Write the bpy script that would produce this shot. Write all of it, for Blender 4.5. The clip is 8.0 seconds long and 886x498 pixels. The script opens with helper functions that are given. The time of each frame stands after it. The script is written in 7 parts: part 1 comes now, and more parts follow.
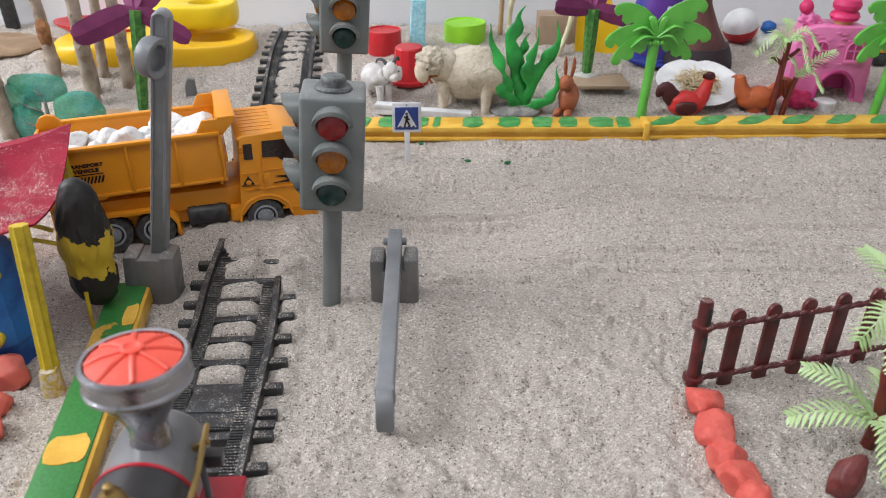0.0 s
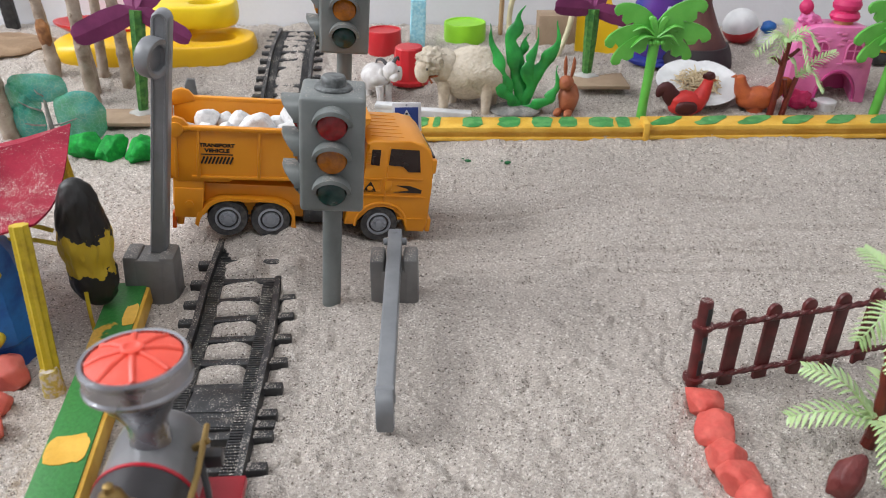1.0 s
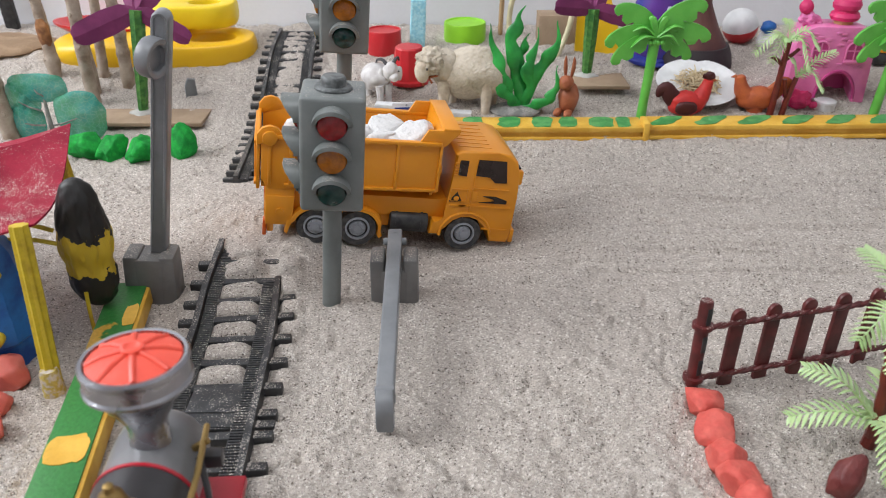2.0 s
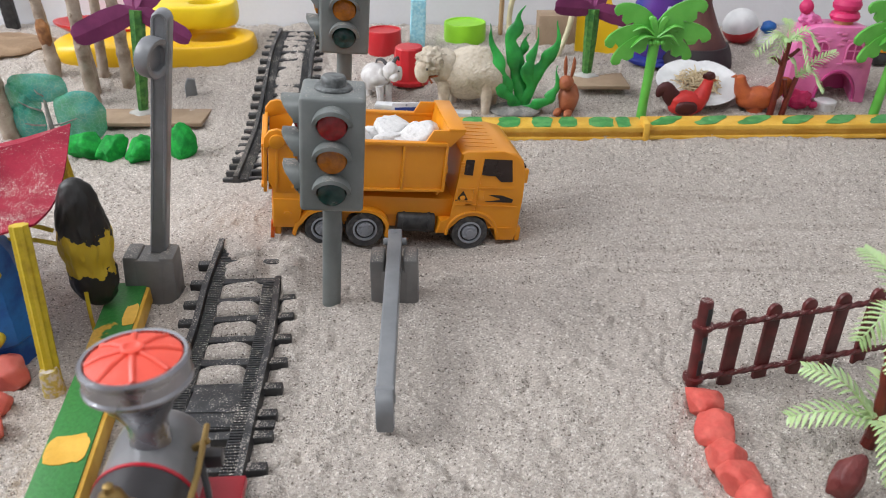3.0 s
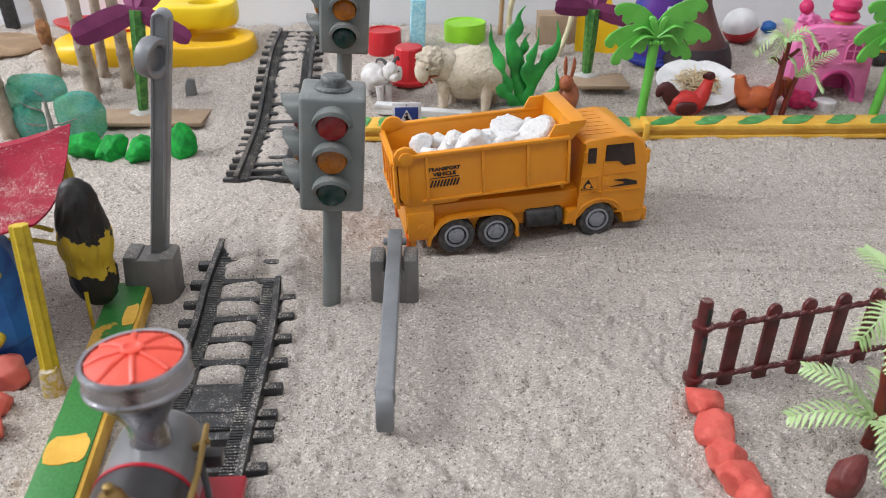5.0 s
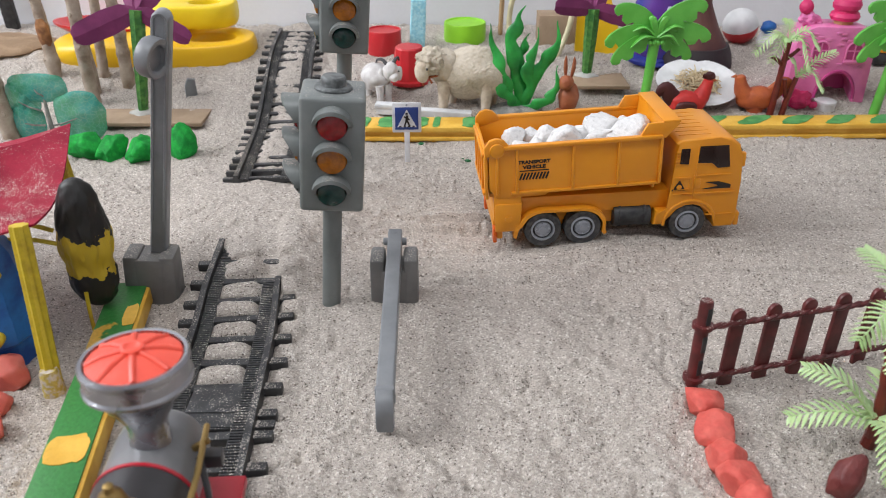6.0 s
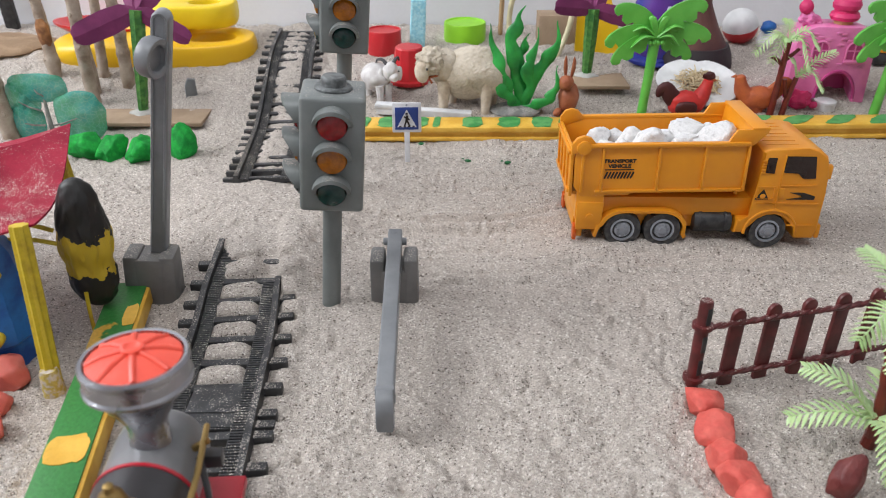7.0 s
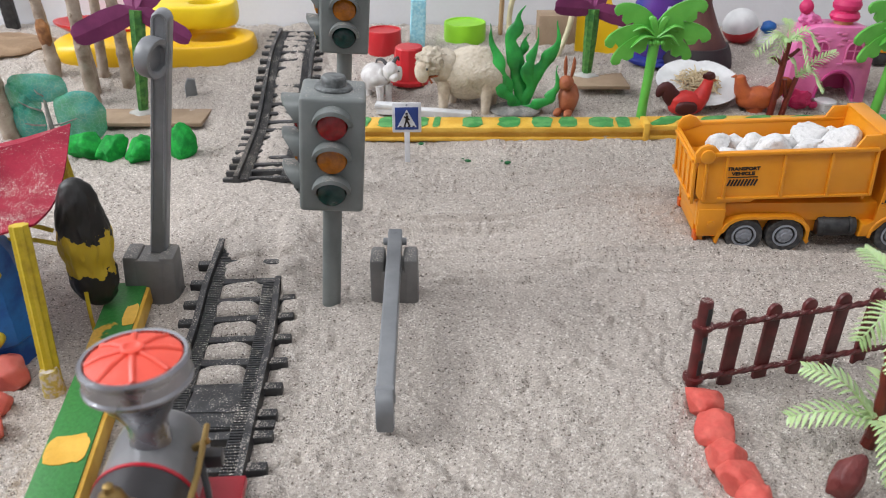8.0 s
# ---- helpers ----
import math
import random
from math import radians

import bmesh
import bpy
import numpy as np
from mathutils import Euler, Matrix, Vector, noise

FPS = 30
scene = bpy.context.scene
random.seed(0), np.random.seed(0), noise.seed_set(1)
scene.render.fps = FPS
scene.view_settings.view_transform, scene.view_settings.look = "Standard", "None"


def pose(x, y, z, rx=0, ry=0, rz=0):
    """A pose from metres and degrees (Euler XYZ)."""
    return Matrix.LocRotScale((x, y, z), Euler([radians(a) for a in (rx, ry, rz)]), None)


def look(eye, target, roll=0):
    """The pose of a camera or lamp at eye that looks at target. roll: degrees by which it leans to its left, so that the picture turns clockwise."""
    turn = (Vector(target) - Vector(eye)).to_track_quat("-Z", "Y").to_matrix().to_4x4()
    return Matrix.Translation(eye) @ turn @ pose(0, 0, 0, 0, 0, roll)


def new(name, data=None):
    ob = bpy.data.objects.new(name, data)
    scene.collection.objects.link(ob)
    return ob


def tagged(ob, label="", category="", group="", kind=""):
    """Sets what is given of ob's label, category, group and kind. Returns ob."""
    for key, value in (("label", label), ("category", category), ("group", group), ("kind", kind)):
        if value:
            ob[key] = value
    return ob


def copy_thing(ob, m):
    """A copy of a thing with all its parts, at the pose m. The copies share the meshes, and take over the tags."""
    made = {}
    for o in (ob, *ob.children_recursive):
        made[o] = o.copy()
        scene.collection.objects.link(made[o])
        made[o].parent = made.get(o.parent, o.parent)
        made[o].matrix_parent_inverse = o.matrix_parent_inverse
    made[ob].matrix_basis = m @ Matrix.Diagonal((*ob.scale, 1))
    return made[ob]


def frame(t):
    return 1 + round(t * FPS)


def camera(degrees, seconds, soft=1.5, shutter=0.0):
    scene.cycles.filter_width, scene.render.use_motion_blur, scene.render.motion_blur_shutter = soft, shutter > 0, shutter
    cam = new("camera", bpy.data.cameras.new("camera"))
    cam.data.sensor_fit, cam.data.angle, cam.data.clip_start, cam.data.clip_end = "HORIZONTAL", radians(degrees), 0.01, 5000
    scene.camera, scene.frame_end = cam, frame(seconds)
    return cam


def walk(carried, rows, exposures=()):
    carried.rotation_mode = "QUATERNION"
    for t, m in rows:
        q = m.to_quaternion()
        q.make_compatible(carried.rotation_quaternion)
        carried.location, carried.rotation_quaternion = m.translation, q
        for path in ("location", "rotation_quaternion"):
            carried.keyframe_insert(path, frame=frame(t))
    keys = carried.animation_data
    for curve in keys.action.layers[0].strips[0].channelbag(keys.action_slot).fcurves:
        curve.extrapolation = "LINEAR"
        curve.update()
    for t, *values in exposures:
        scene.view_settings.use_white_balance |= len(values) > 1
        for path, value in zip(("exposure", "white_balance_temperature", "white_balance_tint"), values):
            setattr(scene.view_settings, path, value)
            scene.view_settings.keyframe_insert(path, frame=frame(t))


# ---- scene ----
# ---------------------------------------------------------------- camera
CAM_HEIGHT, CAM_TILT = 0.229, 29.0
cam = camera(58.5, 8.0, soft=0.5)
CAM_POSE = pose(0, 0, CAM_HEIGHT, 90 - CAM_TILT, 0, 0)
cam.data.dof.use_dof = True
cam.data.dof.focus_distance, cam.data.dof.aperture_fstop = 0.46, 17.0
walk(cam, [(0.0, CAM_POSE), (8.0, CAM_POSE)], exposures=[(0.0, -0.19), (8.0, -0.19)])

# ---------------------------------------------------------------- light
world = bpy.data.worlds.new("room_air")
scene.world = world
world.use_nodes = True
world.node_tree.nodes["Background"].inputs[0].default_value = (0.8, 0.86, 1.0, 1)
world.node_tree.nodes["Background"].inputs[1].default_value = 0.5


def area_lamp(name, m, sx, sy, power, colour):
    data = bpy.data.lights.new(name, "AREA")
    data.shape, data.size, data.size_y, data.energy, data.color = "RECTANGLE", sx, sy, power, colour
    ob = new(name, data)
    ob.matrix_world = m
    return ob


# daylight from the west wall's window, and two unseen ceiling panels as frontal fill
area_lamp("window_daylight", look((-1.46, 0.35, 1.1), (0, 0.42, 0.0)), 0.9, 0.8, 33, (0.93, 0.96, 1.0))
area_lamp("ceiling_fill_lamp", look((-0.3, -0.25, 1.78), (-0.3, -0.2499, 0)), 1.1, 0.5, 13.0, (0.97, 0.985, 1.0))
area_lamp("ceiling_fill_lamp", look((0.75, -0.25, 1.78), (0.75, -0.2499, 0)), 1.1, 0.5, 5.0, (0.97, 0.985, 1.0))


# ---------------------------------------------------------------- materials
def mat(name, col, rough=0.5, metal=0.0, col2=None, scale=60.0, fine=0.08, bump=0.15, bump_scale=600.0,
        spec=0.5, dust=0.0, lo=0.42, hi=0.6, transmission=0.0, coat=0.0, sss=0.0, alpha=1.0):
    """Principled surface: colour patches at one scale, a finer mottling, fine relief, and sand dust on top."""
    m = bpy.data.materials.new(name)
    m.use_nodes = True
    n, l = m.node_tree.nodes, m.node_tree.links
    p = n["Principled BSDF"]
    co = n.new("ShaderNodeTexCoord")
    big = n.new("ShaderNodeTexNoise")
    big.inputs["Scale"].default_value, big.inputs["Detail"].default_value = scale, 4
    l.new(co.outputs["Object"], big.inputs["Vector"])
    ramp = n.new("ShaderNodeValToRGB")
    ramp.color_ramp.elements[0].position, ramp.color_ramp.elements[1].position = lo, hi
    c2 = col2 if col2 else tuple(c * 0.82 for c in col)
    ramp.color_ramp.elements[0].color, ramp.color_ramp.elements[1].color = (*col, 1), (*c2, 1)
    l.new(big.outputs["Fac"], ramp.inputs["Fac"])
    small = n.new("ShaderNodeTexNoise")
    small.inputs["Scale"].default_value, small.inputs["Detail"].default_value = bump_scale, 3
    l.new(co.outputs["Object"], small.inputs["Vector"])
    mul = n.new("ShaderNodeMapRange")
    mul.inputs["To Min"].default_value, mul.inputs["To Max"].default_value = 1 - fine * 2, 1 + fine * 2
    l.new(small.outputs["Fac"], mul.inputs["Value"])
    mix = n.new("ShaderNodeVectorMath")
    mix.operation = "SCALE"
    l.new(ramp.outputs["Color"], mix.inputs[0])
    l.new(mul.outputs["Result"], mix.inputs["Scale"])
    out = mix.outputs[0]
    if dust:
        geo = n.new("ShaderNodeNewGeometry")
        sep = n.new("ShaderNodeSeparateXYZ")
        l.new(geo.outputs["Normal"], sep.inputs[0])
        grains = n.new("ShaderNodeTexNoise")
        grains.inputs["Scale"].default_value, grains.inputs["Detail"].default_value = 1500, 2
        l.new(co.outputs["Object"], grains.inputs["Vector"])
        up = n.new("ShaderNodeMath")
        up.operation = "MULTIPLY"
        l.new(sep.outputs["Z"], up.inputs[0])
        l.new(grains.outputs["Fac"], up.inputs[1])
        step = n.new("ShaderNodeMapRange")
        step.inputs["From Min"].default_value, step.inputs["From Max"].default_value = 0.62 - dust * 0.2, 0.70 - dust * 0.2
        drift = n.new("ShaderNodeMath")
        drift.operation, drift.inputs[1].default_value = "MULTIPLY_ADD", 0.5
        cloud = n.new("ShaderNodeTexNoise")
        cloud.inputs["Scale"].default_value, cloud.inputs["Detail"].default_value = 75, 3
        l.new(co.outputs["Object"], cloud.inputs["Vector"])
        l.new(cloud.outputs["Fac"], drift.inputs[0])
        l.new(up.outputs[0], drift.inputs[2])
        low = n.new("ShaderNodeMath")
        low.operation, low.inputs[1].default_value = "SUBTRACT", 0.25
        l.new(drift.outputs[0], low.inputs[0])
        l.new(low.outputs[0], step.inputs["Value"])
        dm = n.new("ShaderNodeMixRGB")
        dm.inputs[2].default_value = (0.55, 0.5, 0.44, 1)
        l.new(step.outputs["Result"], dm.inputs[0])
        l.new(out, dm.inputs[1])
        out = dm.outputs[0]
    l.new(out, p.inputs["Base Color"])
    rr = n.new("ShaderNodeMapRange")
    rr.inputs["To Min"].default_value, rr.inputs["To Max"].default_value = max(rough - 0.1, 0.02), min(rough + 0.12, 1)
    l.new(big.outputs["Fac"], rr.inputs["Value"])
    l.new(rr.outputs["Result"], p.inputs["Roughness"])
    p.inputs["Metallic"].default_value = metal
    p.inputs["Specular IOR Level"].default_value = spec
    p.inputs["Transmission Weight"].default_value = transmission
    p.inputs["Coat Weight"].default_value = coat
    p.inputs["Alpha"].default_value = alpha
    if sss:
        p.inputs["Subsurface Weight"].default_value = sss
        p.inputs["Subsurface Radius"].default_value = (0.003, 0.002, 0.001)
    if bump:
        b = n.new("ShaderNodeBump")
        b.inputs["Strength"].default_value, b.inputs["Distance"].default_value = bump, 0.0006
        l.new(small.outputs["Fac"], b.inputs["Height"])
        l.new(b.outputs["Normal"], p.inputs["Normal"])
    return m


def sand_material():
    m = bpy.data.materials.new("quartz_sand")
    m.use_nodes = True
    n, l = m.node_tree.nodes, m.node_tree.links
    p = n["Principled BSDF"]
    co = n.new("ShaderNodeTexCoord")
    cell = n.new("ShaderNodeTexVoronoi")
    cell.inputs["Scale"].default_value = 1450
    l.new(co.outputs["Object"], cell.inputs["Vector"])
    sep = n.new("ShaderNodeSeparateColor")
    l.new(cell.outputs["Color"], sep.inputs[0])
    ramp = n.new("ShaderNodeValToRGB")
    r = ramp.color_ramp
    r.elements[0].position, r.elements[0].color = 0.0, (0.12, 0.10, 0.085, 1)
    r.elements[1].position, r.elements[1].color = 1.0, (0.84, 0.79, 0.735, 1)
    for pos, c in ((0.025, (0.18, 0.15, 0.125)), (0.05, (0.43, 0.378, 0.331)), (0.25, (0.49, 0.431, 0.381)), (0.6, (0.575, 0.511, 0.455)), (0.88, (0.67, 0.60, 0.54)), (0.94, (0.82, 0.76, 0.70))):
        e = r.elements.new(pos)
        e.color = (*c, 1)
    l.new(sep.outputs[0], ramp.inputs["Fac"])
    wide = n.new("ShaderNodeTexNoise")
    wide.inputs["Scale"].default_value, wide.inputs["Detail"].default_value = 14, 6
    l.new(co.outputs["Object"], wide.inputs["Vector"])
    mr = n.new("ShaderNodeMapRange")
    mr.inputs["To Min"].default_value, mr.inputs["To Max"].default_value = 0.92, 1.09
    l.new(wide.outputs["Fac"], mr.inputs["Value"])
    mul = n.new("ShaderNodeVectorMath")
    mul.operation = "SCALE"
    l.new(ramp.outputs["Color"], mul.inputs[0])
    l.new(mr.outputs["Result"], mul.inputs["Scale"])
    # sparse larger dark grains
    big = n.new("ShaderNodeTexVoronoi")
    big.inputs["Scale"].default_value = 560
    l.new(co.outputs["Object"], big.inputs["Vector"])
    pick = n.new("ShaderNodeSeparateColor")
    l.new(big.outputs["Color"], pick.inputs[0])
    few = n.new("ShaderNodeMath")
    few.operation, few.inputs[1].default_value = "LESS_THAN", 0.015
    l.new(pick.outputs[1], few.inputs[0])
    core = n.new("ShaderNodeMath")
    core.operation, core.inputs[1].default_value = "LESS_THAN", 0.34
    l.new(big.outputs["Distance"], core.inputs[0])
    both = n.new("ShaderNodeMath")
    both.operation = "MULTIPLY"
    l.new(few.outputs[0], both.inputs[0])
    l.new(core.outputs[0], both.inputs[1])
    dark = n.new("ShaderNodeMixRGB")
    dark.inputs[2].default_value = (0.17, 0.135, 0.11, 1)
    l.new(both.outputs[0], dark.inputs[0])
    l.new(mul.outputs[0], dark.inputs[1])
    l.new(dark.outputs[0], p.inputs["Base Color"])
    p.inputs["Roughness"].default_value = 0.85
    p.inputs["Specular IOR Level"].default_value = 0.25
    clump = n.new("ShaderNodeTexNoise")
    clump.inputs["Scale"].default_value, clump.inputs["Detail"].default_value = 420, 4
    l.new(co.outputs["Object"], clump.inputs["Vector"])
    add = n.new("ShaderNodeMath")
    add.operation, add.inputs[1].default_value = "MULTIPLY_ADD", 1.6
    l.new(cell.outputs["Distance"], add.inputs[2])
    l.new(clump.outputs["Fac"], add.inputs[0])
    b = n.new("ShaderNodeBump")
    b.inputs["Strength"].default_value, b.inputs["Distance"].default_value = 0.95, 0.0010
    l.new(add.outputs[0], b.inputs["Height"])
    l.new(b.outputs["Normal"], p.inputs["Normal"])
    return m


SAND = sand_material()
WALL = mat("white_wall_paint", (0.80, 0.80, 0.82), 0.75, col2=(0.74, 0.74, 0.77), scale=6, fine=0.015, bump=0.2, bump_scale=300)
ROOM_FLOOR = mat("grey_floor_vinyl", (0.35, 0.34, 0.33), 0.5, scale=5)
WOOD_RIM = mat("pine_wood", (0.42, 0.29, 0.17), 0.55, scale=12)
TRUCK_ORANGE = mat("orange_yellow_plastic", (0.78, 0.30, 0.015), 0.32, col2=(0.75, 0.28, 0.012), scale=30, fine=0.01, bump=0.03, sss=0.04)
DARK_GLASS = mat("dark_window_plastic", (0.025, 0.012, 0.01), 0.12, fine=0.02, bump=0)
TYRE = mat("black_tyre_rubber", (0.045, 0.045, 0.048), 0.7, col2=(0.09, 0.085, 0.08), scale=300, dust=0.15)
RIM_GREY = mat("grey_wheel_plastic", (0.36, 0.38, 0.42), 0.4, fine=0.02)
BLACK_PLASTIC = mat("black_plastic", (0.018, 0.018, 0.02), 0.45, col2=(0.04, 0.04, 0.04), scale=200)
DECAL = mat("black_decal_ink", (0.02, 0.012, 0.01), 0.4, bump=0)
RED_LAMP = mat("red_tail_lamp", (0.72, 0.12, 0.012), 0.25, bump=0)
WHITE_STONE = mat("white_painted_stone", (0.70, 0.69, 0.685), 0.8, col2=(0.50, 0.49, 0.485), scale=330, lo=0.52, hi=0.72, fine=0.09, bump=1.0, bump_scale=620, spec=0.25)
SIGNAL_GREY = mat("grey_green_plastic", (0.185, 0.20, 0.195), 0.38, col2=(0.155, 0.17, 0.165), scale=60, fine=0.02, bump=0.05, dust=0.12)
CAP_GREY = mat("scuffed_grey_plastic", (0.15, 0.16, 0.16), 0.5, col2=(0.06, 0.065, 0.065), scale=260, fine=0.05)
BARRIER_GREY = mat("grey_plastic", (0.215, 0.222, 0.232), 0.36, col2=(0.18, 0.187, 0.197), scale=60, fine=0.02, bump=0.05)
BARRIER_BASE = mat("warm_grey_plastic", (0.165, 0.16, 0.155), 0.4, col2=(0.14, 0.135, 0.13), scale=80, fine=0.03, bump=0.08, dust=0.08)
LENS_RED = mat("red_lens", (0.32, 0.005, 0.008), 0.12, col2=(0.24, 0.004, 0.006), scale=500, bump=0.10, bump_scale=1400, coat=0.15, fine=0.12)
LENS_AMBER = mat("amber_lens", (0.45, 0.14, 0.004), 0.12, col2=(0.36, 0.11, 0.004), scale=500, bump=0.10, bump_scale=1400, coat=0.15, fine=0.12)
LENS_GREEN = mat("green_lens", (0.003, 0.042, 0.036), 0.12, col2=(0.002, 0.03, 0.026), scale=500, bump=0.10, bump_scale=1400, coat=0.15, fine=0.12)
TRACK_BLACK = mat("black_track_plastic", (0.022, 0.022, 0.024), 0.42, col2=(0.045, 0.045, 0.046), scale=150, dust=0.13)
CURB_PAINT = mat("green_and_yellow_paint", (0.035, 0.20, 0.04), 0.5, col2=(0.62, 0.36, 0.05), scale=42, lo=0.575, hi=0.60, fine=0.22, bump=0.3)
CURB_YELLOW = mat("yellow_wood_paint", (0.78, 0.47, 0.07), 0.5, col2=(0.68, 0.37, 0.04), scale=70, fine=0.05, bump=0.2)
CURB_GREEN = mat("green_brush_paint", (0.04, 0.25, 0.06), 0.5, col2=(0.11, 0.36, 0.11), scale=120, fine=0.1, bump=0.3)


# ---------------------------------------------------------------- mesh helpers
def part(name, bm, material, parent=None, label="", smooth=True, sharp=35):
    """Links a bmesh as one mesh object under a thing or a part."""
    me = bpy.data.meshes.new(name)
    bmesh.ops.recalc_face_normals(bm, faces=bm.faces[:])
    for f in bm.faces:
        f.smooth = smooth
    if smooth:
        lim = radians(sharp)
        for e in bm.edges:
            if len(e.link_faces) == 2 and e.calc_face_angle(0) > lim:
                e.smooth = False
    bm.to_mesh(me)
    bm.free()
    for m in (material if isinstance(material, (list, tuple)) else [material]):
        me.materials.append(m)
    ob = new(name, me)
    if parent is not None:
        ob.parent = parent
    if label:
        tagged(ob, label)
    return ob


def thing(name, m, label, category, group=""):
    ob = new(name)
    ob.empty_display_size = 0.01
    ob.matrix_world = m
    return tagged(ob, label, category, group)


def B():
    return bmesh.new()


def merge(bm, tmp, m=None):
    if m is not None:
        bmesh.ops.transform(tmp, matrix=m, verts=tmp.verts[:])
    me = bpy.data.meshes.new("tmp")
    tmp.to_mesh(me)
    tmp.free()
    bm.from_mesh(me)
    bpy.data.meshes.remove(me)
    return bm


def box(bm, c, s, bevel=0.0, m=None, taper=1.0, seg=2):
    t = bmesh.new()
    bmesh.ops.create_cube(t, size=1.0)
    for v in t.verts:
        k = taper if v.co.z > 0 else 1.0
        v.co = Vector((v.co.x * s[0] * k, v.co.y * s[1] * k, v.co.z * s[2]))
    if bevel:
        bmesh.ops.bevel(t, geom=t.edges[:], offset=bevel, segments=seg, affect="EDGES", profile=0.5)
    bmesh.ops.translate(t, vec=c, verts=t.verts[:])
    return merge(bm, t, m)


def rod(bm, a, b, r0, r1=None, seg=16, bevel=0.0):
    a, b = Vector(a), Vector(b)
    t = bmesh.new()
    d = b - a
    bmesh.ops.create_cone(t, cap_ends=True, segments=seg, radius1=r0, radius2=r0 if r1 is None else r1, depth=d.length)
    if bevel:
        es = [e for e in t.edges if any(len(f.verts) > 4 for f in e.link_faces)]
        bmesh.ops.bevel(t, geom=es, offset=bevel, segments=2, affect="EDGES", profile=0.5)
    m = Matrix.Translation((a + b) / 2) @ d.to_track_quat("Z", "Y").to_matrix().to_4x4()
    return merge(bm, t, m)


def lathe(bm, prof, m=None, seg=32, sx=1.0, sy=1.0):
    """Turns a profile of (radius, height) about z."""
    t = bmesh.new()
    rings = []
    for r, z in prof:
        rings.append([t.verts.new((r * sx * math.cos(2 * math.pi * i / seg), r * sy * math.sin(2 * math.pi * i / seg), z)) for i in range(seg)])
    for a, b in zip(rings, rings[1:]):
        for i in range(seg):
            t.faces.new((a[i], a[(i + 1) % seg], b[(i + 1) % seg], b[i]))
    for ring in (rings[0], rings[-1]):
        if ring is rings[0] and prof[0][0] < 1e-6 or ring is rings[-1] and prof[-1][0] < 1e-6:
            bmesh.ops.remove_doubles(t, verts=ring, dist=1e-5)
        else:
            t.faces.new(ring)
    return merge(bm, t, m)


def tube(bm, pts, radii, seg=10, flat=1.0, up=None, flute=1.0):
    """A tube through points with a radius at each; flat squeezes it along its second axis."""
    pts = [Vector(p) for p in pts]
    if not isinstance(radii, (list, tuple)):
        radii = [radii] * len(pts)
    t = bmesh.new()
    rings = []
    side = None
    for i, p in enumerate(pts):
        d = (pts[min(i + 1, len(pts) - 1)] - pts[max(i - 1, 0)]).normalized()
        if side is None:
            ref = Vector(up) if up else (Vector((0, 0, 1)) if abs(d.z) < 0.9 else Vector((0, 1, 0)))
            side = d.cross(ref).normalized()
        else:
            side = (side - d * side.dot(d)).normalized()
        other = d.cross(side)
        rings.append([t.verts.new(p + (side * math.cos(2 * math.pi * k / seg) + other * math.sin(2 * math.pi * k / seg) * flat) * radii[i] * (flute if k % 2 else 1.0)) for k in range(seg)])
    for a, b in zip(rings, rings[1:]):
        for i in range(seg):
            t.faces.new((a[i], a[(i + 1) % seg], b[(i + 1) % seg], b[i]))
    t.faces.new(rings[0]), t.faces.new(rings[-1])
    return merge(bm, t)


def curve_pts(ctrl, n):
    """Smooth points through control points (Catmull-Rom)."""
    c = [Vector(p) for p in ctrl]
    out = []
    for k in range(n):
        u = k / (n - 1) * (len(c) - 1)
        i = min(int(u), len(c) - 2)
        f = u - i
        p0, p1, p2, p3 = c[max(i - 1, 0)], c[i], c[i + 1], c[min(i + 2, len(c) - 1)]
        out.append(0.5 * ((2 * p1) + (p2 - p0) * f + (2 * p0 - 5 * p1 + 4 * p2 - p3) * f * f + (3 * p1 - p0 - 3 * p2 + p3) * f ** 3))
    return out


def lump(bm, c, s, seed=0, rough=0.18, sub=3, freq=1.3, m=None, fine=0.04, cuts=0):
    """A kneaded or broken lump: an icosphere pushed about by noise."""
    t = bmesh.new()
    bmesh.ops.create_icosphere(t, subdivisions=sub, radius=1.0)
    off = Vector((seed * 7.13, seed * 3.7, seed * 1.9))
    for v in t.verts:
        d = v.co.normalized()
        k = 1 + rough * noise.noise(d * freq + off) * 1.6 + fine * noise.noise(d * freq * 4 + off)
        v.co = d * k
    # flat faces, as on broken stone or pressed clay
    pick = random.Random(seed * 13 + 1)
    for _ in range(cuts):
        nrm = Vector((pick.gauss(0, 1), pick.gauss(0, 1), pick.gauss(0, 1))).normalized()
        lim = pick.uniform(0.62, 0.82)
        for v in t.verts:
            over = v.co.dot(nrm) - lim
            if over > 0:
                v.co -= nrm * over * 0.88
    for v in t.verts:
        v.co = Vector((v.co.x * s[0], v.co.y * s[1], v.co.z * s[2]))
    if m is not None:
        bmesh.ops.transform(t, matrix=m, verts=t.verts[:])
    bmesh.ops.translate(t, vec=c, verts=t.verts[:])
    return merge(bm, t)


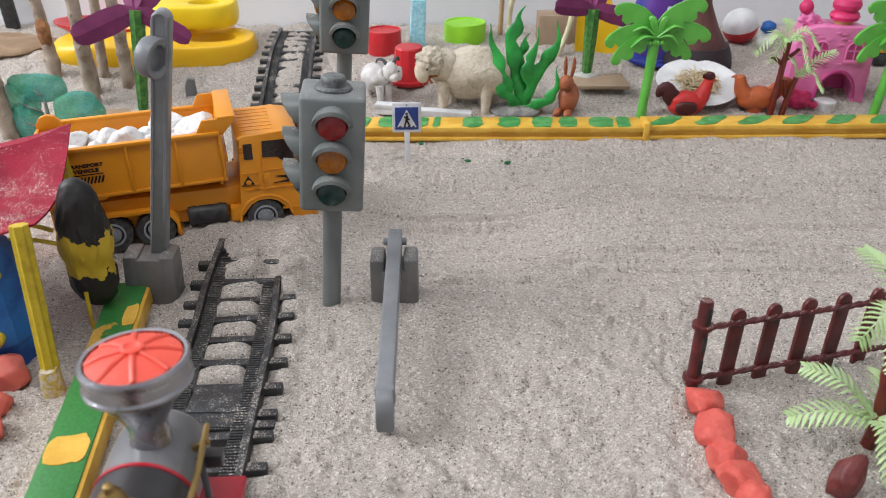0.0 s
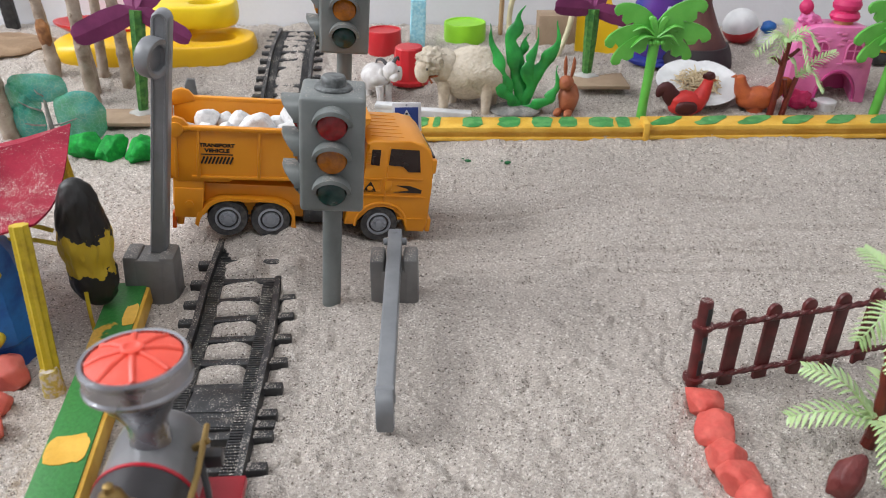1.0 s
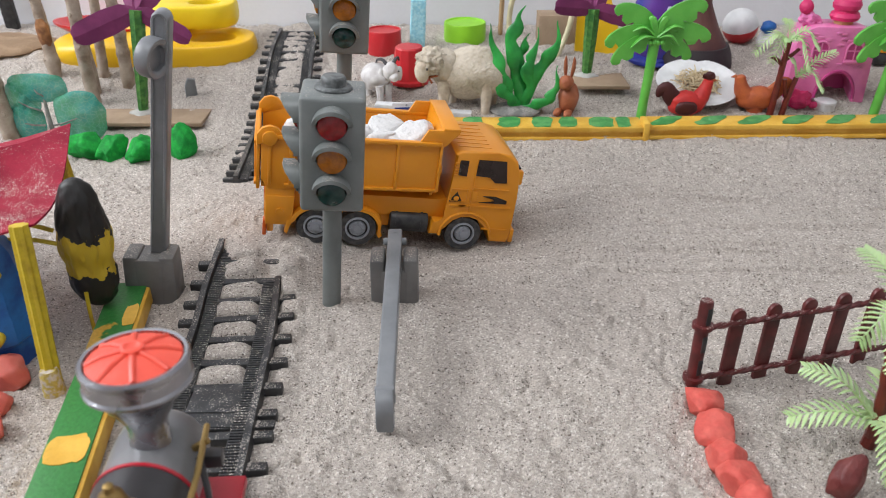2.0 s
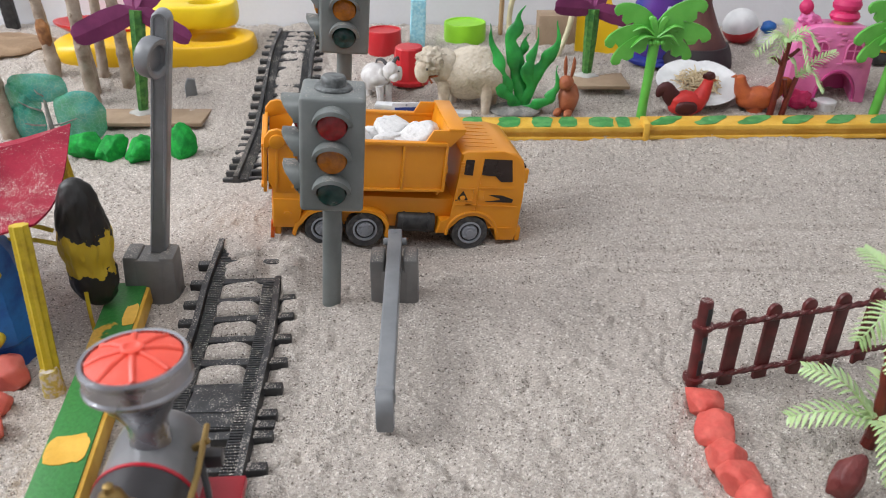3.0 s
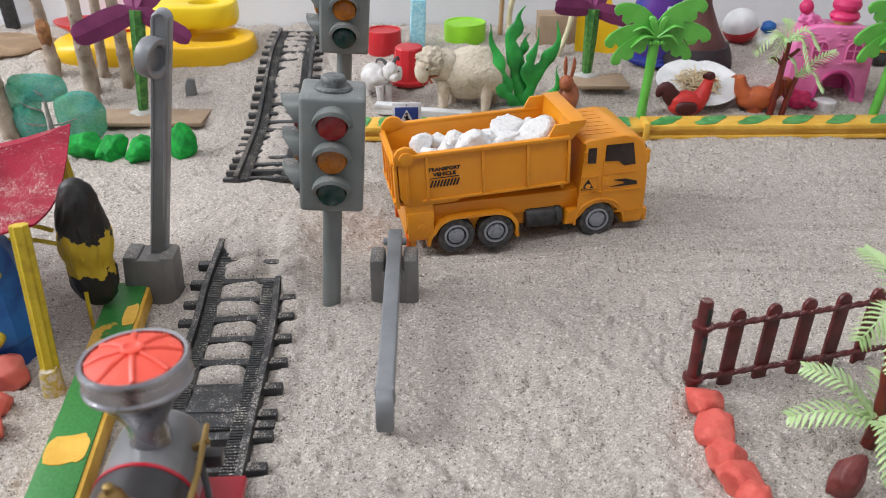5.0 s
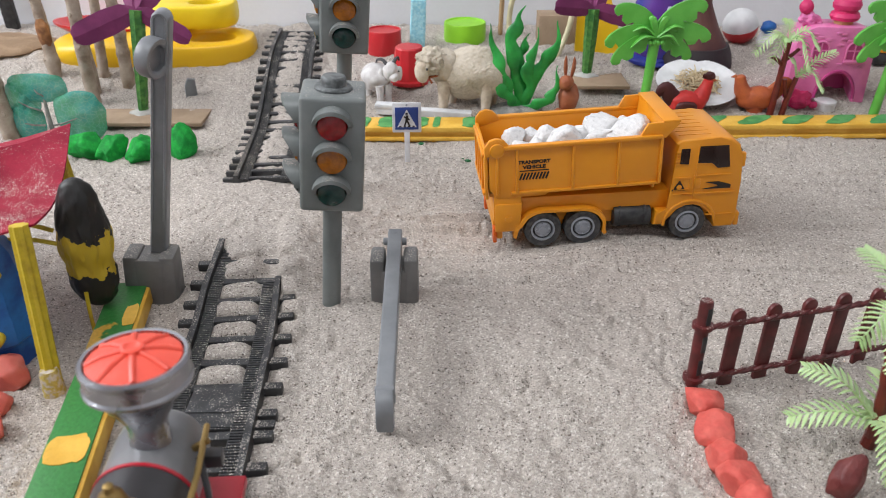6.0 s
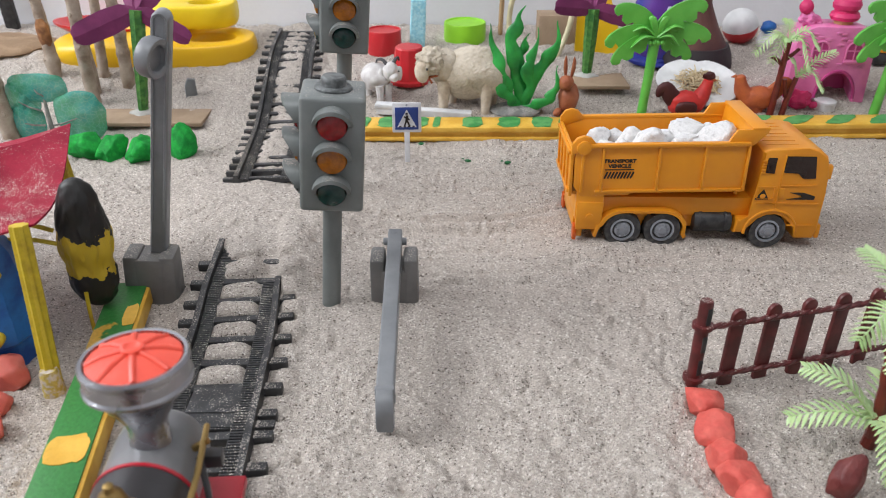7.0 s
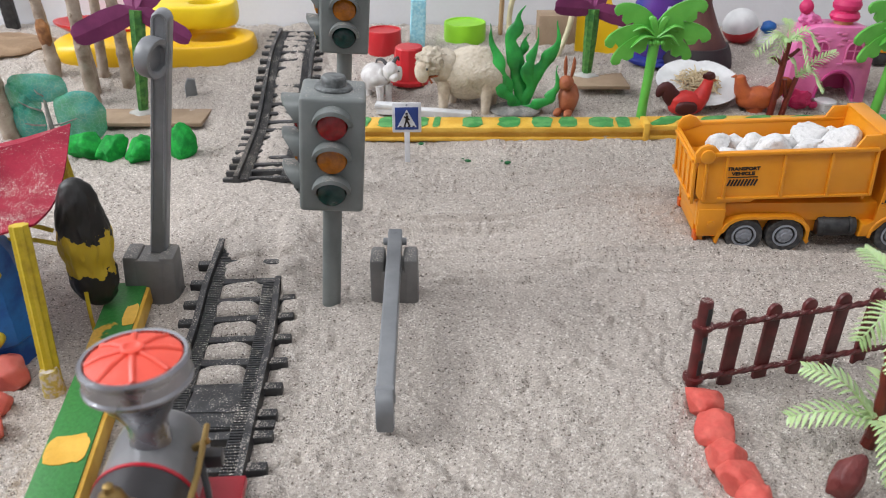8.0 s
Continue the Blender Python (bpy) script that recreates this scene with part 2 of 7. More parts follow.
def prism(bm, outline, depth, m=None, bevel=0.0, seg=2):
    """A flat outline in x, z, thickened along y about y = 0."""
    t = bmesh.new()
    a = [t.verts.new((x, -depth / 2, z)) for x, z in outline]
    b = [t.verts.new((x, depth / 2, z)) for x, z in outline]
    t.faces.new(a), t.faces.new(b[::-1])
    rim = []
    for i in range(len(a)):
        j = (i + 1) % len(a)
        t.faces.new((a[j], a[i], b[i], b[j]))
    if bevel:
        es = [e for e in t.edges if any(len(f.verts) == len(a) for f in e.link_faces)] if len(a) != 4 else t.edges[:]
        bmesh.ops.bevel(t, geom=es, offset=bevel, segments=seg, affect="EDGES", profile=0.5)
    bmesh.ops.recalc_face_normals(t, faces=t.faces[:])
    return merge(bm, t, m)


# ---------------------------------------------------------------- sand, wall and room
def lattice_noise(x, y, seed):
    """Smooth value noise on arrays, about -1 to 1."""
    def h(i, j):
        v = np.sin(i * 127.1 + j * 311.7 + seed * 74.7) * 43758.5453
        return (v - np.floor(v)) * 2 - 1
    i, j = np.floor(x), np.floor(y)
    u, v = x - i, y - j
    u, v = u * u * (3 - 2 * u), v * v * (3 - 2 * v)
    return (h(i, j) * (1 - u) + h(i + 1, j) * u) * (1 - v) + (h(i, j + 1) * (1 - u) + h(i + 1, j + 1) * u) * v


def ease(a, b, v):
    u = np.clip((v - a) / (b - a), 0, 1)
    return u * u * (3 - 2 * u)


SLEEPER_Y = (0.3900, 0.3700, 0.3510, 0.3335, 0.3155, 0.2970, 0.2785, 0.2605, 0.2470, 0.2285, 0.2095, 0.1905, 0.1715, 0.1525)


def sand_base(x, y):
    """The lie of the sand: a level play field that rises towards the wall, and a ridge where the road crosses the track."""
    z = 0.032 * ease(0.60, 0.78, y)
    z = z + 0.0085 * ease(0.375, 0.42, y) * (1 - ease(0.475, 0.52, y)) * ease(-0.19, -0.14, x) * (1 - ease(-0.085, -0.045, x))
    z = z + np.interp(x, (-0.06, -0.03, 0.04, 0.08, 0.125, 0.15, 0.19, 0.24), (0, -0.0055, -0.0062, -0.0012, 0.0020, 0.0015, -0.0015, -0.0040)) * ease(0.398, 0.419, y) * (1 - ease(0.49, 0.53, y))
    return z


def track_middle(y):
    return -0.0940 - 0.065 * (y - 0.17) - 0.10 * np.clip(y - 0.33, 0, 0.1)


def sand_height(x, y):
    z = sand_base(x, y)
    road = ease(0.35, 0.385, y) * (1 - ease(0.53, 0.57, y)) * ease(-0.10, 0.0, x)
    rough = 1 - 0.55 * road
    wx, wy = x + 0.004 * lattice_noise(x * 40, y * 40, 31), y + 0.004 * lattice_noise(x * 40, y * 40, 32)
    z = z + 0.0017 * lattice_noise(x * 22, y * 22, 1) + rough * 0.0011 * lattice_noise(wx * 55, wy * 55, 2)
    z = z + rough * 0.0009 * lattice_noise(wx * 130, wy * 130, 3) + 0.0007 * lattice_noise(wx * 300, wy * 300, 4) + 0.0006 * lattice_noise(x * 560, y * 560, 7)
    # small pits and scuffs
    pits = np.clip(lattice_noise(wx * 240, wy * 200, 21) * 0.6 + lattice_noise(x * 38, y * 38, 22) * 0.5 - 0.45, 0, 1)
    z = z - 0.0042 * pits * (1 - 0.75 * road)
    # the road is combed lengthwise by wheels and sand that they dragged along
    bend = y + 0.010 * np.exp(-((x + 0.02) / 0.07) ** 2) + 0.003 * np.sin(x * 9)
    comb = 0.0016 * lattice_noise(x * 4, bend * 95, 5) + 0.0020 * lattice_noise(x * 6, bend * 190, 6) + 0.0010 * lattice_noise(x * 16, bend * 380, 9)
    z = z + road * comb
    for yc, wd, dp in ((0.424, 0.0050, 0.0020), (0.436, 0.0030, 0.0010), (0.474, 0.0060, 0.0018), (0.4155, 0.0040, -0.0012), (0.396, 0.0030, 0.0012), (0.488, 0.0030, -0.0010)):
        z = z - road * dp * np.exp(-((bend - yc) / wd) ** 2)
    # prints pressed into the foreground, in slanting rows
    front = (1 - ease(0.33, 0.37, y)) * ease(-0.05, 0.0, x) * (1 - ease(0.11, 0.14, x))
    z = z + front * 0.0014 * lattice_noise((x + 0.6 * y) * 75, (y - 0.5 * x) * 45, 8)
    u, v = (x * 0.80 + y * 0.60) * 46, (y * 0.80 - x * 0.60) * 46
    cell = np.exp(-(((u - np.floor(u)) - 0.5) / 0.16) ** 2 - (((v - np.floor(v)) - 0.5) / 0.30) ** 2)
    some = ease(0.15, 0.45, lattice_noise(x * 17, y * 17, 41))
    z = z - 0.0030 * cell * some * front
    # sand heaped between the sleepers of the near track, and drifted over its far end
    cx = track_middle(y)
    off = x - cx
    bay = np.full_like(y, 1.0)
    yy = y - 0.065 * off
    for ys in SLEEPER_Y:
        bay = bay * (1 - 0.95 * np.exp(-((yy - ys) / 0.0036) ** 4))
    inside = np.exp(-(off / 0.0118) ** 6) * ease(0.268, 0.284, y)
    flank = np.exp(-((np.abs(off) - 0.0275) / 0.0070) ** 4) * ease(0.18, 0.22, y)
    bed = np.clip(inside + 0.45 * flank, 0, 1) * (1 - ease(0.385, 0.41, y))
    hold = np.exp(-(off / 0.033) ** 6) * (1 - ease(0.385, 0.42, y))
    z = z * (1 - hold) + hold * (0.35 * (z - sand_base(x, y)) - 0.0006)
    z = z + bed * bay * (0.0066 + 0.0010 * lattice_noise(x * 90, y * 90, 12))
    far_end = ease(0.300, 0.345, y) * (1 - ease(0.40, 0.45, y))
    z = z + 0.0040 * far_end * ease(0.020, 0.025, off) * (1 - ease(0.030, 0.052, off)) * (1 - (1 - bay) * 0.8 * (off < 0.031))
    z = z + 0.0042 * ease(0.358, 0.374, y + 0.10 * off) * ease(-0.012, 0.008, off) * (1 - ease(0.024, 0.048, off)) * (1 - ease(0.39, 0.44, y))
    # and between those of the far track
    far_off = x + 0.1225 + 0.075 * (y - 0.497)
    z = z + (0.0030 + 0.0010 * lattice_noise(x * 160, y * 160, 14)) * np.exp(-(far_off / 0.0115) ** 4) * ease(0.50, 0.53, y)
    z = z + 0.0020 * ease(0.380, 0.395, y) * np.exp(-(off / 0.012) ** 2) * (1 - ease(0.405, 0.43, y))
    return z


def build_sand():
    x0, x1, y0, y1 = -0.52, 0.54, 0.14, 0.838
    nx, ny = 1080, 760
    xs, ys = np.linspace(x0, x1, nx), np.linspace(y0, y1, ny)
    X, Y = np.meshgrid(xs, ys)
    Z = sand_height(X, Y)
    # the wide border of the box, beyond and beneath the play field
    co = np.stack([X.ravel(), Y.ravel(), Z.ravel()], 1)
    i = np.arange(nx * ny).reshape(ny, nx)
    quads = np.stack([i[:-1, :-1], i[:-1, 1:], i[1:, 1:], i[1:, :-1]], -1).reshape(-1, 4)
    n0 = len(co)
    ring = [(-1.0, -0.2), (1.0, -0.2), (1.0, 0.838), (-1.0, 0.838)]
    outer = np.array([(a, b, float(sand_base(np.float64(a), np.float64(b)))) for a, b in ring])
    co = np.concatenate([co, outer])
    faces = quads.tolist()
    faces.append([n0, n0 + 1] + i[0, ::-1].tolist())
    faces.append([n0 + 1, n0 + 2] + i[::-1, -1].tolist())
    faces.append([n0 + 3, n0] + i[:, 0].tolist())
    me = bpy.data.meshes.new("ground")
    me.from_pydata(co.tolist(), [], faces)
    me.polygons.foreach_set("use_smooth", [True] * len(me.polygons))
    me.materials.append(SAND)
    return tagged(new("ground", me), "pale beige quartz sand raked and rutted by toy wheels", "sand", kind="structure")


def gz(x, y):
    return float(sand_base(np.float64(x), np.float64(y)))


build_sand()


def wall_box(name, c, s, material, label):
    return tagged(part(name, box(B(), c, s), material, smooth=False), label, "wall", kind="structure")


wall_box("wall_north", (0.1, 0.89, 0.575), (3.4, 0.1, 2.65), WALL, "smooth white painted wall behind the sand table")
wall_box("wall_south", (0.1, -2.05, 0.575), (3.4, 0.1, 2.65), WALL, "smooth white painted wall")
wall_box("wall_east", (1.85, -0.6, 0.575), (0.1, 3.08, 2.65), WALL, "smooth white painted wall")
wall_box("ceiling", (0.1, -0.58, 1.95), (3.6, 3.1, 0.1), WALL, "white painted ceiling")
wall_box("floor", (0.1, -0.58, -0.80), (3.6, 3.1, 0.1), ROOM_FLOOR, "grey vinyl floor")
# west wall with a window opening
west = B()
box(west, (-1.65, -0.6, -0.05), (0.1, 3.08, 1.4)), box(west, (-1.65, -0.6, 1.75), (0.1, 3.08, 0.3))
box(west, (-1.65, -1.25, 1.125), (0.1, 1.78, 0.95)), box(west, (-1.65, 0.97, 1.125), (0.1, 0.06, 0.95))
tagged(part("wall_west", west, WALL, smooth=False), "white painted wall with a wide window opening", "wall", kind="structure")
rim = B()
box(rim, (-1.03, 0.32, -0.03), (0.04, 1.03, 0.12), 0.004), box(rim, (1.03, 0.32, -0.03), (0.04, 1.03, 0.12), 0.004)
box(rim, (0, -0.215, -0.05), (2.1, 0.03, 0.08), 0.004), box(rim, (0, 0.31, -0.10), (2.02, 1.02, 0.03))
for px in (-0.95, 0.95):
    for py in (-0.15, 0.75):
        box(rim, (px, py, -0.43), (0.06, 0.06, 0.63), 0.003)
tagged(part("sand_table", rim, WOOD_RIM), "pine sand table filled with sand", "table", kind="structure")
# ---------------------------------------------------------------- dump truck
def text_mesh(body, size, depth=0.0002):
    cu = bpy.data.curves.new("text", "FONT")
    cu.body, cu.size, cu.extrude, cu.align_x, cu.align_y = body, size, depth, "CENTER", "CENTER"
    cu.offset = size * 0.045
    tmp = bpy.data.objects.new("text", cu)
    me = bpy.data.meshes.new_from_object(tmp)
    bm = bmesh.new()
    bm.from_mesh(me)
    bpy.data.objects.remove(tmp), bpy.data.curves.remove(cu), bpy.data.meshes.remove(me)
    return bm


WHEEL_R = 0.0115
HUBS = [(0.0454, "front"), (-0.0183, "rear"), (-0.0425, "rear")]
TRUCK_W = 0.052
truck_wheels = []


def truck_wheel(parent, x, side):
    """One wheel with its hub at its own origin; its outer face looks away from the truck."""
    R, w = WHEEL_R, 0.009
    face = pose(0, 0, 0, 90 if side < 0 else -90, 0, 0)
    prof = [(R * 0.56, -w / 2), (R * 0.93, -w / 2), (R, -w / 2 + 0.0012), (R, w / 2 - 0.0014), (R * 0.94, w / 2), (R * 0.64, w / 2 - 0.0002), (R * 0.60, w / 2 - 0.0012)]
    bm = lathe(B(), prof, face, 56)
    # tread: every other row of the outer surface lies lower
    for v in bm.verts:
        rad = math.hypot(v.co.x, v.co.z)
        if rad > R * 0.985 and round(math.atan2(v.co.z, v.co.x) / (2 * math.pi) * 56) % 2:
            v.co.x, v.co.z = v.co.x * 0.95, v.co.z * 0.95
    wheel = part("wheel", bm, TYRE, parent)
    wheel.matrix_basis = pose(x, side * (TRUCK_W / 2 - 0.0052), WHEEL_R)
    r = B()
    lathe(r, [(R * 0.63, w / 2 - 0.0016), (R * 0.63, w / 2 + 0.0003), (R * 0.54, w / 2 + 0.0005), (R * 0.52, w / 2 - 0.0019), (R * 0.44, w / 2 - 0.0019), (R * 0.42, w / 2 - 0.0002),
              (R * 0.36, w / 2 + 0.0001), (R * 0.20, w / 2 + 0.0002), (R * 0.18, w / 2 + 0.0008), (0, w / 2 + 0.0009)], face, 28)
    for k in range(8):
        rod(r, face @ pose(0, 0, 0, 0, 0, k * 45) @ Vector((R * 0.34, 0, w / 2 - 0.0004)), face @ pose(0, 0, 0, 0, 0, k * 45) @ Vector((R * 0.34, 0, w / 2 + 0.0007)), 0.0008, 0.0006, 6)
    part("rim", r, RIM_GREY, wheel, "grey plastic wheel rim")
    truck_wheels.append((wheel, x, side))
    return wheel


def build_truck():
    t = thing("dump_truck", pose(0, 0.44, 0), "orange-yellow plastic toy dump truck loaded with white stones", "toy truck")
    W = TRUCK_W
    hw = W / 2
    O = TRUCK_ORANGE
    # chassis
    bm = box(B(), (-0.006, 0, 0.0165), (0.132, W * 0.72, 0.011), 0.001)
    box(bm, (-0.016, 0, 0.0255), (0.112, W * 0.80, 0.012), 0.001)
    box(bm, (-0.0685, 0, 0.0155), (0.004, W * 0.92, 0.019), 0.001)
    part("chassis", bm, O, t)
    # rear mudguards: an arched band over both wheels
    for side in (-1, 1):
        arc = [(-0.0605, 0.008), (-0.0590, 0.0155)]
        for k in range(9):
            a = math.pi * (0.93 - 0.43 * k / 8)
            arc.append((-0.0425 + 0.0150 * math.cos(a), 0.0130 + 0.0120 * math.sin(a)))
        for k in range(9):
            a = math.pi * (0.5 - 0.43 * k / 8)
            arc.append((-0.0190 + 0.0150 * math.cos(a), 0.0130 + 0.0120 * math.sin(a)))
        arc += [(-0.0050, 0.0100), (-0.0035, 0.0080)]
        inner = [(-0.031 + (xa + 0.031) * 0.935, za - 0.0017) for xa, za in arc]
        bm = prism(B(), arc + inner[::-1], 0.0105, m=pose(0, side * (hw - 0.0046), 0), bevel=0.0003)
        part("mudguard", bm, O, t)
        # tank under the body
        bm = rod(B(), (0.0005, side * (hw - 0.0075), 0.0155), (0.0235, side * (hw - 0.0075), 0.0155), 0.0068, seg=20, bevel=0.0012)
        for xx in (0.0045, 0.0195):
            rod(bm, (xx - 0.0007, side * (hw - 0.0075), 0.0155), (xx + 0.0007, side * (hw - 0.0075), 0.0155), 0.0072, seg=20)
        box(bm, (0.012, side * (hw - 0.0100), 0.0215), (0.018, 0.006, 0.003), 0.0006)
        box(bm, (0.0295, side * (hw - 0.014), 0.0095), (0.011, 0.006, 0.004), 0.0005)
        part("fuel_tank", bm, BLACK_PLASTIC, t, "black plastic fuel tank")
        # tail lamp and rear corner panel
        part("tail_lamp", box(B(), (-0.0715, side * (hw - 0.003), 0.0095), (0.0022, 0.006, 0.0095), 0.0005), RED_LAMP, t, "red tail lamp")
        bm = box(B(), (-0.0640, side * (hw - 0.0030), 0.0270), (0.0165, 0.0050, 0.0175), 0.0008)
        prism(bm, [(-0.0715, 0.012), (-0.0565, 0.012), (-0.0555, 0.030), (-0.0715, 0.030)], 0.0016, m=pose(0, side * (hw - 0.0005), 0), bevel=0.0005)
        rod(bm, (-0.0635, side * (hw + 0.0003), 0.0205), (-0.0635, side * (hw + 0.0013), 0.0205), 0.0022, seg=14)
        part("rear_panel", bm, O, t)
    # tipping body: side walls, floor, headboard, tailgate
    bed = B()
    zb, zt = 0.0340, 0.0650
    xr, xf = -0.0745, 0.0262
    box(bed, ((xr + xf) / 2, 0, zb + 0.001), (xf - xr, W * 0.88, 0.002), 0.0004)
    body = part("tipping_body", bed, O, t)
    body.matrix_basis = pose(-0.07, 0, 0.034, 0, -1.4, 0) @ pose(0.07, 0, -0.034)
    for side in (-1, 1):
        bm = B()
        y = side * (hw - 0.0010)
        prism(bm, [(xr + 0.004, zb), (-0.042, zb), (-0.040, zb + 0.002), (xf - 0.003, zb + 0.002), (xf, zb + 0.006), (xf, zt), (xr, zt), (xr, zb + 0.006)], 0.0018, m=pose(0, y, 0), bevel=0.0003)
        box(bm, ((xr + xf) / 2 + 0.001, side * (hw - 0.0001), zt + 0.0004), (xf - xr - 0.004, 0.0040, 0.0024), 0.0006)
        part("side_wall", bm, O, body)
        for xx in (-0.0700, -0.0585, -0.0260, 0.0005, 0.0250):
            part("rib", box(B(), (xx, side * (hw + 0.0004), (zb + zt) / 2 + 0.001), (0.0018, 0.0018, zt - zb - 0.003), 0.0004), O, body)
        part("bottom_rail", box(B(), (-0.0190, side * (hw + 0.0003), zb + 0.0030), (0.086, 0.0016, 0.0018), 0.0004), O, body)
        bm = B()
        # lug and pivot at the rear top corner
        lug = [(-0.0770, zt - 0.005), (-0.0770, zt + 0.001), (-0.0740, zt + 0.0050), (-0.0700, zt + 0.0062), (-0.0660, zt + 0.0050), (-0.0625, zt + 0.001), (-0.0625, zt - 0.001)]
        prism(bm, lug, 0.0030, m=pose(0, side * (hw - 0.0008), 0), bevel=0.0004)
        rod(bm, (-0.0700, side * (hw + 0.0006), zt - 0.0005), (-0.0700, side * (hw + 0.0024), zt - 0.0005), 0.0042, seg=18, bevel=0.0005)
        part("hinge_lug", bm, O, body)
    bm = box(B(), (0, 0, 0), (0.0018, W * 0.94, zt - zb + 0.0105), 0.0005, m=pose(xf - 0.0018, 0, (zb + zt) / 2 + 0.0040, 0, 6, 0))
    hood = [(xf - 0.0150, zt - 0.001), (xf - 0.0095, zt + 0.0085), (xf + 0.0085, zt + 0.0088), (xf + 0.0085, zt + 0.0070), (xf + 0.001, zt - 0.001)]
    for side in (-1, 1):
        prism(bm, hood, 0.0018, m=pose(0, side * (hw - 0.0009), 0), bevel=0.0003)
    box(bm, (0, 0, 0), (0.0100, W, 0.0018), 0.0004, m=pose(xf + 0.0040, 0, zt + 0.0088))
    part("headboard", bm, O, body)
    part("tailgate", box(B(), (-0.0762, 0, (zb + zt) / 2 - 0.001), (0.0020, W * 0.97, zt - zb - 0.001), 0.0005), O, body)
    for yy in (-0.018, -0.006, 0.006, 0.018):
        part("gate_rib", box(B(), (-0.0776, yy, (zb + zt) / 2 - 0.001), (0.0014, 0.0020, zt - zb - 0.004), 0.0004), O, t).matrix_basis = body.matrix_basis
    for zz in (zt - 0.004, zb + 0.003):
        part("gate_rail", box(B(), (-0.0777, 0, zz), (0.0014, W * 0.95, 0.0022), 0.0004), O, t).matrix_basis = body.matrix_basis
    # decals on both sides of the body
    for side in (-1, 1):
        face = pose(-0.0485, side * (hw + 0.0001), 0.0562, 90, 0, 0 if side < 0 else 180)
        d = merge(B(), text_mesh("TRANSPORT", 0.0033), face @ pose(0, -0.0005, 0) @ Matrix.Diagonal((1.0, 0.85, 1, 1)))
        merge(d, text_mesh("VEHICLE", 0.0033), face @ pose(0, -0.0036, 0) @ Matrix.Diagonal((1.05, 0.85, 1, 1)))
        box(d, (0, 0, 0), (0.0170, 0.0005, 0.0004), m=face @ pose(0, -0.0058, 0))
        for k in range(9):
            box(d, (0, 0, 0), (0.0010, 0.0044, 0.0004), m=face @ pose(-0.0076 + k * 0.00190, -0.0092, 0, 0, 0, -22))
        part("lettering", d, DECAL, body, "black printed lettering and hazard stripes")
    # cab
    cx0, cx1 = 0.0362, 0.0748
    prof = [(cx0, 0.0200), (cx0, 0.0625), (cx0 + 0.003, 0.0648), (cx0 + 0.024, 0.0650), (cx0 + 0.031, 0.0640), (cx1 - 0.0030, 0.0600), (cx1 - 0.0005, 0.0520), (cx1, 0.0370),
            (cx1 + 0.0005, 0.0120), (cx1 - 0.001, 0.0070), (0.0634, 0.0070), (0.0626, 0.0112)]
    for k in range(7):
        a = math.pi * (0.06 + 0.80 * k / 6)
        prof.append((0.0482 + 0.0138 * math.cos(a), 0.0112 + 0.0138 * math.sin(a)))
    prof += [(0.0338, 0.0105), (0.0280, 0.0105), (0.0290, 0.0200)]
    bm = prism(B(), prof, W, bevel=0.0016, seg=3)
    cab = part("cab", bm, O, t, sharp=40)
    cab.matrix_basis = pose(0.0352, 0, 0) @ Matrix.Diagonal((1.07, 1, 1, 1)) @ pose(-0.0380, 0, 0)
    for side in (-1, 1):
        y = side * hw
        bm = prism(B(), [(0.0440, 0.0498), (0.0440, 0.0585), (0.0445, 0.0590), (0.0488, 0.0590), (0.0488, 0.0493)], 0.0010, m=pose(0, y, 0))
        part("window", bm, DARK_GLASS, cab, "dark side window").matrix_basis = pose(-0.0048, 0, 0.0002)
        bm = prism(B(), [(0.0540, 0.0500), (0.0545, 0.0600), (0.0700, 0.0600), (0.0722, 0.0465), (0.0655, 0.0462), (0.0620, 0.0495)], 0.0010, m=pose(0, y, 0))
        part("window", bm, DARK_GLASS, cab, "dark front door window").matrix_basis = pose(-0.0050, 0, 0.0002)
        # raised frames, door seams and steps
        bm = B()
        box(bm, (0.0517, y, 0.0440), (0.0007, 0.0014, 0.034), 0.0002), box(bm, (0.0615, y, 0.0420), (0.021, 0.0012, 0.0006))
        box(bm, (0.0600, y, 0.0305), (0.030, 0.0014, 0.0007)), box(bm, (0.0445, y, 0.0305), (0.0090, 0.0014, 0.0007))
        box(bm, (0.0530, y, 0.0370), (0.0040, 0.0014, 0.0065), 0.0004)
        for k in range(5):
            box(bm, (0.0408, y, 0.050 + k * 0.0018), (0.0022, 0.0016, 0.0008))
        for z0, z1 in ((0.0335, 0.0410),):
            box(bm, (0.0447, y, z0), (0.0094, 0.0012, 0.0007)), box(bm, (0.0447, y, z1), (0.0094, 0.0012, 0.0007))
            box(bm, (0.0401, y, (z0 + z1) / 2), (0.0007, 0.0012, z1 - z0)), box(bm, (0.0492, y, (z0 + z1) / 2), (0.0007, 0.0012, z1 - z0))
        for k in range(10):
            a = math.pi * (0.02 + 0.90 * k / 9)
            b = math.pi * (0.02 + 0.90 * (k + 1) / 9)
            pa, pb = (0.0512 + 0.0146 * math.cos(a), 0.0112 + 0.0146 * math.sin(a)), (0.0512 + 0.0146 * math.cos(b), 0.0112 + 0.0146 * math.sin(b))
            rod(bm, (pa[0], y, pa[1]), (pb[0], y, pb[1]), 0.0009, seg=8)
        box(bm, (0.0680, y, 0.0160), (0.0150, 0.0012, 0.0007))
        part("door_trim", bm, O, cab).matrix_basis = pose(-0.0030, 0, 0)
        d = B()
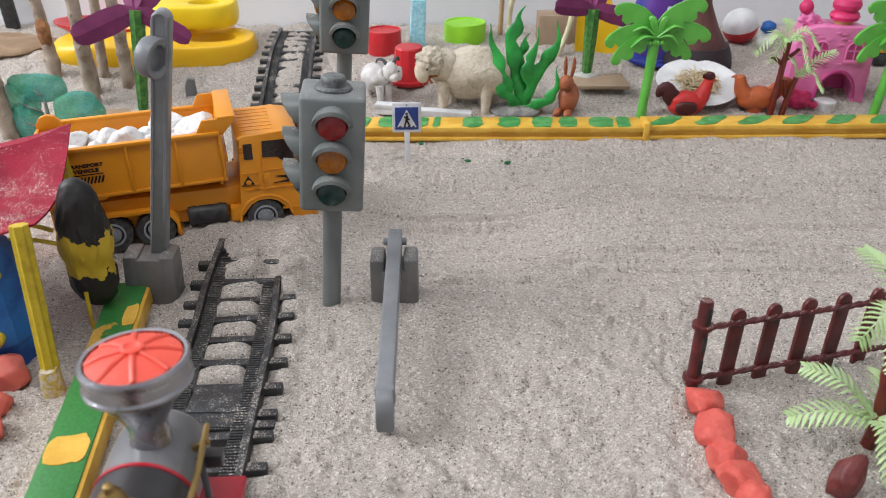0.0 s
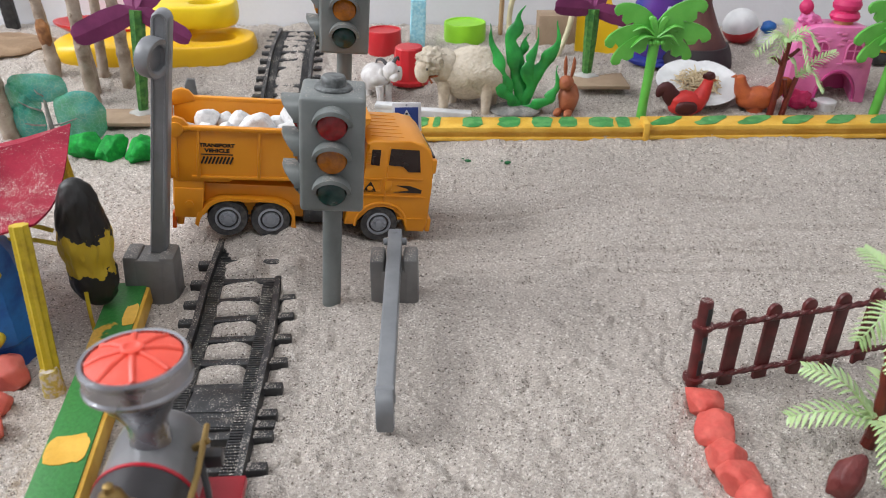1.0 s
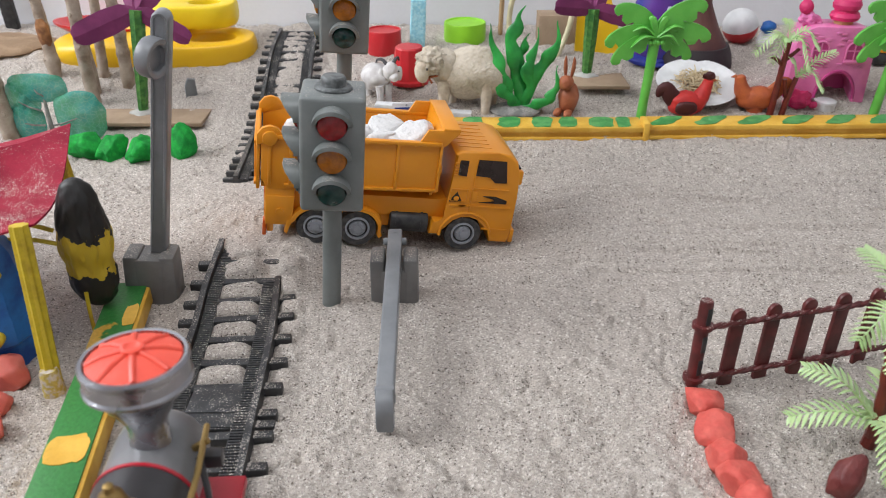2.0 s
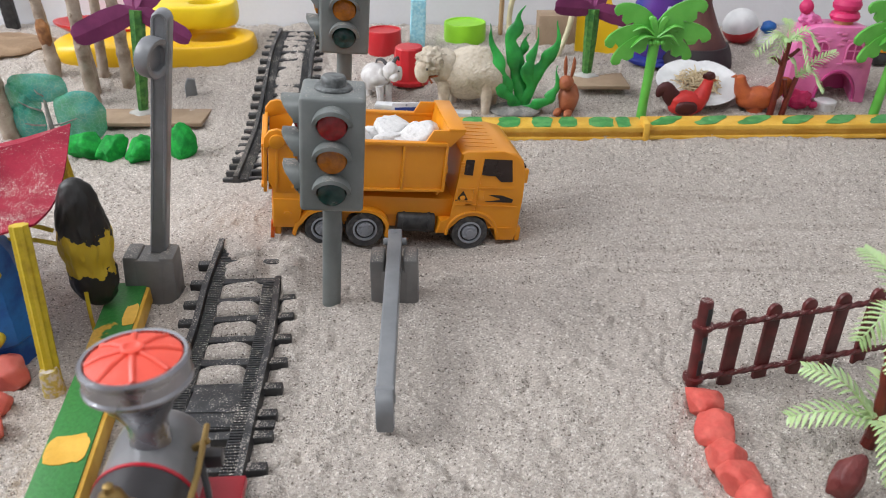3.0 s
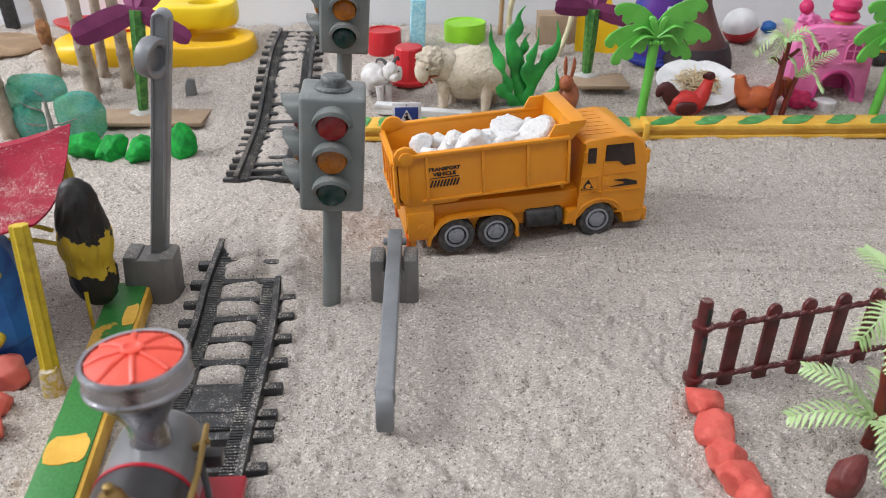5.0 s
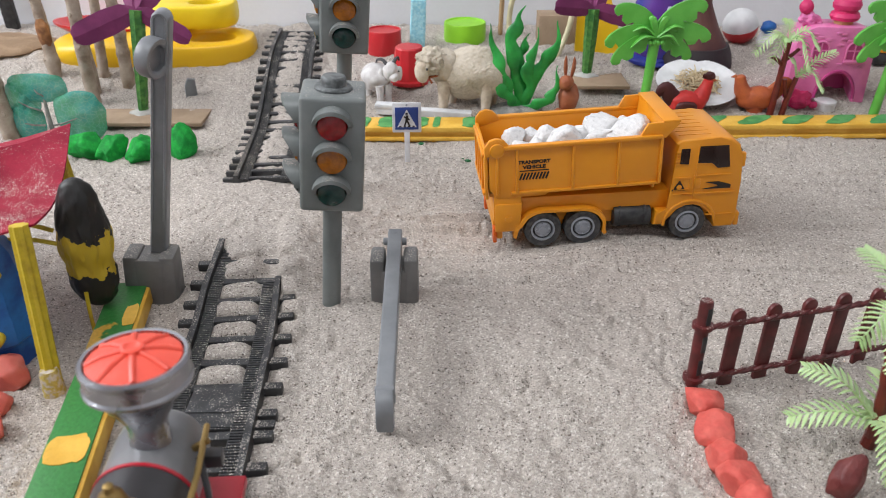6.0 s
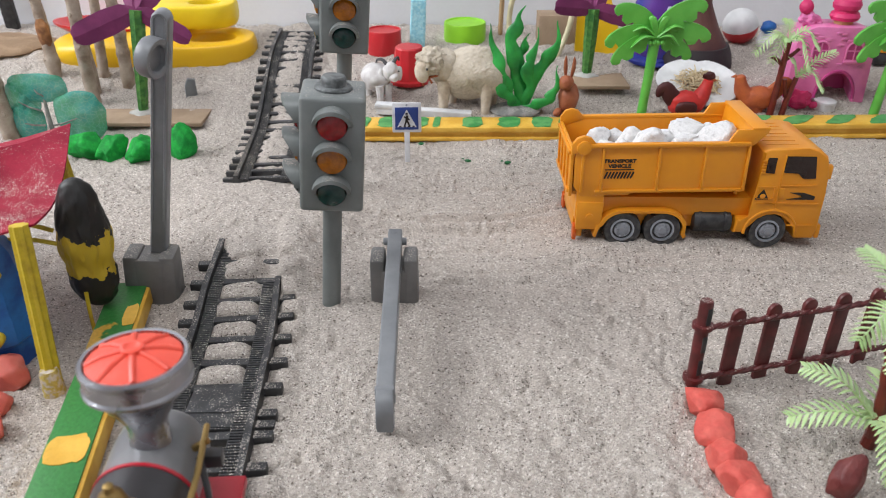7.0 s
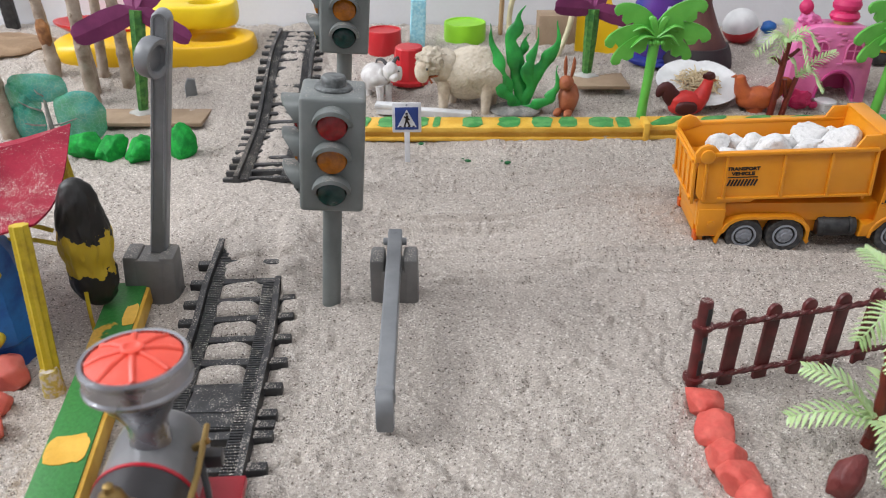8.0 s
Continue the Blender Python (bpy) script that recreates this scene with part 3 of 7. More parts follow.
        prism(d, [(0.0565, 0.0342), (0.0720, 0.0342), (0.0722, 0.0362), (0.0655, 0.0385), (0.0580, 0.0385), (0.0640, 0.0368), (0.0650, 0.0355)], 0.0006, m=pose(0, side * (hw + 0.0003), 0))
        prism(d, [(0.0392, 0.0340), (0.0468, 0.0340), (0.0433, 0.0404)], 0.0006, m=pose(0, side * (hw + 0.0003), 0))
        part("decal", d, DECAL, cab, "black door stripe and warning triangle").matrix_basis = pose(-0.0030, 0, -0.0010)
        bm = rod(B(), (0.0402, side * (hw + 0.0006), 0.0352), (0.0402, side * (hw + 0.0009), 0.0352), 0.0016, 0.0008, seg=10)
        part("decal", bm, O, cab)
        # mirror
        bm = box(B(), (0.0745, side * (hw - 0.0025), 0.0500), (0.0034, 0.0040, 0.0090), 0.0010)
        part("mirror", bm, O, cab)
        part("headlight", box(B(), (0.0757, side * (hw - 0.009), 0.0205), (0.0010, 0.010, 0.0045), 0.0004), RIM_GREY, cab, "grey headlight")
    bm = prism(B(), [(-0.021, 0.041), (0.021, 0.041), (0.0195, 0.0545), (-0.0195, 0.0545)], 0.0012, m=pose(0.0752, 0, 0, 0, 0, 90))
    part("windscreen", bm, DARK_GLASS, cab, "dark windscreen")
    part("bumper", box(B(), (0.0760, 0, 0.0115), (0.0030, W * 0.98, 0.0090), 0.001), O, cab)
    bm = B()
    for k in range(4):
        box(bm, (0.0756, 0, 0.0265 + k * 0.0028), (0.0012, W * 0.6, 0.0012), 0.0003)
    part("grille", bm, BLACK_PLASTIC, cab, "black grille")
    # cab roof ribs
    bm = B()
    for k in range(-3, 4):
        box(bm, (0.0480, k * 0.0062, 0.0650), (0.018, 0.0010, 0.0004), 0.0001)
    part("roof_ribs", bm, O, cab)
    for x, _ in HUBS:
        for side in (-1, 1):
            truck_wheel(t, x, side)
    # load of white stones: their own parts of the moving load
    stones = [(-0.0660, -0.010, 0.0095), (-0.0530, -0.012, 0.0100), (-0.0440, -0.008, 0.0085), (-0.0330, 0.006, 0.0125), (-0.0240, -0.006, 0.0150), (-0.0110, 0.004, 0.0115), (-0.0020, -0.008, 0.0130),
              (0.0060, 0.006, 0.0165), (0.0090, -0.012, 0.0110), (0.0190, -0.006, 0.0165), (0.0225, 0.010, 0.0125), (-0.0560, 0.010, 0.0100), (-0.0450, 0.014, 0.0090), (-0.0150, -0.016, 0.0100), (-0.0350, -0.016, 0.0090), (0.0180, -0.018, 0.0090)]
    for k, (x, y, s) in enumerate(stones):
        rnd = random.Random(k + 40)
        bm = lump(B(), (0, 0, 0), (s * 0.86, s * 0.74, s * 0.68), seed=k + 3, rough=0.16, freq=1.5, sub=4, fine=0.11, cuts=10)
        st = part("stone", bm, WHITE_STONE, body, "white painted stone", sharp=60)
        st.matrix_basis = pose(x * 0.88 - 0.006, y * 0.9, 0.0520 + s * 0.45, rnd.uniform(-25, 25), rnd.uniform(-25, 25), rnd.uniform(0, 360))
    bm = box(B(), (-0.022, 0, 0.0480), (0.100, W * 0.86, 0.006), 0.001)
    part("bed_floor", bm, O, body)
    return t


truck = build_truck()


# ---------------------------------------------------------------- traffic lights
def traffic_light(m, label, sunk=0.014):
    t = thing("traffic_light", m, label, "traffic light", "toy traffic lights")
    zb, zt, w = 0.0620, 0.1180, 0.0298
    part("pole", lathe(B(), [(0.0, -sunk), (0.0044, -sunk + 0.010), (0.0048, 0.001), (0.0048, zb + 0.001), (0.0, zb + 0.001)], seg=24), SIGNAL_GREY, t)
    head = part("head", box(B(), (0, 0, (zb + zt) / 2), (w, w, zt - zb), 0.0020, seg=3), SIGNAL_GREY, t)
    bm = lathe(B(), [(0.0088, zt - 0.0004), (0.0088, zt + 0.0008), (0.0080, zt + 0.0016), (0.0060, zt + 0.0018), (0.0058, zt + 0.0050), (0.0050, zt + 0.0060), (0.0, zt + 0.0061)], seg=28)
    part("button", bm, CAP_GREY, t, "scuffed round cap on top")
    for ang in (0, -90, 180):
        turn = pose(0, 0, 0, 0, 0, ang)
        for k, lens in enumerate((LENS_RED, LENS_AMBER, LENS_GREEN)):
            z = zt - 0.0125 - k * 0.0163
            at = turn @ pose(0, -w / 2, z, 90, 0, 0)
            bm = lathe(B(), [(0.0072, -0.0004), (0.0072, 0.0010), (0.0063, 0.0026), (0.0045, 0.0033), (0.0025, 0.0040), (0.0, 0.0042)], at, 26)
            part("lens", bm, lens, head, ("red", "amber", "green")[k] + " domed lens")
            bm = lathe(B(), [(0.0068, -0.0002), (0.0068, 0.0012), (0.0077, 0.0012), (0.0079, -0.0002)], at, 26)
            # half hood over the lens
            n, r0, r1, dp = 18, 0.0074, 0.0092, 0.0090
            h = bmesh.new()
            rows = []
            for i in range(n + 1):
                a = math.pi * (-0.06 + 1.12 * i / n)
                cut = dp * (0.34 + 0.66 * max(math.sin(a), 0) ** 0.8)
                cs, sn = math.cos(a), math.sin(a)
                rows.append([h.verts.new((r0 * cs, r0 * sn, 0)), h.verts.new((r0 * cs, r0 * sn, cut)), h.verts.new((r1 * cs, r1 * sn, cut * 0.96)), h.verts.new((r1 * cs, r1 * sn, 0))])
            for a, b in zip(rows, rows[1:]):
                for q in range(4):
                    h.faces.new((a[q], a[(q + 1) % 4], b[(q + 1) % 4], b[q]))
            h.faces.new(rows[0]), h.faces.new(rows[-1][::-1])
            merge(bm, h, at)
            part("hood", bm, SIGNAL_GREY, head)
    return t


traffic_light(pose(-0.0590, 0.352, 0, 0, 4.3, 5), "grey-green plastic toy traffic light with red, amber and green lenses")
traffic_light(pose(-0.0665, 0.496, 0.0365, 0, 4.2, 5), "grey-green plastic toy traffic light farther back beside the railway track", 0.048)


# ---------------------------------------------------------------- level crossing barriers
def barrier(m, lift, label, lean=0.0, round_tip=True, half=0.0090, slot=0.0255):
    """A weighted base with a pivoting arm; lift is the arm's turn above level."""
    t = thing("crossing_barrier", m, label, "barrier", "level crossing barriers")
    bm = B()
    for s in (-1, 1):
        box(bm, (s * half, 0, 0.0125), (half * 2 - 0.0092, 0.018, 0.029), 0.0018, taper=0.94)
    box(bm, (0, 0, (slot - 0.002) / 2), (0.014, 0.0176, slot + 0.002), 0.0008)
    part("base", bm, BARRIER_BASE, t)
    bm = B()
    L = 0.133 if round_tip else 0.1190
    if round_tip:
        end = [(0.0041 * math.cos(a), L - 0.0095 + 0.0041 * math.sin(a)) for a in [math.pi * k / 14 for k in range(15)]]
        outline = [(-0.0041, 0.0), (0.0041, 0.0)] + end
        prism(bm, outline, 0.0088, m=pose(0, 0, 0, 90, 0, 0), bevel=0.0009)
        tube(bm, [(x, -u, -0.0046) for x, u in [(-0.0030, 0.02)] + [(x * 0.75, L - 0.0095 + (u - L + 0.0095) * 0.75) for x, u in end[::-1]] + [(0.0030, 0.02)]], 0.0008, 6)
    else:
        tip = [(L - 0.0125 + 0.0090 * math.sin(a), -0.0046 + 0.0090 * math.cos(a)) for a in [math.pi / 2 * k / 8 for k in range(9)]]
        side_view = [(-0.0165, -0.0044), (-0.0165, 0.0036), (-0.0157, 0.0044)] + tip + [(L - 0.0035, -0.0120), (L - 0.0105, -0.0120), (L - 0.0110, -0.0052), (L - 0.0125, -0.0044)]
        prism(bm, side_view, 0.0074, m=pose(0, 0, 0, 0, 0, -90), bevel=0.0009)
        box(bm, (0, -L + 0.0130, 0), (0.0086, 0.0030, 0.0094), 0.0010)
        rod(bm, (0, 0.0125, 0.0040), (0, 0.0125, 0.0047), 0.0012, seg=12)
    rod(bm, (-0.0062, 0.0085, 0.001), (0.0062, 0.0085, 0.001), 0.0021, seg=14, bevel=0.0004)
    a = part("arm", bm, BARRIER_GREY, t, "long grey plastic arm")
    a.matrix_basis = pose(0.0035 if round_tip else 0, 0.004, 0.0255, 0, lean, 0) @ pose(0, 0, 0, -lift, 0, 0)
    return t, a


_, raised = barrier(pose(-0.1550, 0.363, 0, 0, 3.5, 4), 88, "grey plastic level crossing barrier with its arm raised", 7.0)
# ring at the arm's upper end
bm = lathe(B(), [(0.0062, -0.0035), (0.0090, -0.0035), (0.0095, -0.0025), (0.0095, 0.0025), (0.0090, 0.0035), (0.0072, 0.0035), (0.0062, 0.0028), (0.0060, -0.0030), (0.0062, -0.0035)][:-1], seg=30)
lathe(bm, [(0.0, -0.0010), (0.0066, -0.0010), (0.0066, 0.0006), (0.0, 0.0006)], seg=24)
bmesh.ops.transform(bm, matrix=pose(-0.0020, -0.1075, -0.0085, 0, 112, 0), verts=bm.verts[:])
part("counterweight_ring", bm, BARRIER_GREY, raised, "round grey ring")
barrier(pose(-0.0255, 0.360, 0, 0, 0, 0.8), -5, "grey plastic level crossing barrier with its arm lowered over the sand", 0.0, False, 0.0086, 0.0205)


# ---------------------------------------------------------------- railway tracks
def railway_track(name, centre, label, sleeper_step=0.0192, sleepers_at=(), right_part=1.0):
    """Two ribbed rails and their sleepers along a line of points, following the sand."""
    t = thing(name, pose(centre[0][0], centre[0][1], centre[0][2]), label, "railway track", "toy railway tracks")
    o = Vector(centre[0])
    pts = [p - o for p in curve_pts(centre, 90)]
    lens = [0.0]
    for a, b in zip(pts, pts[1:]):
        lens.append(lens[-1] + (b - a).length)

    def at(s):
        for i in range(len(pts) - 1):
            if lens[i + 1] >= s or i == len(pts) - 2:
                f = (s - lens[i]) / (lens[i + 1] - lens[i])
                d = (pts[i + 1] - pts[i]).normalized()
                return pts[i].lerp(pts[i + 1], f), d
    for s in (-1, 1):
        bm = B()
        n = 60
        rows = []
        run = lens[-1] * (right_part if s > 0 else 1.0)
        for k in range(n + 1):
            p, d = at(run * k / n)
            side = Vector((d.y, -d.x, 0)).normalized() * s
            up = side.cross(d) * s
            sec = [(0.0108, 0.0), (0.0108, 0.0030), (0.0172, 0.0030), (0.0176, 0.0062), (0.0206, 0.0062), (0.0210, 0.0)]
            rows.append([bm.verts.new(p + side * a + up * b) for a, b in sec])
        for a, b in zip(rows, rows[1:]):
            for q in range(6):
                bm.faces.new((a[q], a[(q + 1) % 6], b[(q + 1) % 6], b[q]))
        bm.faces.new(rows[0]), bm.faces.new(rows[-1])
        ribs = int(run / 0.0017)
        for k in range(ribs):
            p, d = at(0.001 + k * 0.0017)
            side = Vector((d.y, -d.x, 0)).normalized() * s
            up = side.cross(d) * s
            q = [bm.verts.new(p + side * a + d * b + up * c) for c in (0.0028, 0.0037) for a, b in ((0.0112, -0.0005), (0.0170, -0.0005), (0.0170, 0.0005), (0.0112, 0.0005))]
            for f in ((0, 1, 5, 4), (1, 2, 6, 5), (2, 3, 7, 6), (3, 0, 4, 7), (4, 5, 6, 7)):
                bm.faces.new([q[i] for i in f])
        part("rail", bm, TRACK_BLACK, t, sharp=30)
    spots = list(sleepers_at) or [0.006 + k * sleeper_step for k in range(int((lens[-1] - 0.006) / sleeper_step) + 1)]
    for s in spots:
        p, d = at(s)
        bm = box(B(), (0, 0, 0.0006), (0.0575, 0.0048, 0.0046), 0.0006)
        sl = part("sleeper", bm, TRACK_BLACK, t)
        yaw = math.degrees(math.atan2(-d.x, d.y))
        sl.matrix_basis = Matrix.Translation(p) @ pose(0, 0, 0, math.degrees(math.asin(d.z)), 0, yaw)
    return t


near_line = [Vector((x, y, z)) for x, y, z in ((-0.0860, 0.05, 0.0012), (-0.0940, 0.17, 0.0012), (-0.0985, 0.24, 0.0012), (-0.1030, 0.316, 0.0012), (-0.1085, 0.365, 0.0012), (-0.1110, 0.412, 0.0025))]
near_track = railway_track("railway_track", near_line, "black plastic toy railway track half buried in sand", sleepers_at=[(y - 0.05) * 1.003 for y in SLEEPER_Y] + [0.2040], right_part=0.88)
for py, ph in ((0.2195, 0.0165), (0.2050, 0.0060), (0.1870, 0.0060)):
    part("connector_plate", box(B(), (-0.0128, py, 0.0022), (0.0230, ph, 0.0026), 0.0004, m=pose(0, 0, 0)), TRACK_BLACK, near_track, "flat black connector plate")
part("rail_end", box(B(), (0, 0, 0), (0.0016, 0.020, 0.0030), 0.0004, m=pose(-0.0065, 0.366, 0.0070, -4, 0, 4)), TRACK_BLACK, near_track, "buried rail end showing through the sand")
far_line = [Vector((x, y, gz(x, y) + 0.0006)) for x, y in ((-0.1225, 0.497), (-0.1285, 0.56), (-0.133, 0.62), (-0.1375, 0.68), (-0.1410, 0.74), (-0.1430, 0.80))]
railway_track("railway_track", far_line, "black plastic toy railway track climbing the sand bank", sleeper_step=0.0150)
# ---------------------------------------------------------------- more materials
RED_CLAY = mat("coral_red_clay", (0.58, 0.095, 0.075), 0.7, col2=(0.64, 0.14, 0.11), scale=90, fine=0.1, bump=0.9, bump_scale=420, spec=0.3)
GREEN_CLAY = mat("bright_green_clay", (0.006, 0.24, 0.035), 0.75, col2=(0.014, 0.36, 0.05), scale=160, fine=0.16, bump=1.0, bump_scale=420, spec=0.3)
PALM_GREEN = mat("bright_green_plastic", (0.14, 0.50, 0.075), 0.35, col2=(0.11, 0.44, 0.06), scale=50, fine=0.02, bump=0.05, sss=0.1)
FROND_GREEN = mat("pale_green_soft_plastic", (0.50, 0.66, 0.33), 0.45, col2=(0.43, 0.60, 0.26), scale=80, fine=0.03, bump=0.05, sss=0.25)
TRUNK_RED = mat("red_brown_plastic", (0.16, 0.022, 0.014), 0.4, col2=(0.12, 0.018, 0.012), scale=120, fine=0.05, bump=0.15)
FENCE_BROWN = mat("maroon_plastic", (0.115, 0.016, 0.016), 0.38, col2=(0.07, 0.012, 0.011), scale=120, fine=0.04, bump=0.08, dust=0.05)
SEAWEED_GREEN = mat("deep_green_plastic", (0.008, 0.16, 0.03), 0.35, col2=(0.04, 0.46, 0.08), scale=38, lo=0.35, hi=0.65, fine=0.04, bump=0.06, sss=0.1)
PEBBLE = mat("grey_pebble", (0.16, 0.16, 0.15), 0.6, col2=(0.28, 0.27, 0.25), scale=150, bump=0.4, dust=0.3)
WOOL = mat("cream_painted_wool", (0.58, 0.51, 0.41), 0.65, col2=(0.42, 0.35, 0.25), scale=260, lo=0.5, hi=0.75, fine=0.12, bump=0.9, bump_scale=520)
CREAM = mat("cream_painted_resin", (0.64, 0.56, 0.45), 0.6, col2=(0.50, 0.41, 0.31), scale=110, fine=0.06, bump=0.3)
WHITE_RESIN = mat("white_painted_resin", (0.72, 0.70, 0.69), 0.6, col2=(0.58, 0.55, 0.54), scale=110, fine=0.05, bump=0.4)
HORN = mat("dark_grey_horn", (0.07, 0.065, 0.07), 0.5)
RIBBON = mat("rust_ribbon", (0.42, 0.10, 0.03), 0.6)
RABBIT_CLAY = mat("rust_brown_clay", (0.38, 0.12, 0.05), 0.55, col2=(0.30, 0.08, 0.03), scale=100, fine=0.07, bump=0.3)
HEN_CLAY = mat("orange_brown_clay", (0.50, 0.115, 0.03), 0.55, col2=(0.42, 0.09, 0.03), scale=100, fine=0.07, bump=0.3)
ROOSTER_RED = mat("red_clay", (0.55, 0.025, 0.02), 0.5, col2=(0.45, 0.02, 0.018), scale=100, fine=0.06, bump=0.3)
ROOSTER_DARK = mat("dark_maroon_clay", (0.075, 0.012, 0.014), 0.55, fine=0.08, bump=0.3)
RED_PLASTIC = mat("red_plastic", (0.56, 0.022, 0.03), 0.35, col2=(0.50, 0.02, 0.026), scale=40, fine=0.02, bump=0.05)
LIME = mat("lime_green_plastic", (0.30, 0.68, 0.03), 0.4, col2=(0.26, 0.62, 0.02), scale=40, fine=0.02, bump=0.05)
SPONGE_BLUE = mat("pale_blue_foam", (0.30, 0.66, 0.78), 0.8, col2=(0.46, 0.80, 0.88), scale=350, fine=0.1, bump=0.9, bump_scale=500)
YELLOW_VINYL = mat("yellow_vinyl", (0.86, 0.53, 0.012), 0.35, col2=(0.82, 0.47, 0.01), scale=15, fine=0.01, bump=0.03, sss=0.05)
LEMON_VINYL = mat("lemon_yellow_vinyl", (0.88, 0.66, 0.015), 0.35, col2=(0.84, 0.60, 0.012), scale=15, fine=0.01, bump=0.03, sss=0.05)
BARK = mat("peeled_branch_wood", (0.42, 0.34, 0.27), 0.7, col2=(0.19, 0.13, 0.09), scale=85, lo=0.45, hi=0.68, fine=0.12, bump=0.8, bump_scale=350)
BARE_WOOD = mat("torn_orange_wood", (0.38, 0.17, 0.06), 0.7, col2=(0.22, 0.09, 0.035), scale=160, fine=0.12, bump=0.6)
PURPLE_PAPER = mat("purple_paper", (0.19, 0.022, 0.105), 0.7, col2=(0.15, 0.016, 0.085), scale=60, fine=0.05, bump=0.3)
STEM_GREEN = mat("painted_green_stem", (0.035, 0.15, 0.03), 0.5, col2=(0.09, 0.25, 0.05), scale=220, fine=0.12, bump=0.3)
GLUE = mat("clear_glue", (0.5, 0.49, 0.46), 0.25, bump=0.1)
CARDBOARD = mat("brown_cardboard", (0.36, 0.26, 0.175), 0.8, col2=(0.31, 0.22, 0.145), scale=50, fine=0.05, bump=0.2)
PINK_PAPER = mat("crimson_paper", (0.33, 0.020, 0.045), 0.75, col2=(0.25, 0.014, 0.034), scale=45, fine=0.10, bump=0.35, dust=0.07, spec=0.2)
POST_YELLOW = mat("yellow_painted_straw", (0.56, 0.41, 0.02), 0.5, col2=(0.34, 0.23, 0.01), scale=90, lo=0.5, hi=0.72, fine=0.1, bump=0.3)
SANDY_POST = mat("sand_crusted_yellow_paint", (0.52, 0.40, 0.10), 0.85, col2=(0.58, 0.51, 0.43), scale=420, lo=0.45, hi=0.58, fine=0.15, bump=1.0, bump_scale=800)
BLUE_PAINT = mat("blue_painted_clay", (0.02, 0.16, 0.50), 0.4, col2=(0.009, 0.075, 0.32), scale=70, fine=0.06, bump=0.2)
YELLOW_PAINT = mat("yellow_paint", (0.62, 0.47, 0.03), 0.5)
PINK_CLAY = mat("salmon_pink_clay", (0.66, 0.17, 0.13), 0.5, col2=(0.60, 0.12, 0.09), scale=80, fine=0.05, bump=0.2)
CHROME = mat("chrome", (0.42, 0.42, 0.44), 0.26, metal=1.0, col2=(0.34, 0.34, 0.36), scale=80, fine=0.03, bump=0.03)
SMOKE_GREY = mat("grey_boiler_plastic", (0.22, 0.22, 0.225), 0.3, fine=0.02, bump=0.03)
BOILER_BLACK = mat("dark_boiler_plastic", (0.04, 0.038, 0.04), 0.35, fine=0.03, bump=0.03)
CORAL = mat("coral_red_plastic", (0.84, 0.10, 0.06), 0.4, col2=(0.78, 0.08, 0.05), scale=50, fine=0.02, bump=0.05)
DEEP_RED = mat("deep_red_plastic", (0.50, 0.018, 0.035), 0.35, fine=0.02, bump=0.03)
BRASS = mat("brass", (0.40, 0.27, 0.10), 0.35, metal=1.0, fine=0.04, bump=0.05)
SIGN_WHITE = mat("white_sign_plastic", (0.78, 0.79, 0.82), 0.4, fine=0.02, bump=0.05)
SIGN_BLUE = mat("blue_sign_print", (0.025, 0.06, 0.27), 0.45, fine=0.03, bump=0)
PLANK_WHITE = mat("white_foam_strip", (0.74, 0.75, 0.76), 0.6, fine=0.03, bump=0.1)
PLATE_WHITE = mat("white_plate", (0.80, 0.80, 0.80), 0.3, fine=0.01, bump=0)
HAY = mat("dry_hay", (0.56, 0.44, 0.27), 0.8, col2=(0.64, 0.52, 0.34), scale=300, fine=0.1)
PINK_PLASTIC = mat("pink_castle_plastic", (0.80, 0.22, 0.47), 0.4, col2=(0.75, 0.18, 0.42), scale=80, fine=0.04, bump=0.35, bump_scale=260, sss=0.05)
PINK_DARK = mat("magenta_plastic", (0.52, 0.05, 0.22), 0.45, fine=0.03)
HOT_PINK = mat("hot_pink_clay", (0.72, 0.03, 0.16), 0.5, fine=0.05, bump=0.3)
GOLD = mat("pale_gold_paint", (0.62, 0.42, 0.18), 0.4)
VOLCANO = mat("brown_painted_clay", (0.12, 0.042, 0.034), 0.6, col2=(0.085, 0.03, 0.028), scale=40, fine=0.06, bump=0.3)
VOLCANO_BASE = mat("charcoal_painted_clay", (0.03, 0.022, 0.026), 0.6, fine=0.06, bump=0.3)
PURPLE_PAINT = mat("violet_painted_clay", (0.11, 0.028, 0.27), 0.5, col2=(0.035, 0.045, 0.32), scale=30, fine=0.05, bump=0.2)
BLUE_DARK = mat("ultramarine_paint", (0.02, 0.035, 0.30), 0.5, fine=0.05, bump=0.2)
LILAC = mat("pale_lilac_dots", (0.55, 0.48, 0.68), 0.5)
STRAW_CREAM = mat("cream_drinking_straw", (0.66, 0.60, 0.38), 0.5, fine=0.02)
BAMBOO = mat("bamboo_stick", (0.42, 0.27, 0.14), 0.6, fine=0.05)
RUSTY_ROCK = mat("dark_red_polished_stone", (0.12, 0.018, 0.016), 0.55, col2=(0.17, 0.035, 0.03), scale=110, fine=0.1, bump=0.5, dust=0.1)
PATCH_BROWN = mat("mottled_patch_brown", (0.34, 0.23, 0.14), 0.85, col2=(0.26, 0.17, 0.10), scale=60, fine=0.1, bump=0.6)
GREEN_SPECK = mat("dark_green_paint_speck", (0.01, 0.14, 0.04), 0.5)


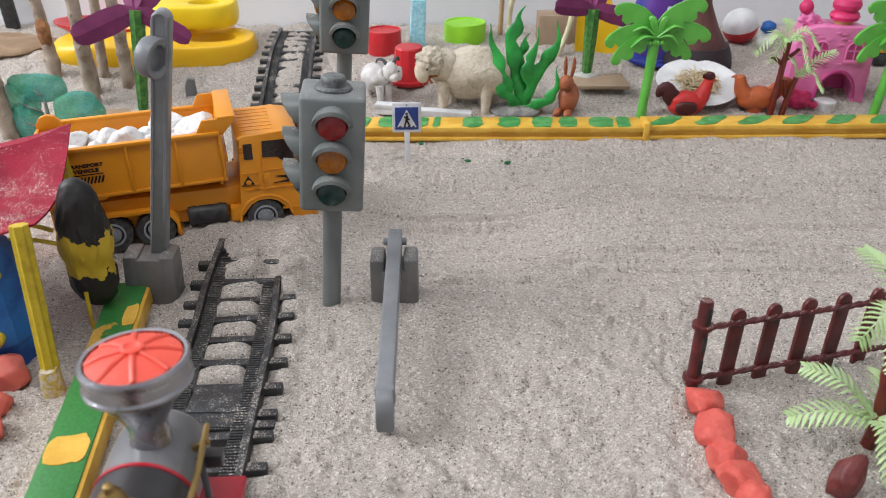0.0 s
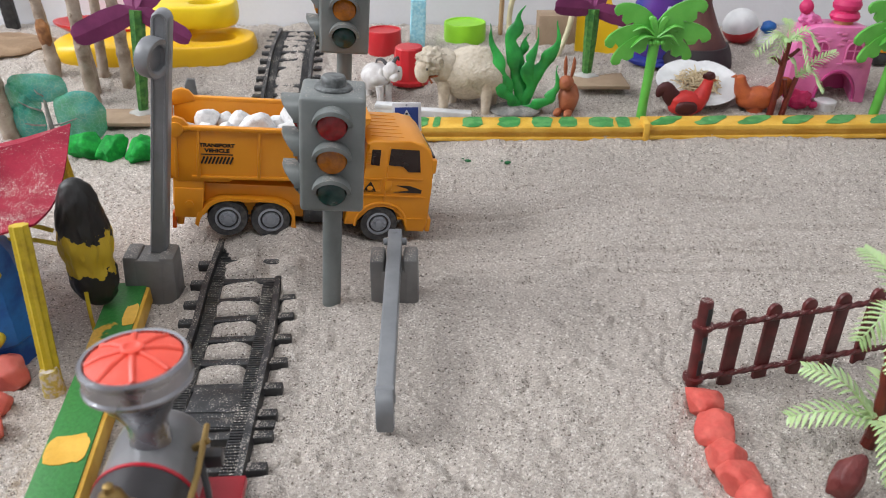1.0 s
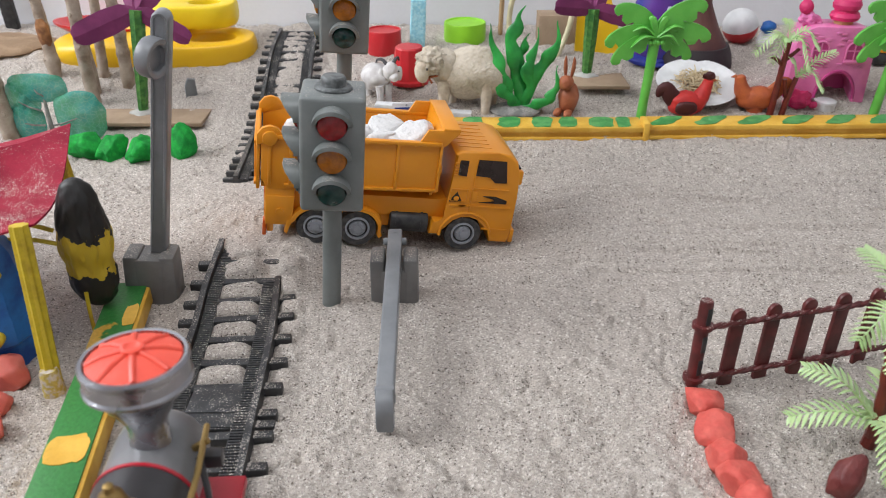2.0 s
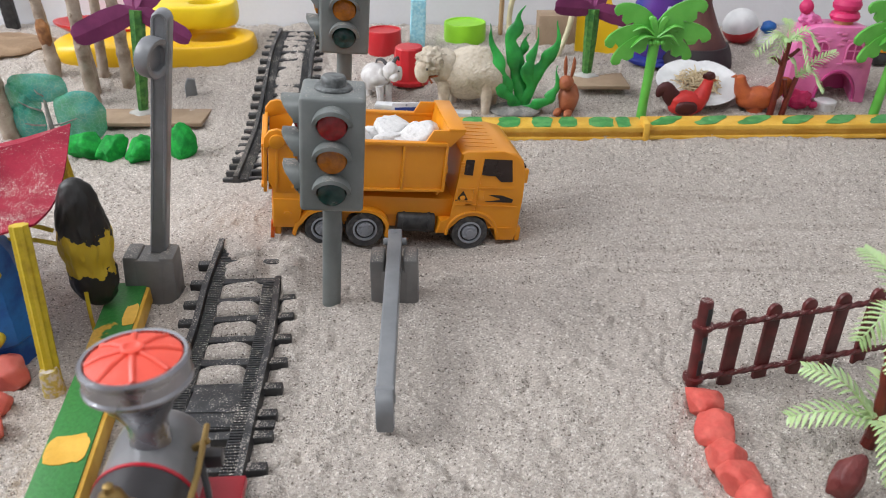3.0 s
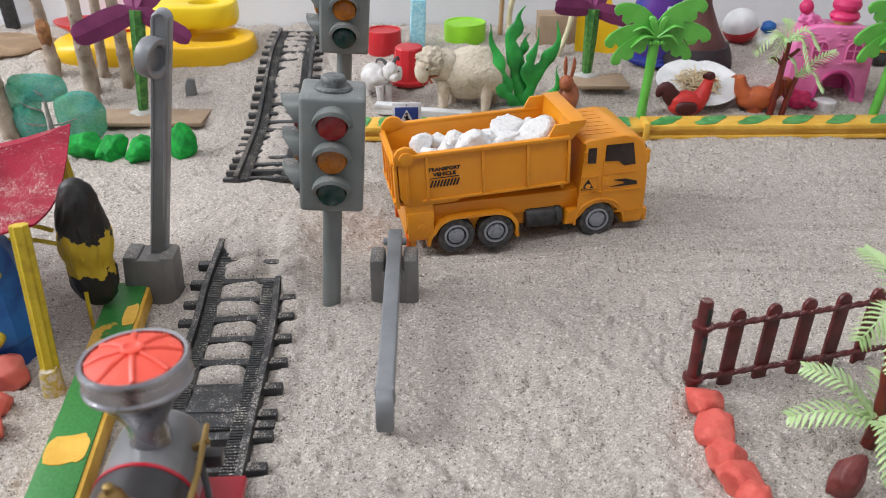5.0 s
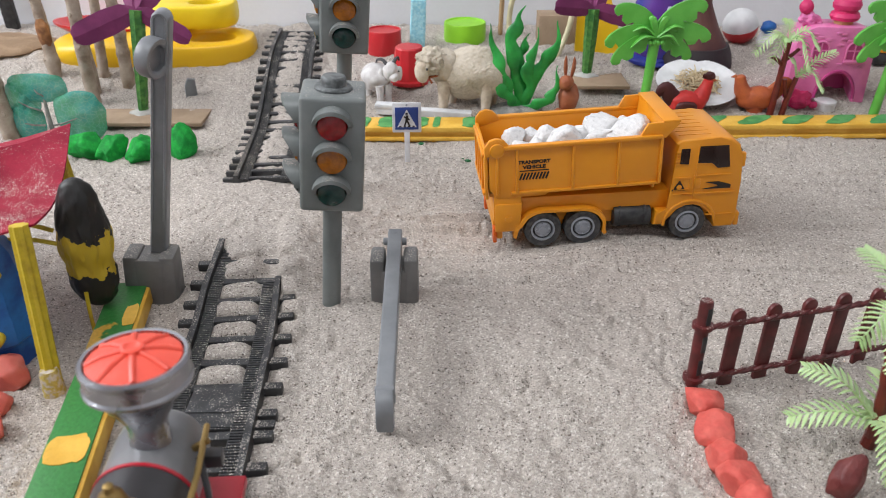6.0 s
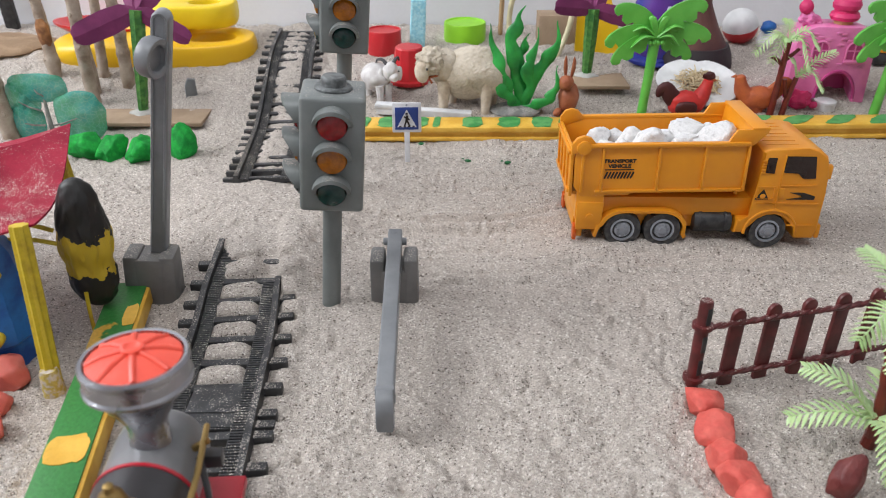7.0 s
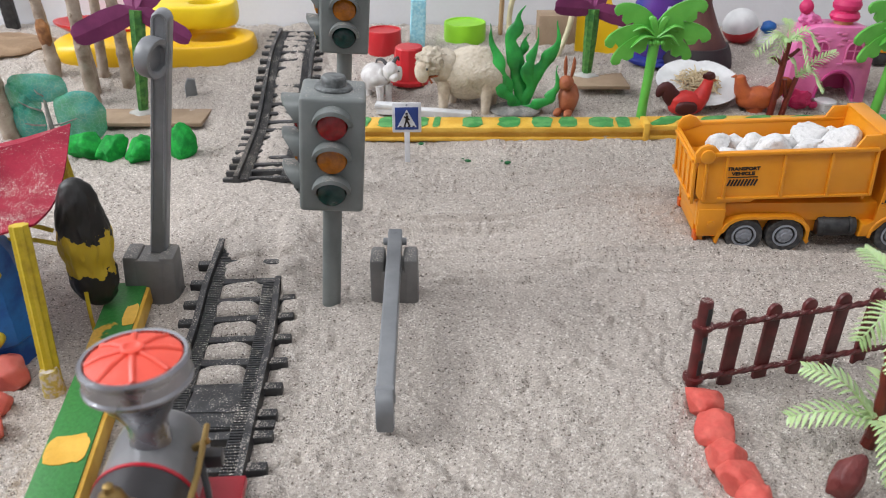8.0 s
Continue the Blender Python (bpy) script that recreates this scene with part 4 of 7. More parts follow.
def peanut_material():
    """Yellow paint with black paint over the upper end and along the bottom, in ragged edges."""
    m = bpy.data.materials.new("yellow_and_black_paint")
    m.use_nodes = True
    n, l = m.node_tree.nodes, m.node_tree.links
    p = n["Principled BSDF"]
    co = n.new("ShaderNodeTexCoord")
    sep = n.new("ShaderNodeSeparateXYZ")
    l.new(co.outputs["Object"], sep.inputs[0])
    ns = n.new("ShaderNodeTexNoise")
    ns.inputs["Scale"].default_value, ns.inputs["Detail"].default_value = 130, 4
    l.new(co.outputs["Object"], ns.inputs["Vector"])
    wob = n.new("ShaderNodeMath")
    wob.operation, wob.inputs[1].default_value = "MULTIPLY_ADD", 0.022
    l.new(ns.outputs["Fac"], wob.inputs[0])
    l.new(sep.outputs["Z"], wob.inputs[2])
    ramp = n.new("ShaderNodeValToRGB")
    r = ramp.color_ramp
    r.interpolation = "CONSTANT"
    black, yellow = (0.012, 0.011, 0.010, 1), (0.52, 0.36, 0.02, 1)
    r.elements[0].position, r.elements[0].color = 0.0, black
    r.elements[1].position, r.elements[1].color = 0.30, yellow
    e = r.elements.new(0.60)
    e.color = black
    mr = n.new("ShaderNodeMapRange")
    mr.inputs["From Min"].default_value, mr.inputs["From Max"].default_value = -0.026, 0.048
    l.new(wob.outputs[0], mr.inputs["Value"])
    l.new(mr.outputs["Result"], ramp.inputs["Fac"])
    l.new(ramp.outputs["Color"], p.inputs["Base Color"])
    p.inputs["Roughness"].default_value = 0.5
    b = n.new("ShaderNodeBump")
    b.inputs["Strength"].default_value, b.inputs["Distance"].default_value = 0.5, 0.0008
    l.new(ns.outputs["Fac"], b.inputs["Height"])
    l.new(b.outputs["Normal"], p.inputs["Normal"])
    return m


def leaf_material():
    """Sheer teal fabric leaf with a net of pale veins."""
    m = mat("sheer_teal_fabric", (0.07, 0.46, 0.40), 0.5, col2=(0.10, 0.46, 0.26), scale=40, fine=0.05, bump=0.1)
    n, l = m.node_tree.nodes, m.node_tree.links
    p = n["Principled BSDF"]
    co = n.new("ShaderNodeTexCoord")
    v = n.new("ShaderNodeTexVoronoi")
    v.feature = "DISTANCE_TO_EDGE"
    v.inputs["Scale"].default_value = 300
    l.new(co.outputs["Object"], v.inputs["Vector"])
    mr = n.new("ShaderNodeMapRange")
    mr.inputs["From Min"].default_value, mr.inputs["From Max"].default_value = 0.02, 0.06
    l.new(v.outputs["Distance"], mr.inputs["Value"])
    mix = n.new("ShaderNodeMixRGB")
    mix.inputs[1].default_value = (0.20, 0.55, 0.43, 1)
    l.new(mr.outputs["Result"], mix.inputs[0])
    old = p.inputs["Base Color"].links[0].from_socket
    l.new(old, mix.inputs[2])
    l.new(mix.outputs[0], p.inputs["Base Color"])
    tr = n.new("ShaderNodeBsdfTranslucent")
    l.new(mix.outputs[0], tr.inputs["Color"])
    cl = n.new("ShaderNodeBsdfTransparent")
    m1, m2 = n.new("ShaderNodeMixShader"), n.new("ShaderNodeMixShader")
    m1.inputs[0].default_value, m2.inputs[0].default_value = 0.35, 0.30
    out = n["Material Output"]
    l.new(p.outputs[0], m1.inputs[1]), l.new(tr.outputs[0], m1.inputs[2])
    l.new(m1.outputs[0], m2.inputs[1]), l.new(cl.outputs[0], m2.inputs[2])
    l.new(m2.outputs[0], out.inputs["Surface"])
    return m


PEANUT = peanut_material()
TEAL_LEAF = leaf_material()


# ---------------------------------------------------------------- painted kerb boards
def patch(bm, cx, cy, sx, sy, z, seed, skew=0.0):
    """A brushed blot of paint, a thin uneven pad."""
    rnd = random.Random(seed)
    t = bmesh.new()
    n = 22
    ring = []
    for k in range(n):
        a = 2 * math.pi * k / n
        ca, sa = math.cos(a), math.sin(a)
        ex = (abs(ca) ** 0.55) * (1 if ca > 0 else -1) * sx / 2 * rnd.uniform(0.82, 1.1)
        ey = (abs(sa) ** 0.55) * (1 if sa > 0 else -1) * sy / 2 * rnd.uniform(0.9, 1.0)
        ring.append((cx + ex + skew * ey, cy + ey))
    a = [t.verts.new((x, y, z)) for x, y in ring]
    b = [t.verts.new((x, y, z + 0.0003)) for x, y in ring]
    t.faces.new(b)
    for k in range(n):
        t.faces.new((a[k], a[(k + 1) % n], b[(k + 1) % n], b[k]))
    return merge(bm, t)


def kerb_board(m, length, width, height, label):
    t = thing("kerb_board", m, label, "kerb board", "painted kerb boards")
    bm = box(B(), (length / 2, width / 2, height - 0.0016), (length, width, 0.0042), 0.0008)
    box(bm, (length / 2, width / 2 + 0.0012, height / 2 - 0.003), (length - 0.002, width - 0.0035, height), 0.0006)
    box(bm, (length / 2, 0.0012, 0.0008), (length, 0.0030, 0.0030), 0.0006)
    part("board", bm, CURB_YELLOW, t)
    return t


kb = kerb_board(pose(-0.078, 0.590, 0.0005, 0, 0, 0), 0.237, 0.025, 0.0100, "yellow wooden kerb board with brushed green blocks")
for k, x in enumerate((0.012, 0.034, 0.057, 0.073, 0.1015, 0.131, 0.157, 0.178, 0.205, 0.222)):
    part("paint_block", patch(B(), x, 0.0125, (0.015, 0.015, 0.019, 0.006, 0.017, 0.018, 0.017, 0.015, 0.020, 0.012)[k], 0.0245, 0.0107, k + 5, 0.1), CURB_GREEN, kb, "brushed green paint block")
kb = kerb_board(pose(0.163, 0.592, 0.0008, 0, 0, 1.2), 0.33, 0.023, 0.0105, "yellow wooden kerb board with slanted green brush strokes")
for k, x in enumerate((0.016, 0.052, 0.087, 0.122, 0.157, 0.192, 0.226, 0.26, 0.30)):
    part("paint_stroke", patch(B(), x, 0.0115, 0.020, 0.021, 0.0112, k + 31, 0.95), CURB_GREEN, kb, "slanted green brush stroke")
post = thing("joint_post", pose(0.1605, 0.598, 0.0), "short yellow joint post between two kerb boards", "post")
part("post", box(B(), (0, 0, 0.0065), (0.0052, 0.018, 0.017), 0.0014), CURB_YELLOW, post)
side_dir = math.degrees(math.atan2(0.356 - 0.10, -0.164 + 0.126))
kb = thing("kerb_board", pose(-0.1265, 0.10, 0.0005, 0, 0, side_dir), "green kerb board with yellow patches beside the railway", "kerb board", "painted kerb boards")
part("board", box(B(), (0.1310, 0, 0.0045), (0.262, 0.0200, 0.0095), 0.0009), CURB_YELLOW, kb)
part("painted_top", box(B(), (0.1310, 0.0008, 0.00965), (0.2595, 0.0180, 0.0010), 0.0003), CURB_PAINT, kb, "green painted top with yellow patches")
part("yellow_patch", patch(B(), 0.134, 0.001, 0.017, 0.017, 0.0102, 3), CURB_YELLOW, kb, "bare yellow patch")
part("yellow_patch", patch(B(), 0.228, -0.0055, 0.020, 0.007, 0.0102, 8), CURB_YELLOW, kb, "bare yellow patch")


# ---------------------------------------------------------------- crossing sign
sg = thing("crossing_sign", pose(-0.0262, 0.546, 0, 0, 0, 2), "white plastic pedestrian crossing sign with a blue panel", "road sign")
part("pole", box(B(), (0, 0, 0.010), (0.0040, 0.0016, 0.030), 0.0004), SIGN_WHITE, sg)
plate = part("plate", box(B(), (0, 0, 0.0350), (0.0210, 0.0016, 0.0225), 0.0007), SIGN_WHITE, sg)
part("blue_panel", box(B(), (0, -0.0009, 0.0345), (0.0168, 0.0004, 0.0168), 0.0001), SIGN_BLUE, plate, "dark blue square")
part("triangle", prism(B(), [(-0.0070, 0.0282), (0.0070, 0.0282), (0.0, 0.0415)], 0.0004, m=pose(0, -0.0013, 0)), SIGN_WHITE, plate, "white triangle")
d = B()
for x, z, w, h, a in ((0.0, 0.0345, 0.0018, 0.0050, 8), (-0.0011, 0.0308, 0.0011, 0.0040, 22), (0.0013, 0.0308, 0.0011, 0.0040, -26), (0.0, 0.0350, 0.0046, 0.0010, 30), (0.0, 0.0384, 0.0017, 0.0014, 0)):
    box(d, (0, 0, 0), (w, 0.0004, h), m=pose(x, -0.0017, z, 0, a, 0))
for k in range(4):
    box(d, (-0.0048 + k * 0.0032, -0.0017, 0.0288), (0.0016, 0.0004, 0.0008))
part("pictogram", d, DECAL, plate, "black crossing pictogram of bars")
part("rivet", rod(B(), (0, -0.0006, 0.0446), (0, -0.0013, 0.0446), 0.0008, seg=12), RIM_GREY, plate, "grey rivet")

st = thing("white_strip", pose(-0.016, 0.638, 0.0070, 0, 3, -3), "white foam strip lying on the sand by the kerb", "strip")
part("strip", box(B(), (0, 0, 0), (0.080, 0.010, 0.0060), 0.0006), PLANK_WHITE, st)
part("strip_end", box(B(), (-0.026, -0.001, 0.004), (0.030, 0.009, 0.0040), 0.0006), PLANK_WHITE, st)


# ---------------------------------------------------------------- animals
def sheep():
    x, y = 0.0165, 0.652
    t = thing("toy_sheep", pose(x, y, gz(x, y) - 0.0055, 0, 0, -8), "cream painted resin sheep figure with curly wool", "toy sheep", "toy animals")
    t.scale = (0.93, 0.93, 0.97)
    bm = lump(B(), (0.010, 0.004, 0.0360), (0.0330, 0.0205, 0.0220), 4, 0.10, 6, 1.2, fine=0.0)
    for v in bm.verts:
        v.co += (v.co - Vector((0.010, 0.004, 0.0360))).normalized() * (0.0006 * abs(math.sin(v.co.x * 900 + 2 * math.sin(v.co.z * 500)) * math.sin(v.co.z * 1100 + math.sin(v.co.x * 700))) + 0.0004 * noise.noise(v.co * 300))
    lump(bm, (-0.016, -0.001, 0.042), (0.014, 0.014, 0.0165), 5, 0.1, 4, 1.2)
    part("body", bm, WOOL, t, sharp=80)
    bm = lump(B(), (-0.027, -0.008, 0.0480), (0.0135, 0.0120, 0.0120), 6, 0.16, 5, 3.0, fine=0.14)
    part("head_wool", bm, WOOL, t, sharp=80)
    bm = lump(B(), (-0.0345, -0.0150, 0.0405), (0.0068, 0.0070, 0.0095), 7, 0.06, 4)
    part("face", bm, CREAM, t, "smooth cream face")
    for s in (-1, 1):
        part("eye", lump(B(), (-0.0375 + (s + 1) * 0.0042, -0.0190 - (s + 1) * 0.0012, 0.0445), (0.0011, 0.0008, 0.0011), 1, 0, 2), HORN, t, "dark eye")
        ring = [(-0.022 + 0.0050 * math.cos(a), -0.006 + s * (0.0085 + 0.0012 * a / 3), 0.0470 + 0.0055 * math.sin(a)) for a in [0.3 + 0.5 * k for k in range(11)]]
        part("horn", tube(B(), ring, [0.0026 - 0.00017 * k for k in range(11)], 8), CREAM, t, "curled horn")
    rib = [(-0.026 + 0.010 * math.cos(a), -0.005 + 0.0105 * math.sin(a), 0.0365 + 0.002 * math.cos(a)) for a in [2 * math.pi * k / 16 for k in range(17)]]
    bm = tube(B(), rib, 0.0010, 6)
    tube(bm, [(-0.030, -0.0145, 0.0365), (-0.033, -0.0165, 0.0325), (-0.0335, -0.0165, 0.0295)], 0.0009, 6)
    tube(bm, [(-0.030, -0.0145, 0.0365), (-0.027, -0.0160, 0.0335), (-0.0255, -0.0165, 0.0310)], 0.0009, 6)
    part("ribbon", bm, RIBBON, t, "rust-coloured ribbon")
    for lx, ly in ((-0.016, -0.008), (-0.010, 0.009), (0.0225, -0.007), (0.027, 0.010)):
        part("leg", tube(B(), [(lx, ly, 0.032), (lx, ly, 0.016), (lx - 0.0008, ly, 0.006), (lx - 0.001, ly, -0.002)], [0.0070, 0.0050, 0.0040, 0.0046], 12), CREAM, t)
    return t


sheep()


def lamb():
    x, y = -0.052, 0.664
    t = thing("toy_goat", pose(x, y, gz(x, y), 0, 0, 18), "white painted resin goat kid figure with grey horns", "toy goat", "toy animals")
    bm = lump(B(), (-0.004, 0.006, 0.0190), (0.0125, 0.0145, 0.0115), 9, 0.1, 4)
    part("body", bm, WHITE_RESIN, t)
    part("head", lump(B(), (0.0060, -0.006, 0.0260), (0.0072, 0.0075, 0.0078), 11, 0.08, 4), WHITE_RESIN, t)
    part("muzzle", lump(B(), (0.0075, -0.0115, 0.0225), (0.0042, 0.0048, 0.0040), 12, 0.05, 3), WHITE_RESIN, t)
    for s in (-1, 1):
        part("ear", lump(B(), (0.006 + s * 0.0080, -0.005, 0.0235), (0.0026, 0.0022, 0.0062), 13 + s, 0.1, 3), WHITE_RESIN, t)
        pts = [(0.006 + s * 0.0030, -0.004, 0.0320), (0.006 + s * 0.0058, -0.002, 0.0355), (0.006 + s * 0.0090, 0.002, 0.0350), (0.006 + s * 0.0100, 0.004, 0.0318)]
        part("horn", tube(B(), curve_pts(pts, 9), [0.0019 - 0.00016 * k for k in range(9)], 8), HORN, t, "grey curved horn")
        part("eye", lump(B(), (0.007 + s * 0.0045, -0.0115, 0.0272), (0.0009, 0.0007, 0.0009), 1, 0, 2), HORN, t, "dark eye")
    for lx, ly in ((0.0040, -0.004), (-0.0040, -0.006), (-0.010, 0.012), (0.003, 0.013)):
        part("leg", tube(B(), [(lx, ly, 0.015), (lx, ly, 0.006), (lx, ly, -0.002)], [0.0040, 0.0028, 0.0030], 10), WHITE_RESIN, t)


lamb()


def rabbit():
    x, y = 0.1035, 0.641
    t = thing("toy_rabbit", pose(x, y, gz(x, y), 0, 0, 60), "rust-brown clay rabbit figure sitting upright", "toy rabbit", "toy animals")
    bm = lump(B(), (0.004, 0, 0.0130), (0.0100, 0.0085, 0.0135), 21, 0.08, 4)
    lump(bm, (0.0130, 0, 0.0180), (0.0040, 0.0040, 0.0040), 22, 0.08, 3)
    part("body", bm, RABBIT_CLAY, t)
    part("head", lump(B(), (-0.0030, 0, 0.0280), (0.0070, 0.0058, 0.0064), 23, 0.06, 4), RABBIT_CLAY, t)
    for s in (-1, 1):
        part("ear", tube(B(), [(0.0005, s * 0.0025, 0.032), (0.0015, s * 0.0035, 0.039), (0.0020, s * 0.0038, 0.045), (0.0018, s * 0.0036, 0.0490)], [0.0018, 0.0027, 0.0022, 0.0005], 10, 0.6), RABBIT_CLAY, t)
        part("paw", lump(B(), (-0.0065, s * 0.0045, 0.0030), (0.0060, 0.0032, 0.0036), 24 + s, 0.08, 3), RABBIT_CLAY, t)


rabbit()


def bird(name, m, body_mat, tail_mat, label, comb):
    t = thing(name, m, label, "toy " + name.split("_")[-1], "toy animals")
    part("body", lump(B(), (0, 0, 0.0140), (0.0165, 0.0095, 0.0105), 31, 0.10, 4), body_mat, t)
    part("breast", tube(B(), curve_pts([(0.006, 0, 0.012), (0.0125, 0, 0.0200), (0.0155, 0, 0.0285), (0.0165, 0, 0.0330)], 10), [0.0085, 0.0082, 0.0076, 0.0068, 0.0060, 0.0053, 0.0047, 0.0044, 0.0043, 0.0030], 14), body_mat, t)
    pts = curve_pts([(-0.008, 0, 0.014), (-0.0150, 0, 0.0210), (-0.0195, 0, 0.0270), (-0.0240, 0, 0.0260), (-0.0255, 0, 0.0200)], 12)
    part("tail", tube(B(), pts, [0.0070, 0.0072, 0.0072, 0.0070, 0.0066, 0.0062, 0.0058, 0.0052, 0.0046, 0.0040, 0.0030, 0.0016], 12, 0.55, up=(0, 1, 0)), tail_mat, t, "curved tail")
    part("wing", lump(B(), (-0.003, -0.0085, 0.0120), (0.0100, 0.0030, 0.0062), 33, 0.15, 3), tail_mat, t)
    part("beak", rod(B(), (0.0195, 0, 0.0325), (0.0240, 0, 0.0315), 0.0018, 0.0003, 10), HEN_CLAY, t)
    if comb:
        part("comb", lump(B(), (0.0165, 0, 0.0360), (0.0050, 0.0018, 0.0032), 35, 0.3, 3), tail_mat, t)
    part("foot", rod(B(), (0, 0, -0.003), (0, 0, 0.008), 0.0060, 0.0075, 14), body_mat, t)
    return t


bird("toy_rooster", pose(0.2030, 0.636, 0.002, 0, 0, 8), ROOSTER_RED, ROOSTER_DARK, "red clay rooster figure with dark maroon tail and wing", True)
bird("toy_hen", pose(0.2640, 0.645, 0.003, 0, 0, 176), HEN_CLAY, HEN_CLAY, "orange-brown clay hen figure", False)

pl = thing("plate", pose(0.2200, 0.668, gz(0.22, 0.668) + 0.0105, 17, 0, -6), "round white plate with a pile of dry hay", "plate")
part("dish", lathe(B(), [(0.0, -0.0006), (0.020, -0.0006), (0.0340, 0.0032), (0.0355, 0.0042), (0.0340, 0.0046), (0.0205, 0.0012), (0.0, 0.0010)], seg=48), PLATE_WHITE, pl)
hay = B()
rnd = random.Random(77)
for k in range(170):
    a, r = rnd.uniform(0, 6.3), 0.017 * rnd.random() ** 0.5
    c = Vector((r * math.cos(a), r * math.sin(a), 0.002 + rnd.uniform(0, 0.0045)))
    u = Vector((rnd.uniform(-1, 1), rnd.uniform(-1, 1), rnd.uniform(-0.25, 0.25))).normalized() * rnd.uniform(0.004, 0.008)
    tube(hay, [c - u, c + Vector((0, 0, 0.001)), c + u], 0.0005, 5)
tagged(part("hay", hay, HAY, pl, "pile of dry hay"), kind="stuff")


# ---------------------------------------------------------------- plants of plastic
def seaweed():
    x, y = 0.066, 0.644
    t = thing("seaweed_plant", pose(x, y, gz(x, y)), "green plastic aquarium plant with wavy blades on a stone", "plastic plant")
    part("base", lump(B(), (-0.004, 0.001, 0.0015), (0.0230, 0.0130, 0.0055), 51, 0.15, 4), PEBBLE, t, "grey stone base")
    blades = [((0, 0, 0.004), (-0.004, 0.002, 0.030), (-0.010, 0.001, 0.058), (-0.006, 0.002, 0.074), (-0.001, 0.0, 0.0885)),
              ((-0.002, 0, 0.004), (-0.012, -0.002, 0.020), (-0.018, -0.003, 0.036), (-0.024, 0.0, 0.054), (-0.029, 0.0, 0.0745)),
              ((-0.002, -0.002, 0.004), (-0.009, -0.004, 0.012), (-0.016, -0.005, 0.020), (-0.028, -0.004, 0.030), (-0.034, -0.003, 0.0440)),
              ((0.002, 0, 0.004), (0.006, -0.001, 0.022), (0.004, -0.002, 0.040), (0.008, -0.001, 0.050), (0.0115, 0.0, 0.0715)),
              ((0.002, 0, 0.004), (0.008, 0.002, 0.024), (0.016, 0.003, 0.040), (0.026, 0.002, 0.054), (0.0275, 0.002, 0.0765)),
              ((0.002, -0.002, 0.004), (0.012, -0.004, 0.008), (0.022, -0.005, 0.013), (0.028, -0.004, 0.023), (0.0285, -0.003, 0.0410)),
              ((0, 0.002, 0.004), (0.001, 0.004, 0.022), (-0.004, 0.004, 0.042), (0.0, 0.003, 0.055), (0.004, 0.003, 0.066))]
    for k, b in enumerate(blades):
        n = 22
        pts = curve_pts(b, n)
        wd = (0.0046, 0.0038, 0.0034, 0.0036, 0.0044, 0.0034, 0.0038)[k]
        rad = []
        for i in range(n):
            u = i / (n - 1)
            rad.append(max(wd * (0.45 + 0.85 * math.sin(math.pi * min(u * 1.05 + 0.05, 1)) ** 0.8) * (1 + 0.22 * math.sin(u * 21 + k * 1.7)) * (1 if u < 0.75 else (1.02 - u) * 3.7), 0.0004))
        for i, p in enumerate(pts):
            p.x += 0.0012 * math.sin(i * 0.95 + k)
        part("blade", tube(B(), pts, rad, 10, 0.38, up=(0, 1, 0)), SEAWEED_GREEN, t)


seaweed()


def palm_flat(m, label):
    """A moulded palm: round trunk and broad flat fronds with notched lower edges, in one plane."""
    t = thing("plastic_palm", m, label, "palm tree", "bright green plastic palms")
    part("trunk", tube(B(), [(0, 0, -0.004), (0.0008, 0, 0.015), (0.0022, 0, 0.035), (0.0038, 0, 0.067)], [0.0042, 0.0038, 0.0040, 0.0044], 14), PALM_GREEN, t)
    cx, cz = 0.0040, 0.0690
    fr = [(204, 0.041, 0.0150, -10), (176, 0.041, 0.0180, -14), (132, 0.040, 0.0190, -16), (50, 0.044, 0.0200, 16), (10, 0.044, 0.0190, 12), (-24, 0.036, 0.0150, 8)]
    for k, (ang, ln, wd, droop) in enumerate(fr):
        n = 14
        up, lo = [], []
        flip = -1 if 90 < ang < 270 else 1
        for i in range(n + 1):
            u = i / n
            a = radians(ang) + radians(droop) * (-(u ** 1.6)) * (1 if flip > 0 else 1)
            p = Vector((cx + ln * u * math.cos(a), cz + ln * u * math.sin(a)))
            nrm = Vector((-math.sin(a), math.cos(a))) * (1 if flip > 0 else -1)
            w = wd * (0.22 + 0.78 * math.sin(math.pi * min(u * 0.9 + 0.08, 1)) ** 0.7) * (1 if u < 0.97 else 0.62)
            notch = 0.40 if i % 4 == 3 and 2 < i < n - 1 else 1.0
            up.append(p + nrm * w * 0.42)
            lo.append(p - nrm * w * 0.58 * notch)
        bm = B()
        out = [(p.x, p.y) for p in up] + [(p.x, p.y) for p in reversed(lo)]
        prism(bm, out, 0.0026, m=pose(0, -0.001 + 0.0012 * (k % 3), 0), bevel=0.0004)
        part("frond", bm, PALM_GREEN, t)
    bm = B()
    for k, (ang, ln) in enumerate(((205, 0.022), (168, 0.020), (120, 0.016), (60, 0.016), (15, 0.022), (-22, 0.020))):
        a = radians(ang)
        pts = curve_pts([(cx, -0.003, cz - 0.002), (cx + ln * 0.55 * math.cos(a), -0.0042, cz + ln * 0.55 * math.sin(a) + 0.004), (cx + ln * math.cos(a), -0.0034, cz + ln * math.sin(a) - 0.001)], 8)
        tube(bm, pts, [0.0022, 0.0026, 0.0029, 0.0030, 0.0029, 0.0025, 0.0018, 0.0008], 8, 0.45)
    for k in range(4):
        lump(bm, (cx - 0.0048 + k * 0.0032, -0.0035, cz - 0.0060), (0.0021, 0.0021, 0.0021), k, 0.05, 2)
    part("crown_centre", bm, PALM_GREEN, t)
    return t


